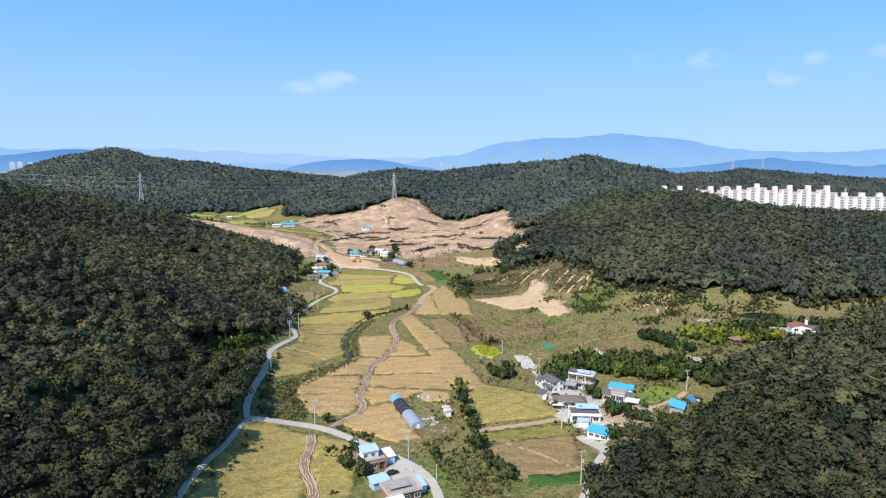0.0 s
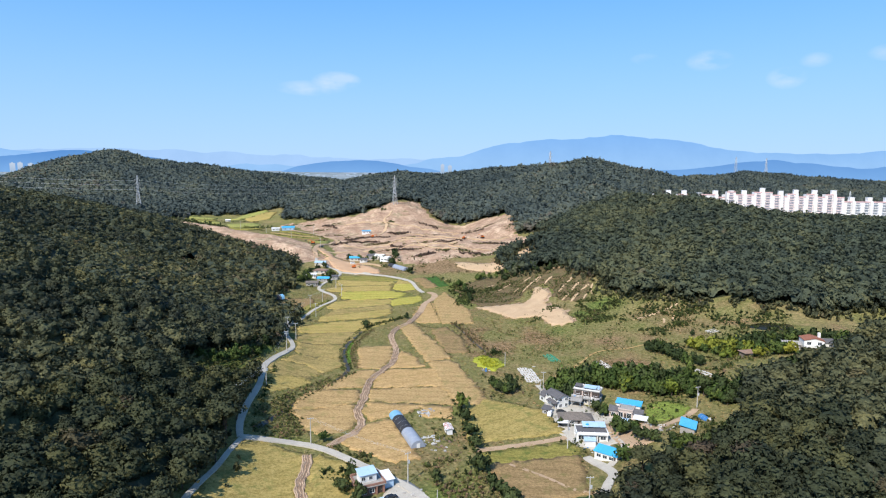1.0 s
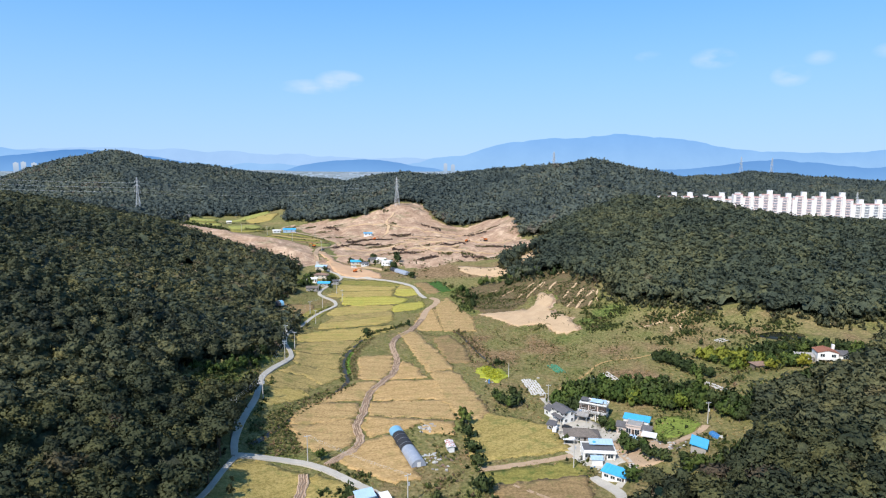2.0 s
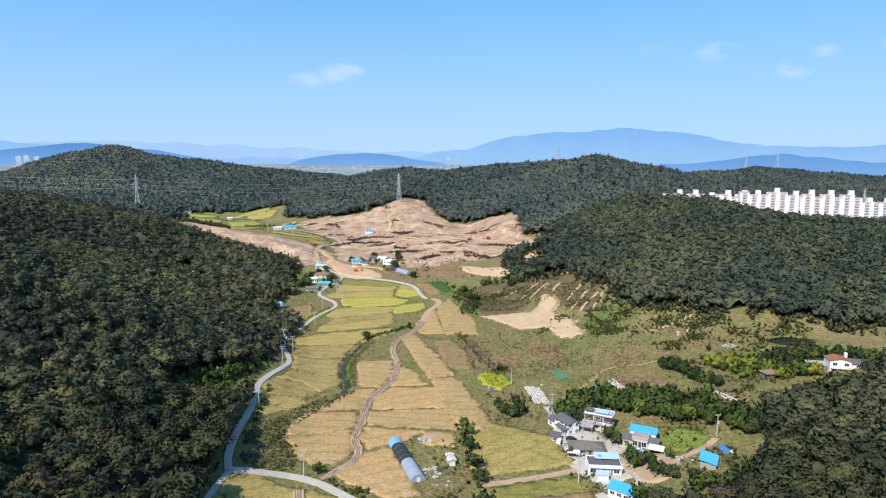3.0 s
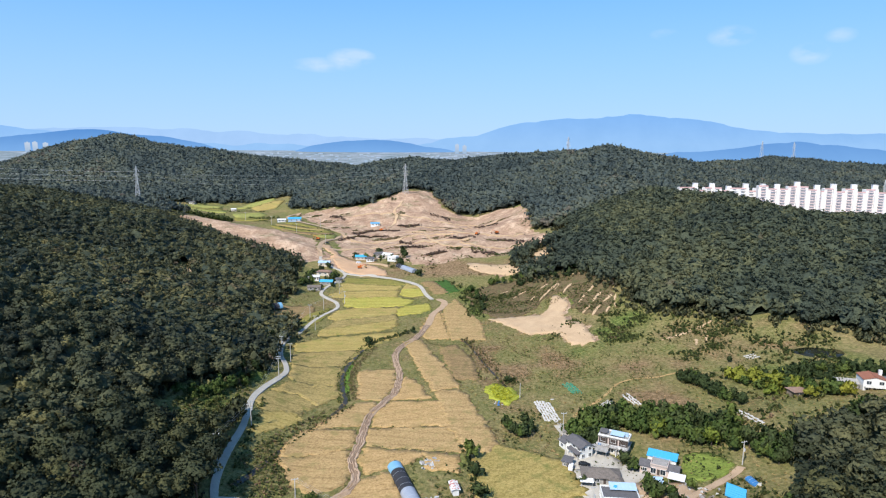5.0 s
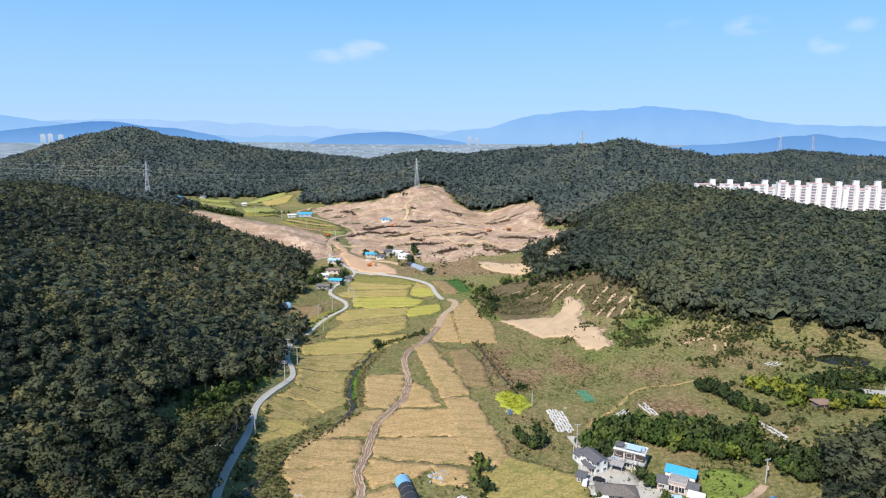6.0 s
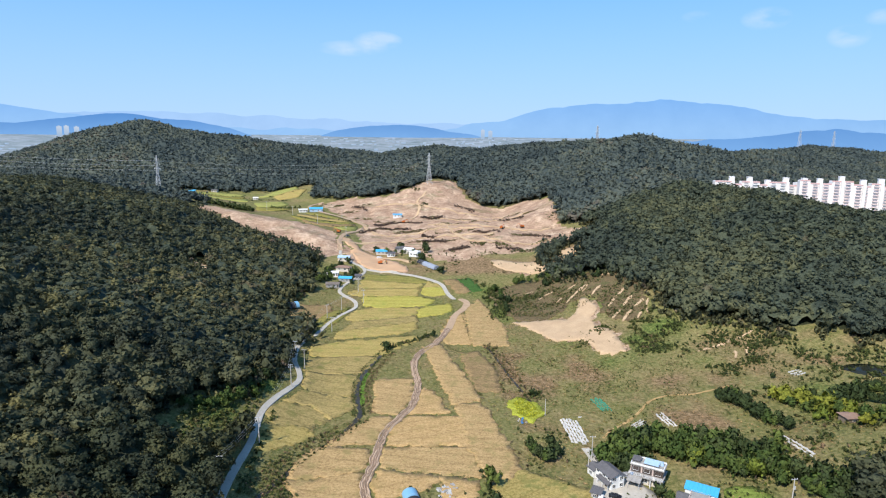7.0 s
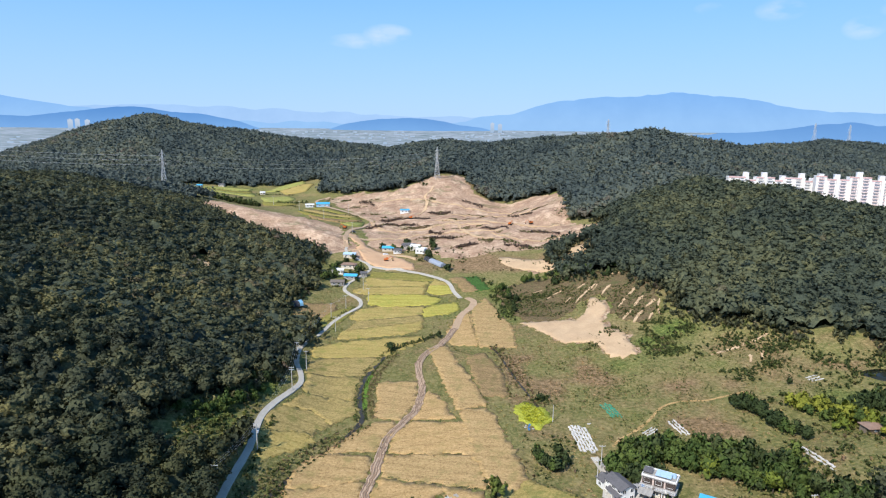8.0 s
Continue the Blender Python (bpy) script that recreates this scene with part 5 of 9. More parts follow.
BAND = [(-44, 346), (-40, 338), (-49, 322), (-60, 305), (-65, 290), (-58, 273), (-52, 266), (-56, 259), (-74, 259), (-77, 280), (-73, 298), (-65, 316), (-55, 332)]
shrub_zone(BAND, 900, (0.3, 1.1), 0.72, 0.25, patchy=-0.35)
shrub_zone(BAND, 260, (0.4, 1.2), 0.4, 0.25, patchy=0.0)
shrub_line(offset_line(STREAM[3:10], 5), 420, 2.4, (0.3, 0.9), 0.85, 0.2)
shrub_line(offset_line(STREAM[3:10], 1.8), 260, 0.8, (0.3, 0.8), 0.2, 0.2)
shrub_line(offset_line(STREAM[3:10], -2), 220, 1.2, (0.3, 0.9), 0.4, 0.3)
shrub_line(STREAM[:4], 160, 2.5, (0.5, 1.4), 0.3)
# weedy bunds between the paddies
for bund in ([(-74.6, 436), (-52.3, 442), (-31.8, 450)], [(-9.7, 432.7), (-2.5, 424), (15.5, 424.7)], [(-0.9, 494.7), (2.5, 465), (5.9, 435.6)], [(-68, 474.7), (-60.6, 478)], [(-4.9, 405.7), (3, 381), (9.9, 365)], [(-83, 401), (-67, 406.5), (-48, 413)],
             [(-72, 529), (-38, 531), (-22, 525)], [(-78, 546), (-38, 547)], [(-72, 505), (-40, 505)], [(-78, 386), (-57, 386)], [(-29, 343), (0, 342.5)], [(-29, 316), (5, 317)], [(-58, 312), (-39, 313)], [(-29, 299), (5, 294)]):
    shrub_line(bund, int(6 * sum(math.dist(a, b) for a, b in zip(bund[:-1], bund[1:]))), 0.8, (0.15, 0.5), 0.5, 0.3, (0.5, 0.9))
# dark thickets on the open slope
for cx, cy, rx, ry, n in ((110, 414, 10, 5, 150), (126, 439, 8, 6, 130), (168, 411, 11, 6, 150), (152, 394, 9, 6, 130), (28, 508, 6, 20, 220), (25, 540, 8, 8, 110), (50, 527, 10, 7, 110), (70, 428, 3, 3, 20), (140, 420, 10, 8, 120), (85, 447, 6, 5, 60), (36, 367, 3.5, 4, 30), (110, 300, 8, 10, 120)):
    bx, by = srng.normal(0, 0.6, n), srng.normal(0, 0.6, n)
    SX.append(cx + rx * (bx + 0.5 * by)), SY.append(cy + ry * by)
    SR.append(srng.uniform(0.6, 1.7, n)), SK.append(SR[-1] * srng.uniform(0.8, 1.2, n)), ST.append(np.clip(srng.normal(0.3, 0.22, n), 0, 1))
shrub_zone([(-75, 258), (-70, 285), (-58, 280), (-52, 262), (-58, 259)], 60, (0.4, 1.1), 0.6)
shrub_zone([(-44, 253), (-38, 256), (-22, 243), (-10, 240), (-8, 226), (-18, 233), (-28, 240)], 130, (0.5, 1.3), 0.5)
shrub_zone([(-8, 240), (8, 250), (14, 240), (24, 214), (22, 195), (6, 198), (2, 212), (-6, 225)], 380, (0.3, 0.9), 0.78, 0.25, patchy=-0.15)
shrub_zone([(-6, 238), (8, 248), (14, 240), (24, 214), (22, 195), (6, 198), (2, 212)], 420, (0.6, 1.5), 0.7, 0.3, (0.8, 1.3), patchy=-0.1)
shrub_zone([(-10, 255), (-19, 288), (-8, 290), (8, 280), (10, 256)], 110, (0.4, 1.1), 0.5)
shrub_line([(9, 296), (11, 280), (13, 262), (14, 248)], 60, 2.0, (0.8, 1.8), 0.15, 0.1)
shrub_line(offset_line(DITCH, 2), 150, 4, (0.5, 1.3), 0.85, 0.15)
shrub_zone([(10, 432), (28, 432), (34, 395), (30, 362), (20, 360), (19, 395)], 170, (0.4, 1.2), 0.8, 0.2)
shrub_zone([(22, 300), (24, 340), (44, 340), (48, 300), (40, 290)], 120, (0.5, 1.3), 0.45, 0.3)
shrub_zone([(16, 560), (30, 520), (34, 485), (26, 475), (14, 530), (4, 550)], 130, (0.9, 2.2), 0.3, 0.15)
shrub_zone([(26, 545), (60, 556), (112, 525), (120, 495), (95, 480), (60, 500), (32, 490)], 620, (0.45, 1.1), 0.55, 0.35)
shrub_zone([(24, 520), (55, 552), (100, 530), (118, 505), (116, 470), (100, 458), (92, 470), (92, 502), (76, 505), (60, 483), (34, 488)], 3600, (0.4, 1.1), 0.4, 0.35, (0.7, 1.2), patchy=-0.3)
shrub_zone([(92, 470), (125, 480), (140, 440), (120, 400), (96, 412)], 420, (0.7, 1.8), 0.4, 0.25)
shrub_zone([(60, 330), (60, 440), (150, 420), (170, 400), (150, 330), (110, 320)], 420, (0.3, 0.9), 0.55, 0.35, patchy=0.1)
shrub_zone([(20, 440), (35, 470), (100, 410), (95, 345), (40, 350)], 240, (0.25, 0.7), 0.75, 0.25, patchy=0.1)
shrub_zone([(-40, 600), (-20, 640), (60, 640), (90, 560), (40, 545), (0, 560)], 260, (0.6, 1.8), 0.5, 0.3, patchy=0.05)
shrub_zone([(118, 360), (118, 392), (145, 392), (150, 350)], 60, (1.0, 2.2), 0.2, 0.15)
shrub_zone([(30, 395), (30, 440), (75, 430), (70, 380)], 160, (0.3, 0.8), 0.9, 0.12)
shrub_zone([(128, 340), (170, 345), (172, 312), (140, 300), (120, 285), (105, 300)], 260, (0.7, 1.8), 0.45, 0.3)
shrub_zone([(160, 350), (165, 330), (205, 345), (215, 380), (190, 395)], 150, (0.7, 2.0), 0.3, 0.25)
shrub_zone([(86, 300), (112, 300), (110, 276), (95, 268), (88, 285)], 110, (0.5, 1.3), 0.35, 0.2)
shrub_zone([(54, 236), (60, 260), (56, 268), (50, 250)], 50, (0.4, 1.2), 0.4, 0.3)
shrub_zone([(-44, 236), (-30, 236), (-28, 205), (-36, 200)], 90, (0.5, 1.6), 0.25, 0.25)
shrub_zone([(-112, 316), (-110, 290), (-97, 284), (-90, 300), (-90, 345), (-102, 336)], 260, (0.6, 1.8), 0.58, 0.12, patchy=-0.2)
shrub_zone([(-95, 337), (-98, 365), (-88, 372), (-87, 345)], 90, (0.6, 1.6), 0.45, 0.2)
shrub_line([(-75, 262), (-78.5, 290), (-79.5, 312), (-82.5, 334)], 110, 1.6, (0.5, 1.3), 0.4, 0.2)
shrub_line([(-90, 470), (-84, 488), (-80, 500)], 60, 2.5, (0.5, 1.2), 0.45, 0.25)
shrub_line([(-100, 540), (-99, 560), (-90, 580), (-92, 600)], 80, 5, (0.8, 2.2), 0.2, 0.2)
shrub_zone([(-60, 655), (-40, 660), (-20, 620), (-38, 600), (-55, 625)], 70, (1.0, 2.6), 0.3, 0.2)
# regrowth on the cleared hillside
for cx, cy, w, h, n, tone in ((-80, 775, 26, 9, 130, 0.85), (-52, 752, 24, 8, 130, 0.9), (-10, 735, 25, 7, 70, 0.8), (-55, 905, 9, 9, 60, 0.3), (-35, 850, 14, 8, 60, 0.6), (50, 700, 30, 7, 110, 0.75), (85, 668, 22, 9, 100, 0.5),
                              (20, 660, 26, 10, 100, 0.6), (-150, 900, 18, 8, 60, 0.7), (-185, 955, 20, 9, 90, 0.6), (60, 640, 18, 8, 90, 0.25), (-125, 850, 14, 6, 40, 0.7), (-20, 790, 14, 7, 60, 0.8), (-95, 830, 16, 6, 60, 0.9), (10, 800, 22, 5, 80, 0.95), (-140, 930, 16, 5, 60, 0.8), (55, 850, 20, 6, 60, 0.6), (-70, 960, 10, 6, 50, 0.4), (70, 790, 16, 4, 50, 0.9), (-30, 690, 30, 4, 90, 0.9), (0, 845, 26, 4, 60, 0.9), (100, 760, 14, 20, 60, 0.3)):
    shrub_zone([(cx - w, cy - h * 0.4), (cx - w * 0.5, cy + h), (cx + w * 0.7, cy + h * 0.8), (cx + w, cy - h * 0.2), (cx + w * 0.2, cy - h)], int(n * 2.6), (0.6, 1.7), tone, 0.15, (0.35, 0.7), patchy=-0.1)
# hedge of trees between the mound and the far paddies
shrub_line([(-372, 880), (-330, 868), (-300, 872), (-278, 880)], 190, 12, (2.5, 4.8), 0.12, 0.12, (1.1, 1.7))
for line, n in (([(-435, 1004), (-380, 1008), (-322, 1014)], 60), ([(-440, 1034), (-390, 1037), (-338, 1042)], 60), ([(-316, 1000), (-290, 1008), (-262, 1004)], 60), ([(-300, 1034), (-276, 1040), (-250, 1058)], 40), ([(-250, 900), (-236, 905), (-226, 890)], 30),
                ([(-204, 876), (-160, 838), (-136, 824)], 70), ([(-212, 858), (-172, 820), (-130, 804)], 70), ([(-192, 800), (-150, 782), (-126, 786)], 50)):
    shrub_line(line, n, 2.5, (0.6, 1.8), 0.3, 0.25)
shrub_line([(-262, 930), (-240, 925), (-225, 935)], 30, 6, (1.5, 3.0), 0.25, 0.15)
shrub_zone([(46, 262), (50, 300), (74, 306), (96, 300), (100, 268), (92, 246), (74, 236), (58, 236)], 190, (0.4, 1.3), 0.3, 0.3)
shrub_zone([(84, 232), (110, 240), (112, 262), (100, 262), (92, 246)], 120, (0.6, 1.5), 0.35, 0.25)
shrub_zone([(160, 352), (165, 330), (205, 340), (222, 350), (214, 386), (190, 395), (165, 400)], 420, (0.5, 1.7), 0.25, 0.2, patchy=0.0)
shrub_zone([(60, 330), (40, 350), (40, 440), (100, 455), (165, 418), (175, 395), (150, 330), (110, 320)], 1500, (0.3, 0.9), 0.55, 0.2, patchy=0.02)
shrub_zone([(60, 330), (40, 350), (40, 440), (100, 455), (165, 418), (175, 395), (150, 330), (110, 320)], 500, (0.25, 0.7), 0.85, 0.15, patchy=-0.1)
shrub_zone([(128, 300), (168, 300), (175, 285), (150, 276), (130, 276), (118, 268)], 260, (0.5, 1.6), 0.35, 0.2)
shrub_zone([(120, 464), (130, 446), (150, 441), (172, 425), (182, 405), (216, 397), (222, 388), (210, 384), (180, 390), (160, 402), (135, 422), (118, 440)], 600, (0.6, 1.7), 0.3, 0.2, (0.8, 1.4), patchy=-0.2)
x, y, r, k, tn = (np.concatenate(a) for a in (SX, SY, SR, SK, ST))
small = r < 0.95
for protos, sel in ((low_protos, small), (bush_protos, ~small)):
    me = crowns_mesh("scrub", protos, x[sel], y[sel], height(x[sel], y[sel]) - 0.15 * k[sel], r[sel], k[sel], tn[sel], srng, shrub_leaves)
    tagged(new("scrub", me), "wild shrubs and regrowth along banks and slopes", "shrubs", kind="stuff")

# heaps of cut brush on the dug hillside
brush_twigs = leaf_material("dry_brush", "tint", [(0.0, (0.085, 0.06, 0.052)), (0.6, (0.15, 0.105, 0.085)), (1.0, (0.2, 0.15, 0.11))])
hx, hy = [], []
for (ax, ay), (bx, by), n, wide in (((-104, 800), (-86, 812), 130, 5), ((-92, 812), (-49, 812), 260, 4), ((-95, 774), (-62, 772), 220, 4), ((-52, 846), (-24, 851), 140, 3.5), ((-43, 724), (-30, 706), 110, 4), ((-14, 648), (6, 656), 130, 3), ((10, 722), (36, 712), 120, 3),
                                     ((-112, 746), (-96, 752), 90, 4), ((-40, 690), (-16, 684), 100, 3), ((40, 790), (66, 776), 100, 3), ((-150, 925), (-128, 905), 90, 4), ((30, 650), (52, 642), 80, 3), ((60, 700), (86, 690), 90, 3), ((-12, 905), (14, 900), 80, 3)):
    f = srng.uniform(size=n)
    hx.append(ax + (bx - ax) * f + srng.normal(0, 1.2, n)), hy.append(ay + (by - ay) * f + srng.normal(0, wide * 0.7, n))
hx, hy = np.concatenate(hx), np.concatenate(hy)
hr = srng.uniform(0.7, 1.9, len(hx))
me = crowns_mesh("brush_heaps", bush_protos, hx, hy, height(hx, hy) + 0.3, hr, hr * 0.8, srng.uniform(size=len(hx)), srng, brush_twigs)
tagged(new("brush_heaps", me), "long heaps of dry brown cut brush", "brush", kind="stuff")

lime_leaves = leaf_material("lime_leaves", "tint", [(0.0, (0.25, 0.29, 0.02)), (1.0, (0.45, 0.44, 0.04))])
lx, ly = srng.uniform(22, 37, 700), srng.uniform(339, 365, 700)
ok = inside(lx, ly, [(24.2, 357), (27.5, 362.5), (34, 356), (36, 347), (31, 341), (26, 346)])
lx, ly = lx[ok], ly[ok]
lr = srng.uniform(0.4, 0.8, len(lx))
me = crowns_mesh("leafy_crop", low_protos, lx, ly, height(lx, ly) + 0.2, lr, lr * 0.8, srng.uniform(size=len(lx)), srng, lime_leaves)
tagged(new("leafy_crop", me), "bright lime-yellow leafy plants in the bed", "plants", kind="stuff")

clearing_leaves = leaf_material("clearing_leaves", "tint", [(0.0, (0.06, 0.09, 0.028)), (0.5, (0.105, 0.14, 0.04)), (1.0, (0.18, 0.2, 0.055))])
cx, cy = srng.uniform(-113, -87, 420), srng.uniform(284, 366, 420)
ok = inside(cx, cy, [(-112, 316), (-110, 292), (-98, 287), (-90, 302), (-89, 330), (-88, 364), (-95, 365), (-101, 336)])
cx, cy = cx[ok], cy[ok]
cr = srng.uniform(0.5, 1.7, len(cx))
me = crowns_mesh("clearing_bushes", bush_protos, cx, cy, height(cx, cy) - 0.2, cr, cr * 0.9, srng.uniform(size=len(cx)), srng, clearing_leaves)
tagged(new("clearing_bushes", me), "bright green bushes in the roadside clearing", "shrubs", kind="stuff")

# weeds and grass: along the field banks and over the open slopes
tuft_protos = []
for _ in range(6):
    v, f = [], []
    for q in range(5):
        a, d = srng.uniform(0, 6.28), srng.uniform(0.1, 0.7)
        c = np.array([math.cos(a) * d, math.sin(a) * d, 0])
        b = srng.uniform(0, 6.28)
        s = np.array([math.cos(b), math.sin(b), 0]) * srng.uniform(0.25, 0.5)
        lean = np.array([srng.normal() * 0.25, srng.normal() * 0.25, srng.uniform(0.6, 1.0)])
        i = len(v)
        v += [c - s, c + s, c + s * 0.4 + lean, c - s * 0.5 + lean * 0.9]
        f += [(i, i + 1, i + 2), (i, i + 2, i + 3)]
    tuft_protos.append((np.array(v), np.array(f), None))
ex, ey = np.array([e[0] for e in FIELD_EDGES]), np.array([e[1] for e in FIELD_EDGES])
near = ey < 620
ex, ey = np.repeat(ex[near], 4), np.repeat(ey[near], 4)
ex, ey = ex + srng.normal(0, 0.75, len(ex)), ey + srng.normal(0, 0.75, len(ey))
er, et = srng.uniform(0.2, 0.5, len(ex)), np.clip(0.4 + 0.3 * srng.normal(size=len(ex)), 0, 1)
ox, oy = scatter(-110, 215, 190, 560, 2.35, srng)
open_land = ~forest_at(ox, oy) & (height(ox, oy) < 34)
for name, mat, outline in FIELDS:
    open_land &= ~inside(ox, oy, outline)
for line, width in ROADS.values():
    for a, b in zip(line[:-1], line[1:]):
        dx, dy = b[0] - a[0], b[1] - a[1]
        s = np.clip(((ox - a[0]) * dx + (oy - a[1]) * dy) / (dx * dx + dy * dy), 0, 1)
        open_land &= np.hypot(ox - a[0] - s * dx, oy - a[1] - s * dy) > width * 0.5 + 0.5
for name in ("sand_patch",):
    open_land &= ~inside(ox, oy, BARE[name])
for yard in ([(46, 228), (46, 305), (92, 300), (92, 228)], [(-36, 240), (-36, 190), (4, 190), (4, 232)]):
    open_land &= ~(inside(ox, oy, yard) & (srng.uniform(size=len(ox)) < 0.75))
ox, oy = ox[open_land], oy[open_land]
orr = srng.uniform(0.35, 0.95, len(ox)) * (1 + 0.4 * fbm(ox, oy, 20, 2, 61))
ot = np.clip(0.95 - 0.95 * moisture(ox, oy) + 0.16 * srng.normal(size=len(ox)), 0, 1)
x, y, r, tn = np.concatenate([ex, ox]), np.concatenate([ey, oy]), np.concatenate([er, orr]), np.concatenate([et, ot])
me = crowns_mesh("weeds", tuft_protos, x, y, height(x, y) + 0.05, r, r * srng.uniform(0.25, 0.6, len(x)), tn, srng, weed_blades)
tagged(new("weeds", me), "dry and green weeds on banks and open slopes", "grass", kind="stuff")

# rows of saplings on the replanted slope, with washed-out streaks between
for a, b, wide in (((72, 503), (88, 521), 1.8), ((76, 524), (82, 527), 1.3), ((60, 526), (66, 529), 1.4), ((89, 502), (97, 513), 1.5), ((95, 479), (101, 489), 1.3), ((103, 491), (110, 500), 1.5), ((94, 461), (102, 471), 1.7), ((99, 455), (107, 467), 1.8), ((104, 475), (112, 486), 1.8), ((110, 471), (117, 478), 1.8),
                   ((115, 459), (120, 477), 1.0), ((98, 531), (108, 527), 1.6), ((54, 520), (57, 524), 1.0), ((131, 453), (134, 457), 2.4), ((66, 508), (70, 513), 0.9), ((108, 455), (112, 462), 1.1), ((84, 512), (89, 520), 0.8), ((46, 534), (53, 538), 1.1), ((118, 490), (122, 497), 1.0)):
    mx, my = (a[0] + b[0]) / 2 + srng.uniform(-1, 1), (a[1] + b[1]) / 2
    tagged(ribbon("washed_streak", [a, (mx, my), b], wide * 1.25, sand, 0.6, wobble=0.25, taper=0.75), "washed-out streak of pale soil on the slope", "bare soil", kind="structure")

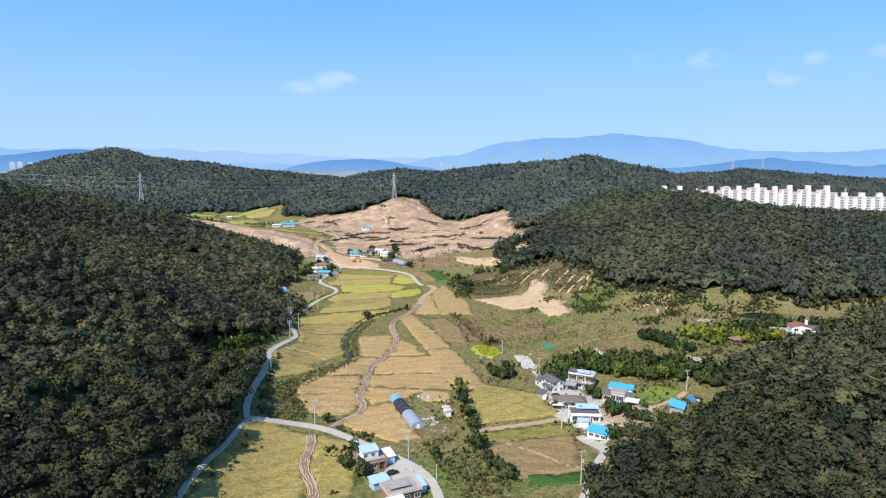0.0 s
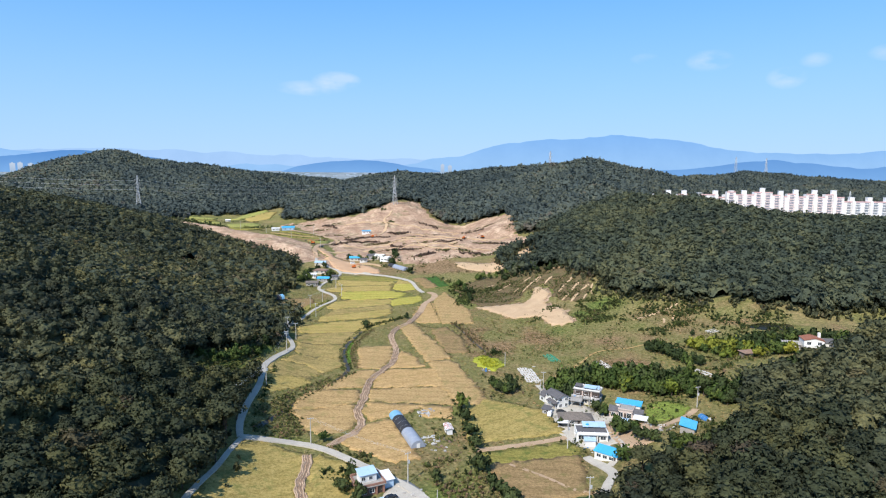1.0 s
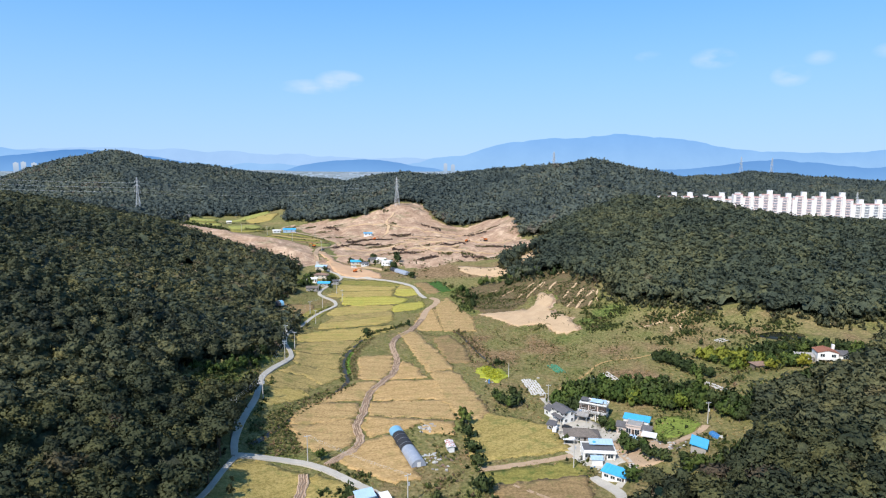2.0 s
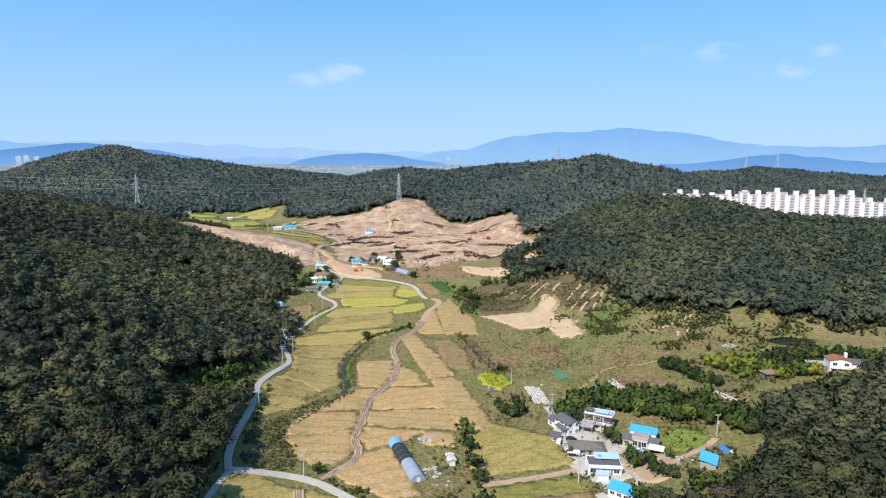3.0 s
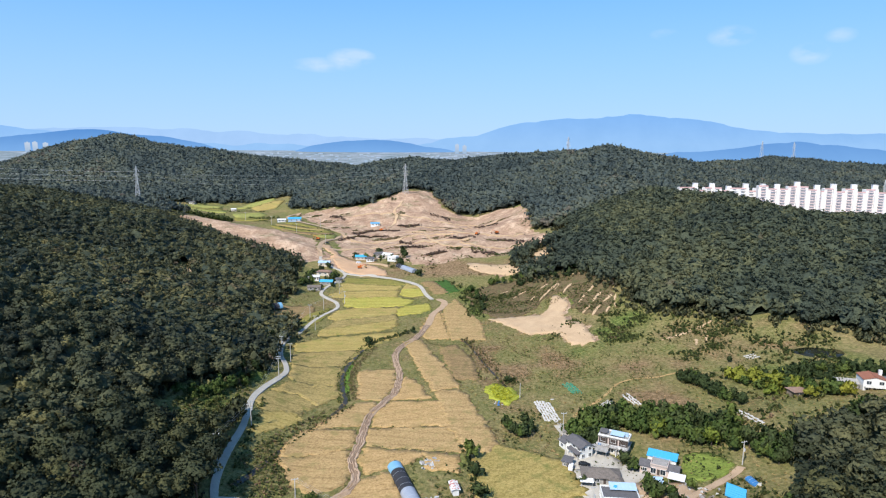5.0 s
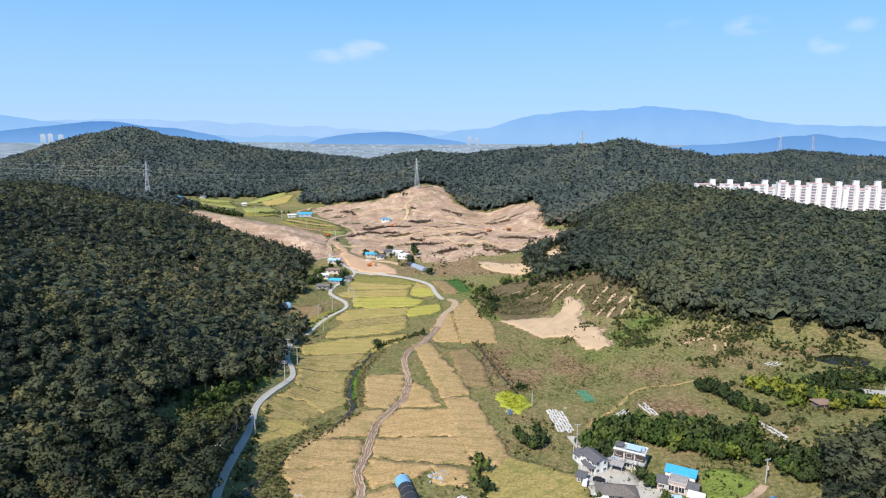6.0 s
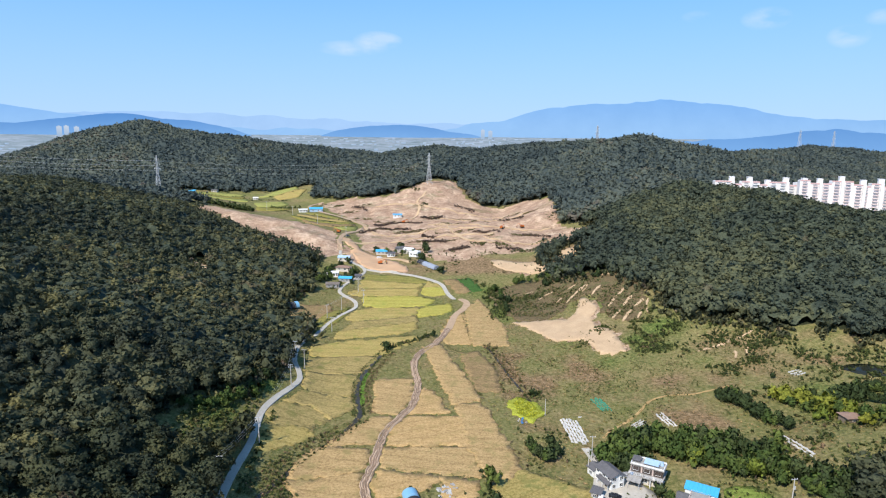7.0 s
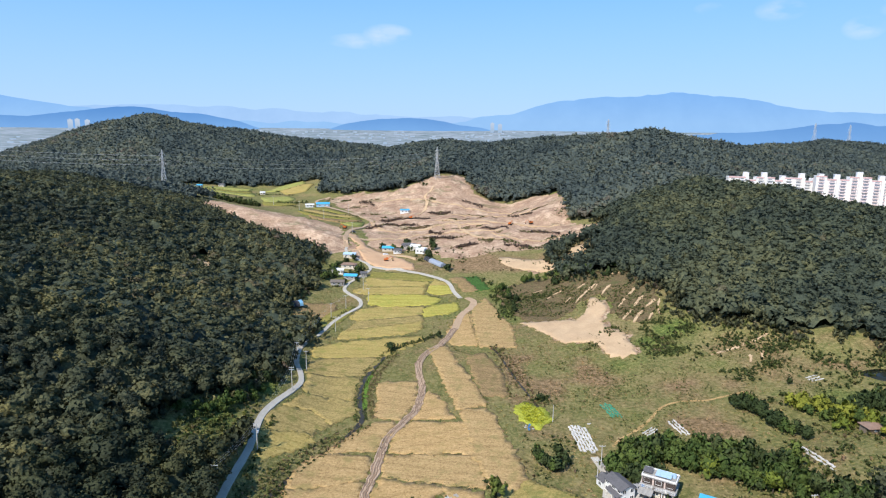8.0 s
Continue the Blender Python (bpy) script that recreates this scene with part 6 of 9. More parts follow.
# garden and field trees
TREES = [
    # by the greenhouse and the field hedge
    (11.5, 291, 3.4, 4.4, 1.2, "round green tree on the field hedge", fresh_leaves), (12.5, 276, 2.6, 3.2, 0.8, "dark bushy tree on the field hedge", dark_leaves), (13.5, 262, 2.5, 3.4, 0.8, "dark bushy tree on the field hedge", dark_leaves),
    (14.5, 252, 2.4, 3.0, 0.6, "dark bushy tree on the field hedge", dark_leaves), (14, 233, 3.0, 4.2, 1.0, "dark bushy tree between fields", dark_leaves), (18.2, 221, 2.8, 3.8, 0.8, "dark bushy tree between fields", dark_leaves),
    (-1.5, 227, 2.6, 3.4, 0.6, "dark bush beside the lane", dark_leaves), (-46, 258, 2.6, 3.2, 0.8, "light green tree behind the power pole", fresh_leaves), (23.5, 211, 3.0, 3.6, 0.6, "dark bush beside the fallow field", dark_leaves), (22, 217, 2.2, 2.8, 0.5, "dark bush beside the fallow field", dark_leaves),
    (-44, 424, 3.2, 4.0, 1.0, "dark round tree over the stream", dark_leaves), (-18, 447, 2.6, 3.0, 0.6, "dark bush beside the ditch", dark_leaves),
    (-31, 228, 3.6, 4.6, 1.0, "dark tree beside the farmhouse", dark_leaves), (-27, 215, 4.0, 5.2, 1.2, "dark tree hiding the farmhouse wall", dark_leaves), (-34, 221, 2.8, 3.6, 0.8, "dark tree beside the farmhouse", dark_leaves),
    # behind the farmhouses
    (37, 316, 4.2, 5.0, 1.2, "dark tree above the white house", dark_leaves), (34, 308, 3.6, 4.4, 1.0, "dark tree above the white house", dark_leaves), (59, 310, 3.0, 4.2, 1.0, "green tree behind the farmhouses", fresh_leaves),
    (62, 316, 3.2, 4.8, 1.2, "green tree behind the farmhouses", fresh_leaves), (68, 314, 3.2, 4.6, 1.2, "green tree behind the farmhouses", dark_leaves), (74, 316, 3.4, 4.8, 1.2, "green tree behind the farmhouses", fresh_leaves),
    (80, 312, 3.4, 5.0, 1.2, "green tree behind the farmhouses", fresh_leaves), (86, 314, 3.6, 5.0, 1.2, "green tree behind the farmhouses", fresh_leaves), (92, 312, 3.4, 4.8, 1.2, "green tree behind the farmhouses", fresh_leaves),
    (84, 306, 3.0, 4.2, 1.0, "green tree behind the blue-roofed house", fresh_leaves), (90, 303, 3.0, 4.4, 1.0, "yellowing tree behind the blue-roofed house", gold_leaves), (97, 306, 3.4, 4.6, 1.2, "dark tree behind the blue-roofed house", dark_leaves),
    (101, 299, 3.0, 4.4, 1.0, "dark tree behind the blue-roofed house", dark_leaves), (107, 290, 3.4, 5.2, 1.2, "bright yellow-green tree beside the lane", gold_leaves), (113, 296, 3.2, 4.4, 1.0, "green tree above the lane", fresh_leaves),
    (72, 303, 2.6, 3.6, 0.8, "dark shrub beside the old house", dark_leaves), (71, 284, 3.0, 3.6, 0.8, "bare-branched shrub between the houses", dark_leaves), (73, 279, 2.4, 3.2, 0.6, "dark shrub beside the lane", dark_leaves),
    (75, 262, 3.6, 4.6, 1.0, "tree in the farmyard", dark_leaves), (79, 258, 3.0, 4.0, 0.8, "tree in the farmyard", fresh_leaves), (52, 270, 2.0, 3.0, 0.8, "dark tree beside the tiled house", dark_leaves), (60, 246, 2.0, 2.8, 0.6, "dark shrub in front of the white house", dark_leaves),
    (68, 234, 3.0, 3.8, 0.8, "bushy tree beside the blue-roofed barn", fresh_leaves), (88, 262, 2.4, 3.0, 0.6, "bushy tree beside the lane", fresh_leaves), 
    # open slope and the upper house
    (123, 352, 3.2, 4.4, 0.8, "dark bushy tree on the slope", dark_leaves), (127, 347, 3.4, 4.0, 0.8, "dark bushy tree on the slope", dark_leaves), (130, 338, 3.2, 4.2, 0.8, "dark bushy tree on the slope", dark_leaves), (133, 328, 3.0, 3.8, 0.8, "dark bushy tree on the slope", dark_leaves),
    (148, 352, 3.0, 4.6, 1.0, "bright yellow-green tree on the slope", gold_leaves), (152, 346, 3.2, 4.8, 1.0, "bright yellow-green tree on the slope", gold_leaves), (156, 336, 3.4, 4.8, 1.0, "bright yellow-green tree on the slope", gold_leaves), (160, 328, 3.2, 4.4, 1.0, "golden tree below the upper house", gold_leaves),
    (150, 328, 3.0, 4.2, 0.8, "yellow-green tree below the upper house", gold_leaves), (163, 318, 3.2, 4.2, 0.8, "green tree below the upper house", fresh_leaves), (168, 312, 3.0, 4.0, 0.8, "green tree below the upper house", fresh_leaves), (158, 312, 3.0, 4.0, 0.8, "yellow-green tree below the upper house", gold_leaves),
    (166, 342, 3.6, 4.2, 0.8, "dark tree beside the upper house", dark_leaves), (172, 348, 3.4, 4.2, 0.8, "dark tree beside the upper house", dark_leaves), (134, 322, 1.8, 3.4, 0.6, "small dark tree on the slope", dark_leaves), (152, 374, 1.6, 2.8, 0.5, "small dark tree on the slope", dark_leaves),
    (118, 282, 3.8, 5.6, 1.6, "tall dark tree at the forest corner", dark_leaves), (123, 276, 4.2, 6.2, 1.8, "tall dark tree at the forest corner", dark_leaves), (34, 366, 2.6, 3.0, 0.5, "dark bush beside the lime plot", dark_leaves),
    # upper village
    (-96, 575, 3.0, 4.0, 0.8, "dark tree beside the village houses", dark_leaves), (-88, 560, 2.4, 3.0, 0.6, "dark shrub beside the village road", dark_leaves), (-100, 612, 3.2, 4.4, 1.0, "dark tree beside the village houses", dark_leaves), (-82, 660, 4.0, 5.4, 1.2, "dark tree beside the upper farm", dark_leaves),
    (-60, 668, 4.2, 6.6, 1.4, "tall dark tree behind the upper farm", dark_leaves), (-36, 655, 4.2, 6.4, 1.4, "tall dark tree beside the upper farm", dark_leaves), (-33, 645, 4.0, 6.0, 1.4, "tall dark tree beside the upper farm", dark_leaves), (-18, 585, 4.4, 4.6, 0.8, "round dark tree beside the paddy road", dark_leaves),
]
BELTS = [
    ([(59, 309), (70, 315), (88, 311), (104, 303), (115, 292)], 105, 7.0, (dark_leaves, fresh_leaves, dark_leaves, belt_leaves, belt_leaves, belt_leaves), "green tree in the belt behind the farmhouses"),
    ([(146, 352), (155, 338), (162, 322), (172, 309)], 20, 3.0, (gold_leaves, fresh_leaves, gold_leaves, belt_leaves), "yellow-green tree on the slope below the upper house"),
    ([(160, 350), (172, 346), (182, 338)], 9, 2.5, (dark_leaves,), "dark tree beside the upper house"),
    ([(113, 290), (120, 280), (122, 270)], 8, 2.0, (dark_leaves, dark_leaves, fresh_leaves), "dark tree at the forest corner"),
    ([(-104, 336), (-110, 345), (-100, 356), (-96, 362)], 9, 2.5, (dark_leaves, fresh_leaves), "tree at the edge of the forest road"),
    ([(74, 268), (76, 260), (80, 246), (88, 240)], 9, 1.6, (dark_leaves, fresh_leaves), "garden tree near the farmyard"),
    ([(28, 318), (33, 310), (39, 311)], 9, 3.0, (dark_leaves, dark_leaves, fresh_leaves), "dark tree above the white house"),
    ([(121, 356), (128, 344), (134, 324)], 16, 3.0, (dark_leaves, dark_leaves, fresh_leaves), "dark bushy tree on the slope"),
    ([(24, 545), (30, 520), (30, 495)], 8, 3.0, (fresh_leaves, dark_leaves), "bushy tree below the replanted slope"),
    ([(-88.5, 262), (-90, 278), (-91, 296), (-91, 312)], 16, 1.0, (dark_leaves, oak_leaves), "dark tree beside the forest road"),
    ([(-95, 388), (-101, 410), (-101.5, 432), (-98, 450)], 16, 1.0, (dark_leaves, oak_leaves), "dark tree beside the forest road"),
    ([(-110, 310), (-104, 322), (-97, 330), (-93, 350)], 14, 3.0, (fresh_leaves, belt_leaves), "light green tree in the roadside clearing"),
    ([(47, 262), (55, 252), (66, 250), (72, 262), (76, 287)], 5, 2.0, (dark_leaves, belt_leaves), "small garden tree between the farmhouses"),
    ([(168, 347), (185, 354), (205, 348), (217, 330)], 26, 3.0, (dark_leaves, dark_leaves, belt_leaves), "dark tree behind the upper house"),
    ([(194, 304), (204, 309), (213, 318)], 12, 2.5, (dark_leaves, belt_leaves), "dark tree beside the upper house"),
    ([(120, 268), (134, 278), (152, 281), (172, 290)], 26, 2.5, (dark_leaves, belt_leaves, fresh_leaves), "green tree in front of the forest edge"),
    ([(-113, 556), (-108, 572), (-112, 590), (-104, 606)], 18, 2.5, (dark_leaves, belt_leaves), "dark tree behind the village houses"),
    ([(-92, 566), (-90, 580), (-95, 596)], 9, 2.0, (dark_leaves, belt_leaves), "garden tree between the village houses"),
    ([(-74, 652), (-55, 650), (-40, 636), (-36, 622)], 18, 3.0, (dark_leaves, belt_leaves), "dark tree round the upper farm"),
    ([(46, 268), (52, 262), (55, 246)], 3, 1.5, (dark_leaves, belt_leaves), "bushy tree in front of the farmhouses"),
    ([(86, 232), (95, 229), (104, 230), (112, 240)], 14, 2.5, (dark_leaves, belt_leaves, oak_leaves), "bushy tree below the blue-roofed shed"),
    ([(40, 558), (62, 559), (80, 553), (100, 543), (118, 522)], 22, 2.0, (dark_leaves, belt_leaves), "slender pine at the edge of the hill forest"),
    ([(62, 545), (85, 540), (110, 522)], 12, 3.5, (dark_leaves,), "dark tree above the replanted slope"),
]
for line, count, width, mats, label in BELTS:
    path = curve_points(line, 10)
    for k in range(count):
        p = path[int((k + 0.5) / count * (len(path) - 1))]
        m = mats[int(srng.integers(0, len(mats)))]
        size = float(srng.uniform(1.9, 3.5)) * (1.2 if count > 100 or gold_leaves in mats else 1.0)
        TREES.append((p.x + float(srng.normal(0, width * 0.6)), p.y + float(srng.normal(0, width * 0.6)), size, size * float(srng.uniform(1.1, 1.6)), float(srng.uniform(0.3, 0.9)), label, m))
for k in range(15):
    TREES.append((-87.4 + float(srng.normal(0, 0.7)), 254 + 4.2 * k, float(srng.uniform(3.2, 4.6)), float(srng.uniform(5.0, 7.0)), 2.0, "tall dark tree leaning over the forest road", oak_leaves))
    TREES.append((-84.8 - 0.09 * k + float(srng.normal(0, 0.5)), 246 - 4.2 * k, float(srng.uniform(2.6, 4.0)), float(srng.uniform(4.0, 6.0)), 1.4, "dark tree beside the forest lane", oak_leaves))


def in_yard(a, b):
    return 44 < a < 90 and 236 < b < 290


TREES = [v for v in TREES if not (46 < v[0] < 70 and 244 < v[1] < 268 and v[2] > 1.95)]
TREES = [(a, b, c * (1.3 if a > 40 and b < 360 and not in_yard(a, b) else 1.0), d * (1.25 if a > 40 and b < 360 and not in_yard(a, b) else 1.0), e, g, h) for a, b, c, d, e, g, h in TREES]
TREES = [(a, b, c * 1.4, d * 1.3, e, g, h) if 8 < a < 26 and 205 < b < 300 else (a, b, c, d, e, g, h) for a, b, c, d, e, g, h in TREES]
TREES.sort(key=lambda v: v[1])
for tx, ty, tr, th, tz, label, mat in TREES[:300]:
    tree(tx, ty, tr * float(srng.uniform(0.9, 1.1)), th * 0.9, tz + 0.6, label, "tree", mat, srng, "tree", "", garden=True)
# the trees farther up the valley, together by their leaf colour
for mat in (dark_leaves, belt_leaves, fresh_leaves, gold_leaves):
    far_ones = [v for v in TREES[300:] if v[6] is mat]
    if far_ones:
        fx, fy, fr, fh, fz = (np.array([v[k] for v in far_ones], float) for k in range(5))
        me = crowns_mesh("grove", garden_protos, fx, fy, height(fx, fy) + fz - fh * 0.2, fr, fh * 0.95, np.full(len(fx), 0.5), srng, mat)
        tagged(new("grove", me), "small trees and bushes scattered up the valley", "trees", kind="stuff")

# ---------------- buildings ----------------
def paint(name, col, wear=0.12, rough=0.7, size=2.5):
    lo = tuple(c * (1 - wear * 2) for c in col)
    return surface(name, lo, col, size, 0.25, rough, 0.15, 0.01)


white_wall = paint("white_render", (0.8, 0.8, 0.77))
cream_wall = paint("cream_render", (0.66, 0.6, 0.5))
brick_wall = paint("red_brick", (0.36, 0.2, 0.15), 0.2)
pink_wall = paint("pinkish_render", (0.62, 0.5, 0.44))
grey_wall = paint("grey_block", (0.4, 0.38, 0.35), 0.2)
concrete = paint("weathered_concrete", (0.42, 0.4, 0.37), 0.25, 0.9, 1.5)
blue_metal = paint("bright_blue_sheet", (0.07, 0.42, 0.72), 0.08, 0.45)
pale_blue = paint("pale_blue_sheet", (0.42, 0.58, 0.75), 0.1, 0.5)
grey_tile = paint("grey_roof_tile", (0.15, 0.145, 0.15), 0.25, 0.8, 1.2)
old_tile = paint("weathered_grey_tile", (0.22, 0.19, 0.165), 0.3, 0.9, 1.0)
red_tile = paint("red_clay_tile", (0.34, 0.14, 0.085), 0.2, 0.8, 1.2)
brown_roof = paint("brown_roof", (0.3, 0.2, 0.15), 0.2, 0.8, 1.2)
white_metal = paint("white_sheet_metal", (0.75, 0.75, 0.73), 0.06, 0.5)
frame_white = paint("white_frame", (0.75, 0.75, 0.73), 0.05, 0.4)
door_dark = paint("dark_door", (0.09, 0.07, 0.06), 0.2, 0.5)
wood_post = paint("grey_wood", (0.25, 0.2, 0.15), 0.25, 0.9)
galvanised = paint("galvanised_steel", (0.5, 0.52, 0.53), 0.12, 0.45)
pole_concrete = paint("pole_concrete", (0.5, 0.48, 0.44), 0.1, 0.9)
rubber = paint("black_rubber", (0.02, 0.02, 0.02), 0.1, 0.8)
glass, gt, gb = nodes_of("window_glass")
gb.inputs["Base Color"].default_value = (0.03, 0.04, 0.05, 1)
gb.inputs["Roughness"].default_value = 0.08
gb.inputs["Specular IOR Level"].default_value = 0.6


tarp_white = paint("white_sheeting", (0.66, 0.64, 0.6), 0.25, 0.7, 1.2)
tarp_blue = paint("blue_tarpaulin", (0.05, 0.2, 0.45), 0.15, 0.6, 1.2)
rusty_white, rw_t, rw_b = nodes_of("rust_stained_white_sheet")
rw_t.links.new(mix(rw_t, ramp(rw_t, noise_tex(rw_t, 1.3, 4, 0.7), [(0.48, (0, 0, 0)), (0.58, (1, 1, 1))]), (0.7, 0.69, 0.66), ramp(rw_t, noise_tex(rw_t, 0.4), [(0.3, (0.3, 0.07, 0.05)), (0.7, (0.5, 0.13, 0.1))])), rw_b.inputs["Base Color"])
rw_b.inputs["Roughness"].default_value = 0.6


def part(name, bm, mat, parent, label=""):
    """Links a bmesh as one mesh object under a thing or a part."""
    me = bpy.data.meshes.new(name)
    bmesh.ops.recalc_face_normals(bm, faces=bm.faces[:])
    bm.to_mesh(me)
    bm.free()
    me.materials.append(mat)
    ob = new(name, me)
    ob.parent = parent
    return tagged(ob, label) if label else ob


def add_box(bm, x0, x1, y0, y1, z0, z1):
    v = [bm.verts.new((x, y, z)) for z in (z0, z1) for x, y in ((x0, y0), (x1, y0), (x1, y1), (x0, y1))]
    for f in ((3, 2, 1, 0), (4, 5, 6, 7), (0, 1, 5, 4), (1, 2, 6, 5), (2, 3, 7, 6), (3, 0, 4, 7)):
        bm.faces.new([v[i] for i in f])
    return bm


def box_bm(*args):
    return add_box(bmesh.new(), *args)


def add_tube(bm, a, b, r0, r1, seg=8):
    a, b = Vector(a), Vector(b)
    q = (b - a).to_track_quat("Z", "Y")
    rings = [[bm.verts.new(p + q @ Vector((math.cos(6.283185 * k / seg) * r, math.sin(6.283185 * k / seg) * r, 0))) for k in range(seg)] for p, r in ((a, r0), (b, r1))]
    for k in range(seg):
        bm.faces.new((rings[0][k], rings[0][(k + 1) % seg], rings[1][(k + 1) % seg], rings[1][k]))
    bm.faces.new(rings[0][::-1])
    bm.faces.new(rings[1])
    return bm


def add_loft(bm, points, radii, seg=4):
    """One continuous bar through several points."""
    pts = [Vector(p) for p in points]
    rings = []
    for k, (p, r) in enumerate(zip(pts, radii)):
        q = (pts[min(k + 1, len(pts) - 1)] - pts[max(k - 1, 0)]).to_track_quat("Z", "Y")
        rings.append([bm.verts.new(p + q @ Vector((math.cos(6.283185 * j / seg) * r, math.sin(6.283185 * j / seg) * r, 0))) for j in range(seg)])
    for lo, hi in zip(rings[:-1], rings[1:]):
        for j in range(seg):
            bm.faces.new((lo[j], lo[(j + 1) % seg], hi[(j + 1) % seg], hi[j]))
    bm.faces.new(rings[0][::-1])
    bm.faces.new(rings[-1])
    return bm


def root_at(name, x, y, yaw, label, category, group="", dz=0.0):
    root = new(name)
    root.empty_display_size = 1
    root.matrix_world = pose(x, y, ground_z(x, y) + dz, 0, 0, yaw)
    return tagged(root, label, category, group)


PANES = {}


def window(root, side, along, z, w, h, L, W, cx=0.0, cy=0.0):
    """A framed window on one side of a box that is L by W about (cx, cy)."""
    key = ("window", round(w, 2), round(h, 2))
    if key not in PANES:
        bm = bmesh.new()
        t = 0.12
        add_box(bm, -w / 2 - t, -w / 2, -0.1, 0.1, -h / 2 - t, h / 2 + t)
        add_box(bm, w / 2, w / 2 + t, -0.1, 0.1, -h / 2 - t, h / 2 + t)
        add_box(bm, -w / 2, w / 2, -0.1, 0.1, h / 2, h / 2 + t)
        add_box(bm, -w / 2, w / 2, -0.16, 0.1, -h / 2 - t, -h / 2)
        add_box(bm, -0.04, 0.04, -0.06, 0.06, -h / 2, h / 2)
        m1 = bpy.data.meshes.new("window")
        bm.to_mesh(m1), bm.free()
        m1.materials.append(frame_white)
        bm = box_bm(-w / 2, w / 2, -0.03, 0.05, -h / 2, h / 2)
        m2 = bpy.data.meshes.new("pane")
        bm.to_mesh(m2), bm.free()
        m2.materials.append(glass)
        PANES[key] = (m1, m2)
    m1, m2 = PANES[key]
    ob = new("window", m1)
    ob.parent = root
    turn = {"front": 0, "right": 90, "back": 180, "left": 270}[side]
    place = {"front": (cx + along, cy - W / 2 - 0.04), "right": (cx + L / 2 + 0.04, cy + along), "back": (cx - along, cy + W / 2 + 0.04), "left": (cx - L / 2 - 0.04, cy - along)}[side]
    ob.matrix_local = pose(place[0], place[1], z, 0, 0, turn)
    pane = new("pane", m2)
    pane.parent = ob
    return ob


def door(root, side, along, w, h, L, W, mat=None, cx=0.0, cy=0.0, z0=0.15):
    ob = part("door", add_box(box_bm(-w / 2, w / 2, -0.09, 0.06, z0, z0 + h), -w / 2 - 0.1, w / 2 + 0.1, -0.12, 0.04, z0 + h, z0 + h + 0.12), mat or door_dark, root)
    turn = {"front": 0, "right": 90, "back": 180, "left": 270}[side]
    place = {"front": (cx + along, cy - W / 2), "right": (cx + L / 2, cy + along), "back": (cx - along, cy + W / 2), "left": (cx - L / 2, cy - along)}[side]
    ob.matrix_local = pose(place[0], place[1], 0, 0, 0, turn)
    part("door_handle", box_bm(w * 0.3, w * 0.3 + 0.12, -0.16, -0.09, z0 + h * 0.45, z0 + h * 0.5), galvanised, ob)
    return ob


def gable_body(L, W, h, rise, cx=0, cy=0, base=-1.2):
    bm = bmesh.new()
    pr = [(-W / 2, base), (W / 2, base), (W / 2, h), (0, h + rise), (-W / 2, h)]
    a = [bm.verts.new((cx - L / 2, cy + y, z)) for y, z in pr]
    b = [bm.verts.new((cx + L / 2, cy + y, z)) for y, z in pr]
    bm.faces.new(a[::-1]), bm.faces.new(b)
    for i in range(5):
        bm.faces.new((a[i], a[(i + 1) % 5], b[(i + 1) % 5], b[i]))
    return bm


def gable_roof(L, W, h, rise, over=0.5, thick=0.18, cx=0, cy=0):
    bm = bmesh.new()
    s = rise / (W / 2)
    for sign in (-1, 1):
        e = W / 2 + over
        pr = [(0, h + rise + 0.02), (sign * e, h - s * over + 0.02), (sign * e, h - s * over + thick), (0, h + rise + thick)]
        a = [bm.verts.new((cx - L / 2 - over, cy + y, z)) for y, z in pr]
        b = [bm.verts.new((cx + L / 2 + over, cy + y, z)) for y, z in pr]
        bm.faces.new(a), bm.faces.new(b[::-1])
        for i in range(4):
            bm.faces.new((a[i], a[(i + 1) % 4], b[(i + 1) % 4], b[i]))
    add_tube(bm, (cx - L / 2 - over, cy, h + rise + thick), (cx + L / 2 + over, cy, h + rise + thick), 0.14, 0.14, 6)
    return bm


def hip_roof(L, W, h, rise, over=0.7, cx=0, cy=0):
    bm = bmesh.new()
    e, f = L / 2 + over, W / 2 + over
    lo = [bm.verts.new((cx + x, cy + y, h - 0.1)) for x, y in ((-e, -f), (e, -f), (e, f), (-e, f))]
    ed = [bm.verts.new((cx + x, cy + y, h + 0.12)) for x, y in ((-e, -f), (e, -f), (e, f), (-e, f))]
    k = max(L / 2 - W / 2, 0.5)
    r0, r1 = bm.verts.new((cx - k, cy, h + rise)), bm.verts.new((cx + k, cy, h + rise))
    bm.faces.new(lo[::-1])
    for i in range(4):
        bm.faces.new((lo[i], lo[(i + 1) % 4], ed[(i + 1) % 4], ed[i]))
    bm.faces.new((ed[0], ed[1], r1, r0)), bm.faces.new((ed[2], ed[3], r0, r1))
    bm.faces.new((ed[1], ed[2], r1)), bm.faces.new((ed[3], ed[0], r0))
    add_tube(bm, (cx - k, cy, h + rise), (cx + k, cy, h + rise), 0.16, 0.16, 6)
    return bm


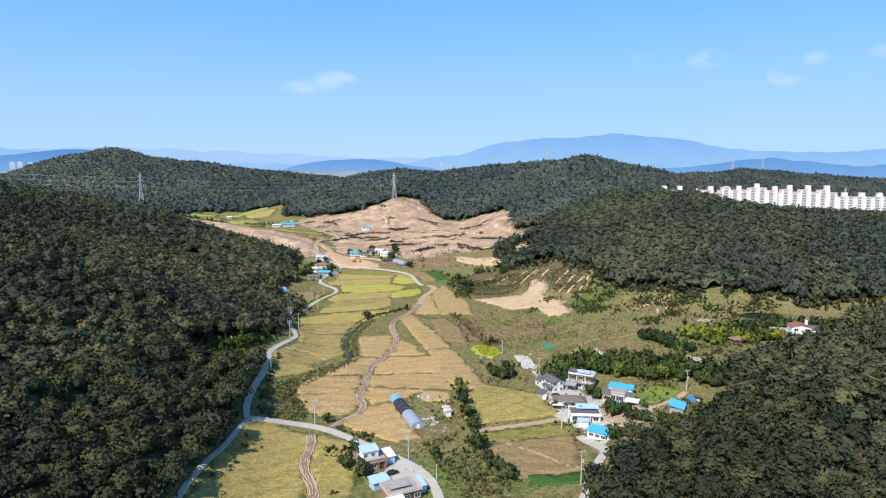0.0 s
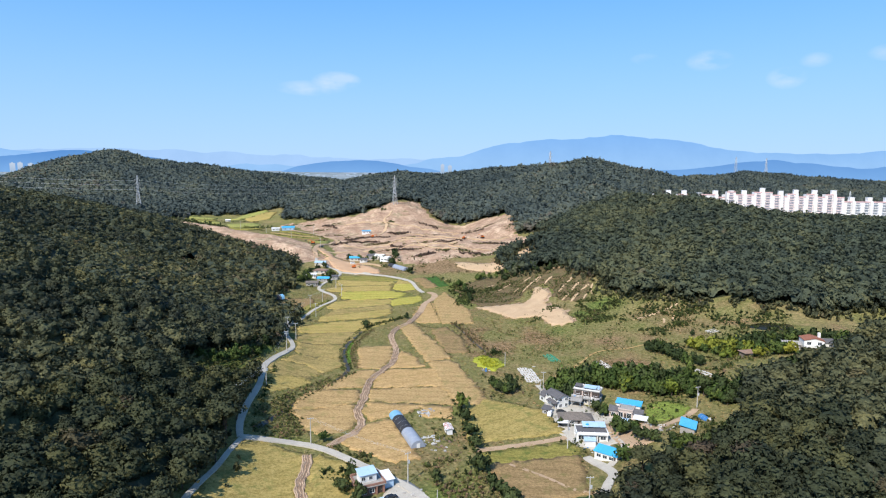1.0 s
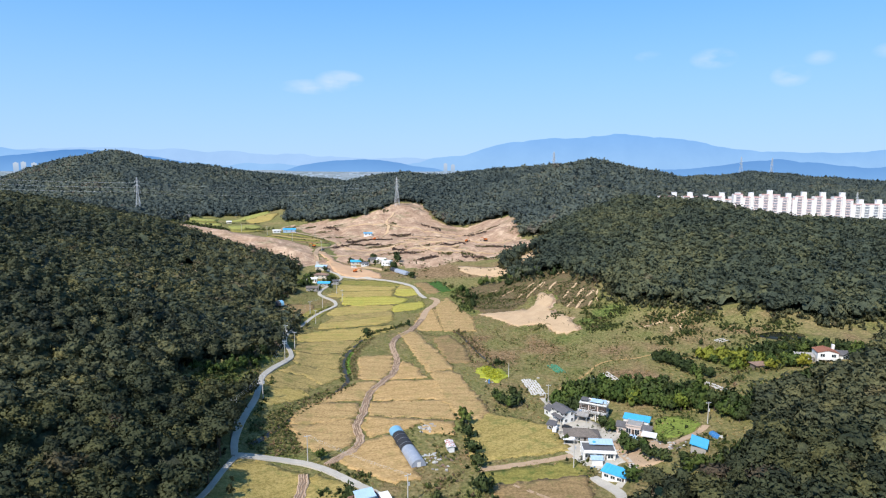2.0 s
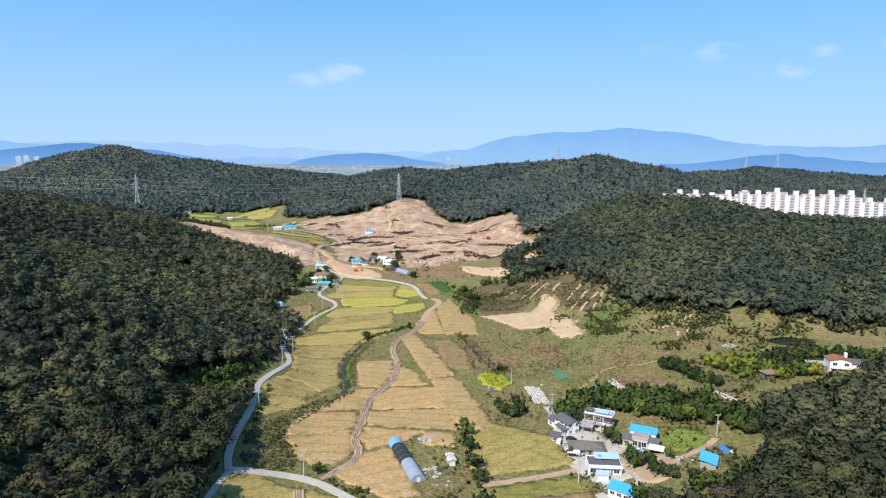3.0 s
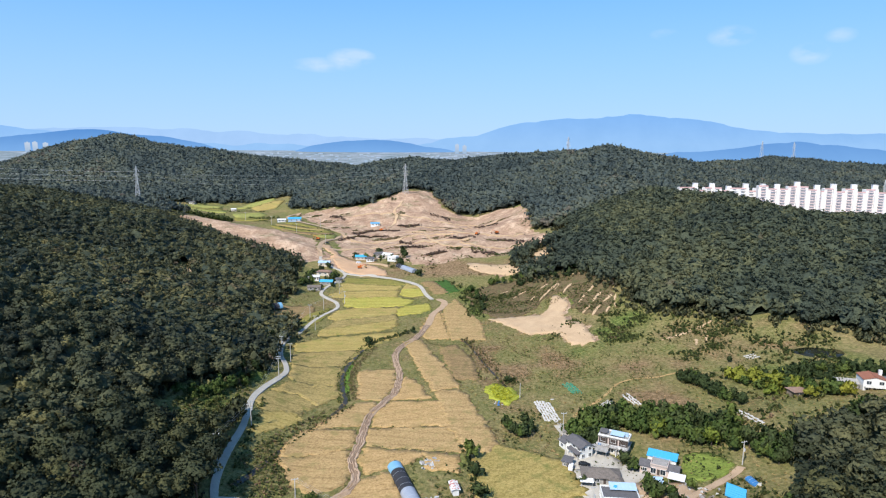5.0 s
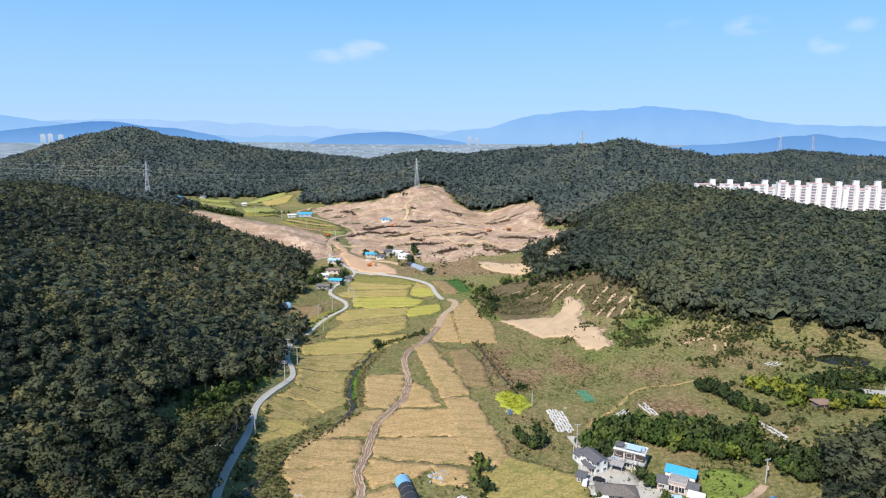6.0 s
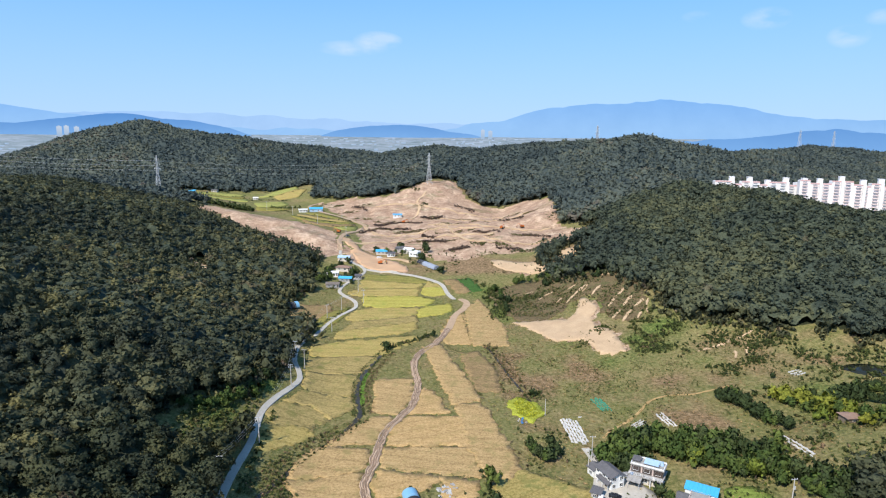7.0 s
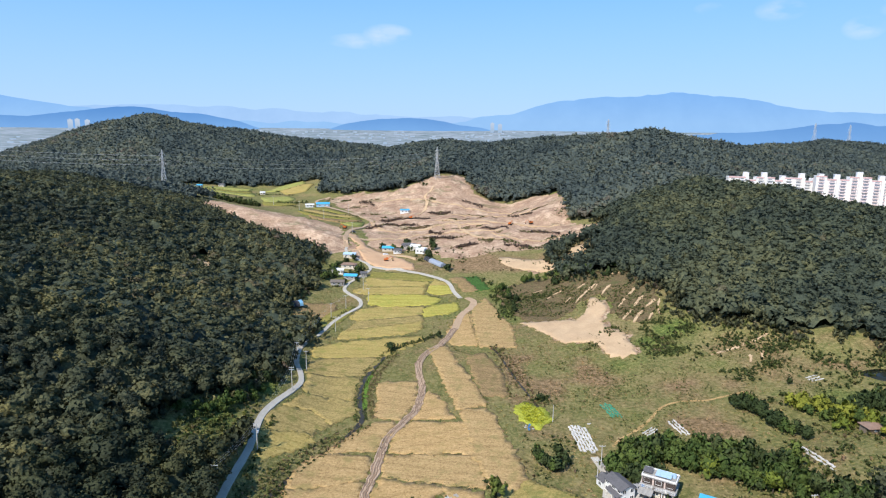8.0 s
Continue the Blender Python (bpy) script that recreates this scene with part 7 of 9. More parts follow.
def shed_roof(L, W, h_front, h_back, over=0.4, thick=0.14, cx=0, cy=0):
    """A single slope with standing ribs."""
    bm = bmesh.new()
    s = (h_back - h_front) / W
    y0, y1 = -W / 2 - over, W / 2 + over
    z = lambda y: h_front + s * (y + W / 2)  # noqa: E731
    x0, x1 = cx - L / 2 - over, cx + L / 2 + over
    n = max(3, int(L / 1.2))
    top = [(x0, 0.0)]
    for i in range(1, n):
        x = x0 + (x1 - x0) * i / n
        top += [(x - 0.06, 0.0), (x, 0.09), (x + 0.06, 0.0)]
    top.append((x1, 0.0))
    lo = [[bm.verts.new((x, cy + y, z(y))) for x in (x0, x1)] for y in (y0, y1)]
    up = [[bm.verts.new((x, cy + y, z(y) + thick + e)) for x, e in top] for y in (y0, y1)]
    for i in range(len(top) - 1):
        bm.faces.new((up[0][i], up[0][i + 1], up[1][i + 1], up[1][i]))
    bm.faces.new((lo[0][1], lo[0][0], lo[1][0], lo[1][1]))
    bm.faces.new([lo[0][0], lo[0][1]] + up[0][::-1])
    bm.faces.new([lo[1][1], lo[1][0]] + up[1])
    bm.faces.new((lo[1][0], lo[0][0], up[0][0], up[1][0]))
    bm.faces.new((lo[0][1], lo[1][1], up[1][-1], up[0][-1]))
    return bm


def parapet(L, W, h, wall=0.25, up=0.7, cx=0, cy=0):
    bm = bmesh.new()
    add_box(bm, cx - L / 2 - 0.06, cx + L / 2 + 0.06, cy - W / 2 - 0.06, cy - W / 2 + wall, h + 0.003, h + up)
    add_box(bm, cx - L / 2 - 0.06, cx + L / 2 + 0.06, cy + W / 2 - wall, cy + W / 2 + 0.06, h + 0.003, h + up)
    add_box(bm, cx - L / 2 - 0.06, cx - L / 2 + wall, cy - W / 2 + wall, cy + W / 2 - wall, h + 0.003, h + up)
    add_box(bm, cx + L / 2 - wall, cx + L / 2 + 0.06, cy - W / 2 + wall, cy + W / 2 - wall, h + 0.003, h + up)
    return bm


def row(root, side, zs, us, w, h, L, W, cx=0.0, cy=0.0):
    for z in zs:
        for u in us:
            window(root, side, u, z, w, h, L, W, cx, cy)


# ---- white two-storey house with a grey gable roof ----
def white_house():
    r = root_at("farmhouse", 55.4, 293.5, -66, "white two-storey farmhouse with a dark grey gable roof", "house", "farmhouses")
    L, W, h = 9.2, 5.8, 5.0
    part("wall", gable_body(L, W, h, 1.25), white_wall, r)
    part("roof", gable_roof(L, W, h, 1.25, 0.6), grey_tile, r, "dark grey tiled gable roof")
    part("porch_roof", shed_roof(6.5, 1.8, 2.7, 3.3, 0.2, 0.15, 1.5, -W / 2 - 0.9), grey_tile, r, "grey lean-to porch roof")
    for x in (-1.6, 1.5, 4.6):
        part("post", add_tube(bmesh.new(), (x, -W / 2 - 1.6, -0.6), (x, -W / 2 - 1.6, 2.75), 0.1, 0.1), frame_white, r)
    part("wing_wall", gable_body(4.2, 5.0, 2.9, 1.2, -L / 2 - 2.1, -1.2), white_wall, r)
    part("wing_roof", gable_roof(4.2, 5.0, 2.9, 1.2, 0.4, 0.18, -L / 2 - 2.3, -1.2), grey_tile, r, "dark grey gable roof of the wing")
    row(r, "front", (1.5, 4.2), (-3.4, 0.2, 3.4), 1.5, 1.3, L, W)
    row(r, "right", (1.5, 4.2), (-1.6, 1.6), 1.3, 1.3, L, W)
    window(r, "front", -L / 2 - 2.1, 1.5, 1.4, 1.2, 4.2, 5.0, 0, -1.2)
    door(r, "front", 1.8, 1.1, 2.1, L, W)


# ---- house on three levels with open terraces ----
def terrace_house():
    r = root_at("farmhouse", 69.6, 294.5, -28, "three-level cream farmhouse with open terraces", "house", "farmhouses", 0.0)
    L, W = 11.8, 7.2
    part("wall", box_bm(-L / 2, L / 2, -W / 2, W / 2, -1.5, 3.1), cream_wall, r)
    part("terrace_slab", box_bm(-L / 2 - 0.4, L / 2 + 0.4, -W / 2 - 1.6, W / 2 + 0.3, 3.1, 3.35), concrete, r, "concrete terrace slab")
    part("upper_wall", box_bm(-L / 2, L / 2 - 0.3, -W / 2 + 1.4, W / 2, 3.35, 6.1), pink_wall, r, "pinkish rendered upper storey wall")
    part("roof", box_bm(-L / 2 - 0.3, L / 2 + 0.3, -W / 2 + 0.9, W / 2 + 0.3, 6.1, 6.32), concrete, r, "flat concrete roof")
    part("parapet", parapet(L, W - 1.2, 6.32, 0.2, 0.5, 0, 0.7), white_wall, r)
    part("roof_sheet", shed_roof(5.0, 3.6, 7.0, 7.3, 0.2, 0.1, 1.2, 0.6), pale_blue, r, "pale blue roof sheet")
    part("roof_panel", shed_roof(3.0, 3.0, 6.9, 7.4, 0.1, 0.1, -4.4, 0.8), grey_tile, r, "dark rooftop panel")
    for x in (-5.6, -1.9, 1.9, 5.6):
        part("post", box_bm(x - 0.15, x + 0.15, -W / 2 - 1.4, -W / 2 - 1.1, -0.8, 3.1), white_wall, r)
    rail = bmesh.new()
    for z in (3.7, 4.1, 4.4):
        add_tube(rail, (-L / 2 - 0.2, -W / 2 - 1.45, z), (L / 2 + 0.2, -W / 2 - 1.45, z), 0.04, 0.04, 6)
    for i in range(9):
        add_tube(rail, (-L / 2 - 0.2 + i * (L + 0.4) / 8, -W / 2 - 1.45, 3.35), (-L / 2 - 0.2 + i * (L + 0.4) / 8, -W / 2 - 1.45, 4.42), 0.04, 0.04, 6)
    part("railing", rail, frame_white, r)
    row(r, "front", (1.6,), (-4.2, -0.4, 3.8), 2.0, 1.5, L, W)
    row(r, "front", (4.8,), (-4.0, 0.0, 4.0), 2.0, 1.4, L, W - 1.4, 0, 0.7)
    window(r, "right", 0, 1.6, 1.5, 1.2, L, W)
    door(r, "front", 1.7, 1.0, 2.1, L, W)
    # dark panels stand in for the shade of open loggias; a roof tank, a sheet-roofed porch and laundry clutter on the
    # terrace
    for x in (-3.9, 0.1, 4.1):
        part("loggia_shade", box_bm(x - 1.7, x + 1.7, -W / 2 + 1.26, -W / 2 + 1.39, 3.4, 5.75), door_dark, r, "dark panel for the shade inside the open storey")
    part("roof_tank", add_tube(bmesh.new(), (4.6, 1.6, 6.32), (4.6, 1.6, 7.7), 0.7, 0.62, 12), pale_blue, r, "pale blue water tank")
    part("porch_roof", shed_roof(4.6, 3.0, 2.5, 2.9, 0.2, 0.1, -3.4, -W / 2 - 3.2), concrete, r, "grey sheet porch roof")
    for x in (-5.4, -1.4):
        part("post", add_tube(bmesh.new(), (x, -W / 2 - 4.5, -1.0), (x, -W / 2 - 4.5, 2.5), 0.07, 0.07), galvanised, r)
    for k, (x, y) in enumerate(((-4.8, -4.6), (-1.0, -4.4), (3.2, -4.7))):
        part("terrace_box", box_bm(x - 0.5, x + 0.5, y - 0.35, y + 0.35, 3.353, 3.9 + 0.2 * k), (tarp_blue, wood_post, tarp_white)[k], r)


# ---- old house with a hipped tile roof ----
def tiled_house():
    r = root_at("farmhouse", 59, 274, -8, "old single-storey farmhouse with a weathered grey hipped roof", "house", "farmhouses")
    L, W, h = 13.0, 6.5, 2.6
    part("wall", box_bm(-L / 2, L / 2, -W / 2, W / 2, -1.2, h), grey_wall, r)
    part("roof", hip_roof(L, W, h, 2.0, 0.9), old_tile, r, "weathered grey hipped roof")
    part("wing_wall", box_bm(L / 2 - 3.4, L / 2 + 0.6, -W / 2 - 3.4, -W / 2 - 0.01, -1.2, 2.3), grey_wall, r)
    part("wing_roof", hip_roof(4.4, 4.0, 2.35, 1.3, 0.6, L / 2 - 1.4, -W / 2 - 1.6), old_tile, r)
    row(r, "front", (1.4,), (-4.6, -1.6), 1.6, 1.2, L, W)
    window(r, "left", 0, 1.4, 1.4, 1.1, L, W)
    door(r, "front", 1.2, 1.0, 2.0, L, W)
    part("annex", shed_roof(4.5, 3.0, 2.2, 2.5, 0.2, 0.12, -L / 2 + 1.0, -W / 2 - 1.8), white_metal, r, "white sheet canopy")
    for x in (-L / 2 - 0.9, -L / 2 + 2.9):
        part("post", add_tube(bmesh.new(), (x, -W / 2 - 3.0, -1), (x, -W / 2 - 3.0, 2.2), 0.06, 0.06), galvanised, r)


# ---- white house with a flat roof ----
def flat_house():
    r = root_at("farmhouse", 62, 259.5, -6, "white flat-roofed farmhouse with a grey roof deck", "house", "farmhouses")
    L, W, h = 12.6, 8.0, 3.3
    part("wall", box_bm(-L / 2, L / 2, -W / 2, W / 2, -1.2, h), white_wall, r)
    part("roof", box_bm(-L / 2 + 0.2, L / 2 - 0.2, -W / 2 + 0.2, W / 2 - 0.2, h - 0.1, h + 0.12), grey_tile, r, "dark worn roof deck")
    part("parapet", parapet(L, W, h, 0.25, 0.55), white_wall, r)
    part("eave", box_bm(-L / 2 + 0.5, L / 2 + 0.2, -W / 2 - 1.1, -W / 2 - 0.07, h - 0.15, h + 0.1), white_wall, r)
    part("back_roof", shed_roof(9.0, 3.6, 4.1, 4.7, 0.2, 0.12, 1.5, W / 2 - 1.2), pale_blue, r, "pale blue lean-to roof")
    part("water_tank", add_tube(bmesh.new(), (-1.2, 2.2, h + 0.12), (-1.2, 2.2, h + 1.5), 0.65, 0.6, 14), blue_metal, r, "blue rooftop water tank")
    for x in (-5.7, -1.9, 1.9, 5.7):
        part("post", box_bm(x - 0.15, x + 0.15, -W / 2 - 1.0, -W / 2 - 0.7, -0.8, h - 0.15), white_wall, r)
    row(r, "front", (1.6,), (-4.4, 0.2, 4.2), 2.0, 1.4, L, W)
    row(r, "left", (1.6,), (-2.0, 2.0), 1.4, 1.2, L, W)
    door(r, "front", 2.2, 1.0, 2.1, L, W)
    part("lean_to", box_bm(-3.5, 0.6, -W / 2 - 4.2, -W / 2 - 1.4, -1.0, 2.1), white_wall, r)
    part("lean_to_roof", shed_roof(4.3, 3.0, 2.1, 2.4, 0.2, 0.12, -1.4, -W / 2 - 2.8), pale_blue, r, "pale blue sheet roof")


# ---- house with a bright blue roof ----
def blue_house():
    r = root_at("farmhouse", 82.4, 277.6, -28, "pink-walled farmhouse with a bright blue sheet roof", "house", "farmhouses")
    L, W, h = 13.2, 6.4, 3.0
    part("wall", box_bm(-L / 2 + 3.6, L / 2 - 3.6, -W / 2, W / 2, -1.2, h + 0.6), pink_wall, r)
    part("deck", box_bm(-L / 2 + 3.4, L / 2 - 3.4, -W / 2 - 0.2, W / 2, h + 0.6, h + 0.85), concrete, r, "flat concrete roof deck")
    part("parapet", parapet(L - 7.0, W, h + 0.85, 0.2, 0.35), pink_wall, r)
    part("upper_wall", box_bm(-5.2, 5.2, W / 2 + 0.01, W / 2 + 4.0, -1.2, h + 1.0), white_wall, r)
    part("blue_roof", shed_roof(10.4, 4.2, h + 1.05, h + 1.7, 0.4, 0.16, 0, W / 2 + 2.1), blue_metal, r, "bright blue ribbed sheet roof")
    for cx in (-L / 2 + 1.6, L / 2 - 1.6):
        part("wing_wall", gable_body(4.0, 5.6, 2.7, 1.2, cx, -0.4), pink_wall, r)
        part("wing_roof", gable_roof(4.0, 5.6, 2.7, 1.2, 0.4, 0.16, cx, -0.4), grey_tile, r, "grey gable roof")
        window(r, "front", cx, 1.4, 1.5, 1.2, 4.0, 5.6, 0, -0.4)
    row(r, "front", (1.6,), (-1.9, 1.6), 1.8, 2.0, L, W)
    door(r, "front", 0.0, 1.0, 2.1, L, W)
    part("carport_roof", shed_roof(5.5, 4.2, 2.4, 2.7, 0.2, 0.12, L / 2 + 0.2, -W / 2 - 2.6), white_metal, r, "white sheet carport roof")
    for x in (L / 2 - 2.3, L / 2 + 2.7):
        for y in (-W / 2 - 4.5, -W / 2 - 0.8):
            part("post", add_tube(bmesh.new(), (x, y, -1.2), (x, y, 2.4), 0.06, 0.06), galvanised, r)


def small_house(name, x, y, yaw, L, W, h, rise, wall, roof, label, category="house", kind="gable", group="", windows=2, dz=0.0):
    r = root_at(name, x, y, yaw, label, category, group, dz)
    if kind == "gable":
        part("wall", gable_body(L, W, h, rise, 0, 0, -2.0), wall, r)
        part("roof", gable_roof(L, W, h, rise, 0.5), roof, r)
    elif kind == "hip":
        part("wall", box_bm(-L / 2, L / 2, -W / 2, W / 2, -2.0, h), wall, r)
        part("roof", hip_roof(L, W, h, rise, 0.7), roof, r)
    elif kind == "slope":
        part("wall", box_bm(-L / 2, L / 2, -W / 2, W / 2, -2.0, h - 0.05), wall, r)
        part("roof", shed_roof(L, W, h, h + rise, 0.5), roof, r)
        part("back_wall", box_bm(-L / 2, L / 2, W / 2 - 0.2, W / 2 - 0.01, h - 0.05, h + rise * 0.94), wall, r)
    else:
        part("wall", box_bm(-L / 2, L / 2, -W / 2, W / 2, -2.0, h), wall, r)
        part("roof", box_bm(-L / 2 - 0.3, L / 2 + 0.3, -W / 2 - 0.3, W / 2 + 0.3, h + 0.003, h + 0.25), roof, r)
        part("parapet", parapet(L, W, h + 0.25, 0.2, 0.45), wall, r)
    for i in range(windows):
        window(r, "front", (i + 0.7) * L / (windows + 0.6) - L / 2, min(1.5, h * 0.5), min(1.6, L / (windows + 2)), 1.1, L, W)
    door(r, "front", L / 2 - 0.9, 0.9, 2.0, L, W)
    return r


white_house()
terrace_house()
tiled_house()
flat_house()
blue_house()
small_house("barn", 63.2, 239.6, -40, 8.8, 4.4, 2.7, 0.8, white_wall, blue_metal, "long low barn with a bright blue sheet roof", "barn", "slope", "farmhouses", 3)
small_house("shed", 96.4, 247, 62, 8.0, 5.2, 2.6, 0.9, grey_wall, blue_metal, "open shed under a bright blue sloping roof", "shed", "slope", "farmhouses", 1)
small_house("outhouse", 48.8, 284.5, -30, 3.2, 3.4, 2.2, 0.5, grey_wall, grey_tile, "small grey lean-to outhouse", "shed", "slope", "", 1)
small_house("outhouse", 78.5, 268, -10, 2.6, 2.4, 2.3, 0.4, white_wall, pale_blue, "small white outhouse beside the yard", "shed", "slope", "", 1)
small_house("shed", 4.2, 266.2, -80, 5.6, 2.4, 2.4, 0.3, white_metal, rusty_white, "white site cabin with a rust-stained roof", "cabin", "gable", "", 2)


# ---- the upper house with red and grey gables ----
def upper_house():
    r = root_at("farmhouse", 186, 315, -14, "white two-storey house with red and grey roofs among trees", "house", "farmhouses", -0.8)
    L, W, h = 9.0, 8.0, 5.8
    bm = gable_body(W, L, h, 1.1)
    part("wall", bm, white_wall, r).matrix_local = pose(0, 0, 0, 0, 0, 90)
    part("red_roof", gable_roof(W, L, h, 1.1, 0.3), red_tile, r, "red tiled front gable").matrix_local = pose(0, 0, 0, 0, 0, 90)
    part("side_wall", gable_body(8.0, 7.0, 4.6, 1.2, 8.0, 1.5), white_wall, r)
    part("grey_roof", gable_roof(8.0, 7.0, 4.6, 1.2, 0.5, 0.18, 8.0, 1.5), grey_tile, r, "grey tiled gable roof")
    part("chimney", box_bm(3.4, 4.6, 2.0, 3.2, h, h + 2.6), white_wall, r, "white chimney block")
    part("balcony", box_bm(-4.2, 4.2, -W / 2 - 1.5, -W / 2 - 0.01, 2.75, 3.0), white_wall, r, "white balcony slab")
    part("balcony_front", box_bm(-4.2, 4.2, -W / 2 - 1.5, -W / 2 - 1.35, 3.003, 3.9), white_wall, r)
    row(r, "front", (1.5, 4.5), (-2.4, 2.4), 1.8, 1.4, L, W)
    row(r, "front", (1.6, 3.4), (8.0,), 1.6, 1.1, 8.0, 7.0, 0, 1.5)
    door(r, "front", 0, 1.0, 2.1, L, W)
    part("old_wing", box_bm(-13.2, -5.6, -2.4, 3.6, -2.5, 3.0), grey_wall, r)
    part("old_wing_roof", gable_roof(7.8, 6.2, 3.0, 1.0, 0.4, 0.16, -9.4, 0.6), concrete, r, "weathered pale roof of the old wing")
    row(r, "front", (1.4,), (-11.4, -7.6), 1.5, 1.1, 7.6, 6.0, 0, 0.6)


upper_house()


# ---- the two houses by the lane ----
def brick_house():
    r = root_at("farmhouse", -25.2, 222.6, 24, "brick farmhouse with a roof terrace and a white rooftop room", "house", "farmhouses")
    L, W, h = 9.0, 8.6, 3.0
    part("wall", box_bm(-L / 2, L / 2, -W / 2, W / 2, -1.5, h), brick_wall, r)
    part("roof_terrace", box_bm(-L / 2 - 0.5, L / 2 + 0.5, -W / 2 - 0.7, W / 2 + 0.4, h + 0.003, h + 0.3), concrete, r, "concrete roof terrace")
    part("parapet", parapet(L + 0.8, W + 0.9, h + 0.3, 0.2, 0.8), brick_wall, r, "brick parapet")
    part("roof_room", box_bm(-3.2, 2.6, -1.6, 2.6, h + 0.3, h + 3.0), white_wall, r, "white rooftop room")
    part("blue_roof", shed_roof(6.0, 4.4, h + 3.0, h + 3.6, 0.3, 0.14, -0.3, 0.5), pale_blue, r, "blue sheet roof")
    row(r, "front", (h + 1.7,), (-1.9, 0.8), 1.2, 1.2, 5.8, 4.2, -0.3, 0.5)
    row(r, "front", (1.5,), (-2.8, 0.0), 1.6, 1.4, L, W)
    door(r, "front", 2.8, 1.6, 2.2, L, W)
    for x in (1.6, 4.2):
        part("post", box_bm(x - 0.2, x + 0.2, -W / 2 - 0.6, -W / 2 - 0.2, -1.0, h), brick_wall, r)
    part("side_shed", box_bm(L / 2 + 0.05, L / 2 + 4.0, -2.6, 3.4, -1.5, 2.9), pale_blue, r, "pale blue sheet-metal side shed")
    part("side_roof", shed_roof(4.2, 6.2, 3.0, 3.5, 0.3, 0.12, L / 2 + 2.1, 0.4), white_metal, r, "white sheet roof")


def glass_roof_house():
    r = root_at("farmhouse", -13.4, 201.6, 24, "brick house with a covered glass roof terrace", "house", "farmhouses")
    L, W, h = 11.2, 7.6, 3.2
    part("wall", box_bm(-L / 2, L / 2, -W / 2, W / 2, -1.5, h), brick_wall, r)
    part("roof_terrace", box_bm(-L / 2 - 0.4, L / 2 + 0.4, -W / 2 - 0.6, W / 2 + 0.4, h + 0.003, h + 0.25), concrete, r, "grey concrete roof terrace")
    part("parapet", parapet(L + 0.6, W + 0.8, h + 0.25, 0.2, 0.7), pink_wall, r)
    part("skylight", shed_roof(7.0, 4.0, h + 1.0, h + 1.25, 0.1, 0.08, -0.8, 0.4), concrete, r, "grey rooftop canopy sheets")
    part("white_annex", box_bm(-L / 2 - 1.0, -L / 2 + 4.0, -W / 2 - 5.0, -W / 2 - 0.7, -1.5, 2.9), white_wall, r, "white annex")
    part("annex_roof", shed_roof(5.2, 4.6, 2.95, 3.3, 0.3, 0.12, -L / 2 + 1.5, -W / 2 - 2.9), white_metal, r, "white sheet roof")
    part("side_shed", box_bm(L / 2 + 0.5, L / 2 + 3.0, -1.0, 4.5, -1.5, 2.5), pale_blue, r)
    part("side_roof", shed_roof(2.9, 5.8, 2.55, 3.0, 0.25, 0.12, L / 2 + 1.75, 1.75), pale_blue, r, "pale blue shed roof")
    row(r, "front", (1.5,), (0.6, 4.2), 1.8, 1.4, L, W)
    door(r, "front", 2.4, 1.0, 2.1, L, W)


brick_house()
glass_roof_house()
small_house("shed", -21, 208, 30, 5.8, 3.8, 2.7, 0.5, pale_blue, pale_blue, "pale blue sheet-metal garage beside the house", "garage", "slope", "", 0)

small_house("hut", 158, 321, 10, 7, 5, 2.4, 1.2, wood_post, brown_roof, "small wooden hut with a dark hipped roof", "hut", "hip", "", 1)
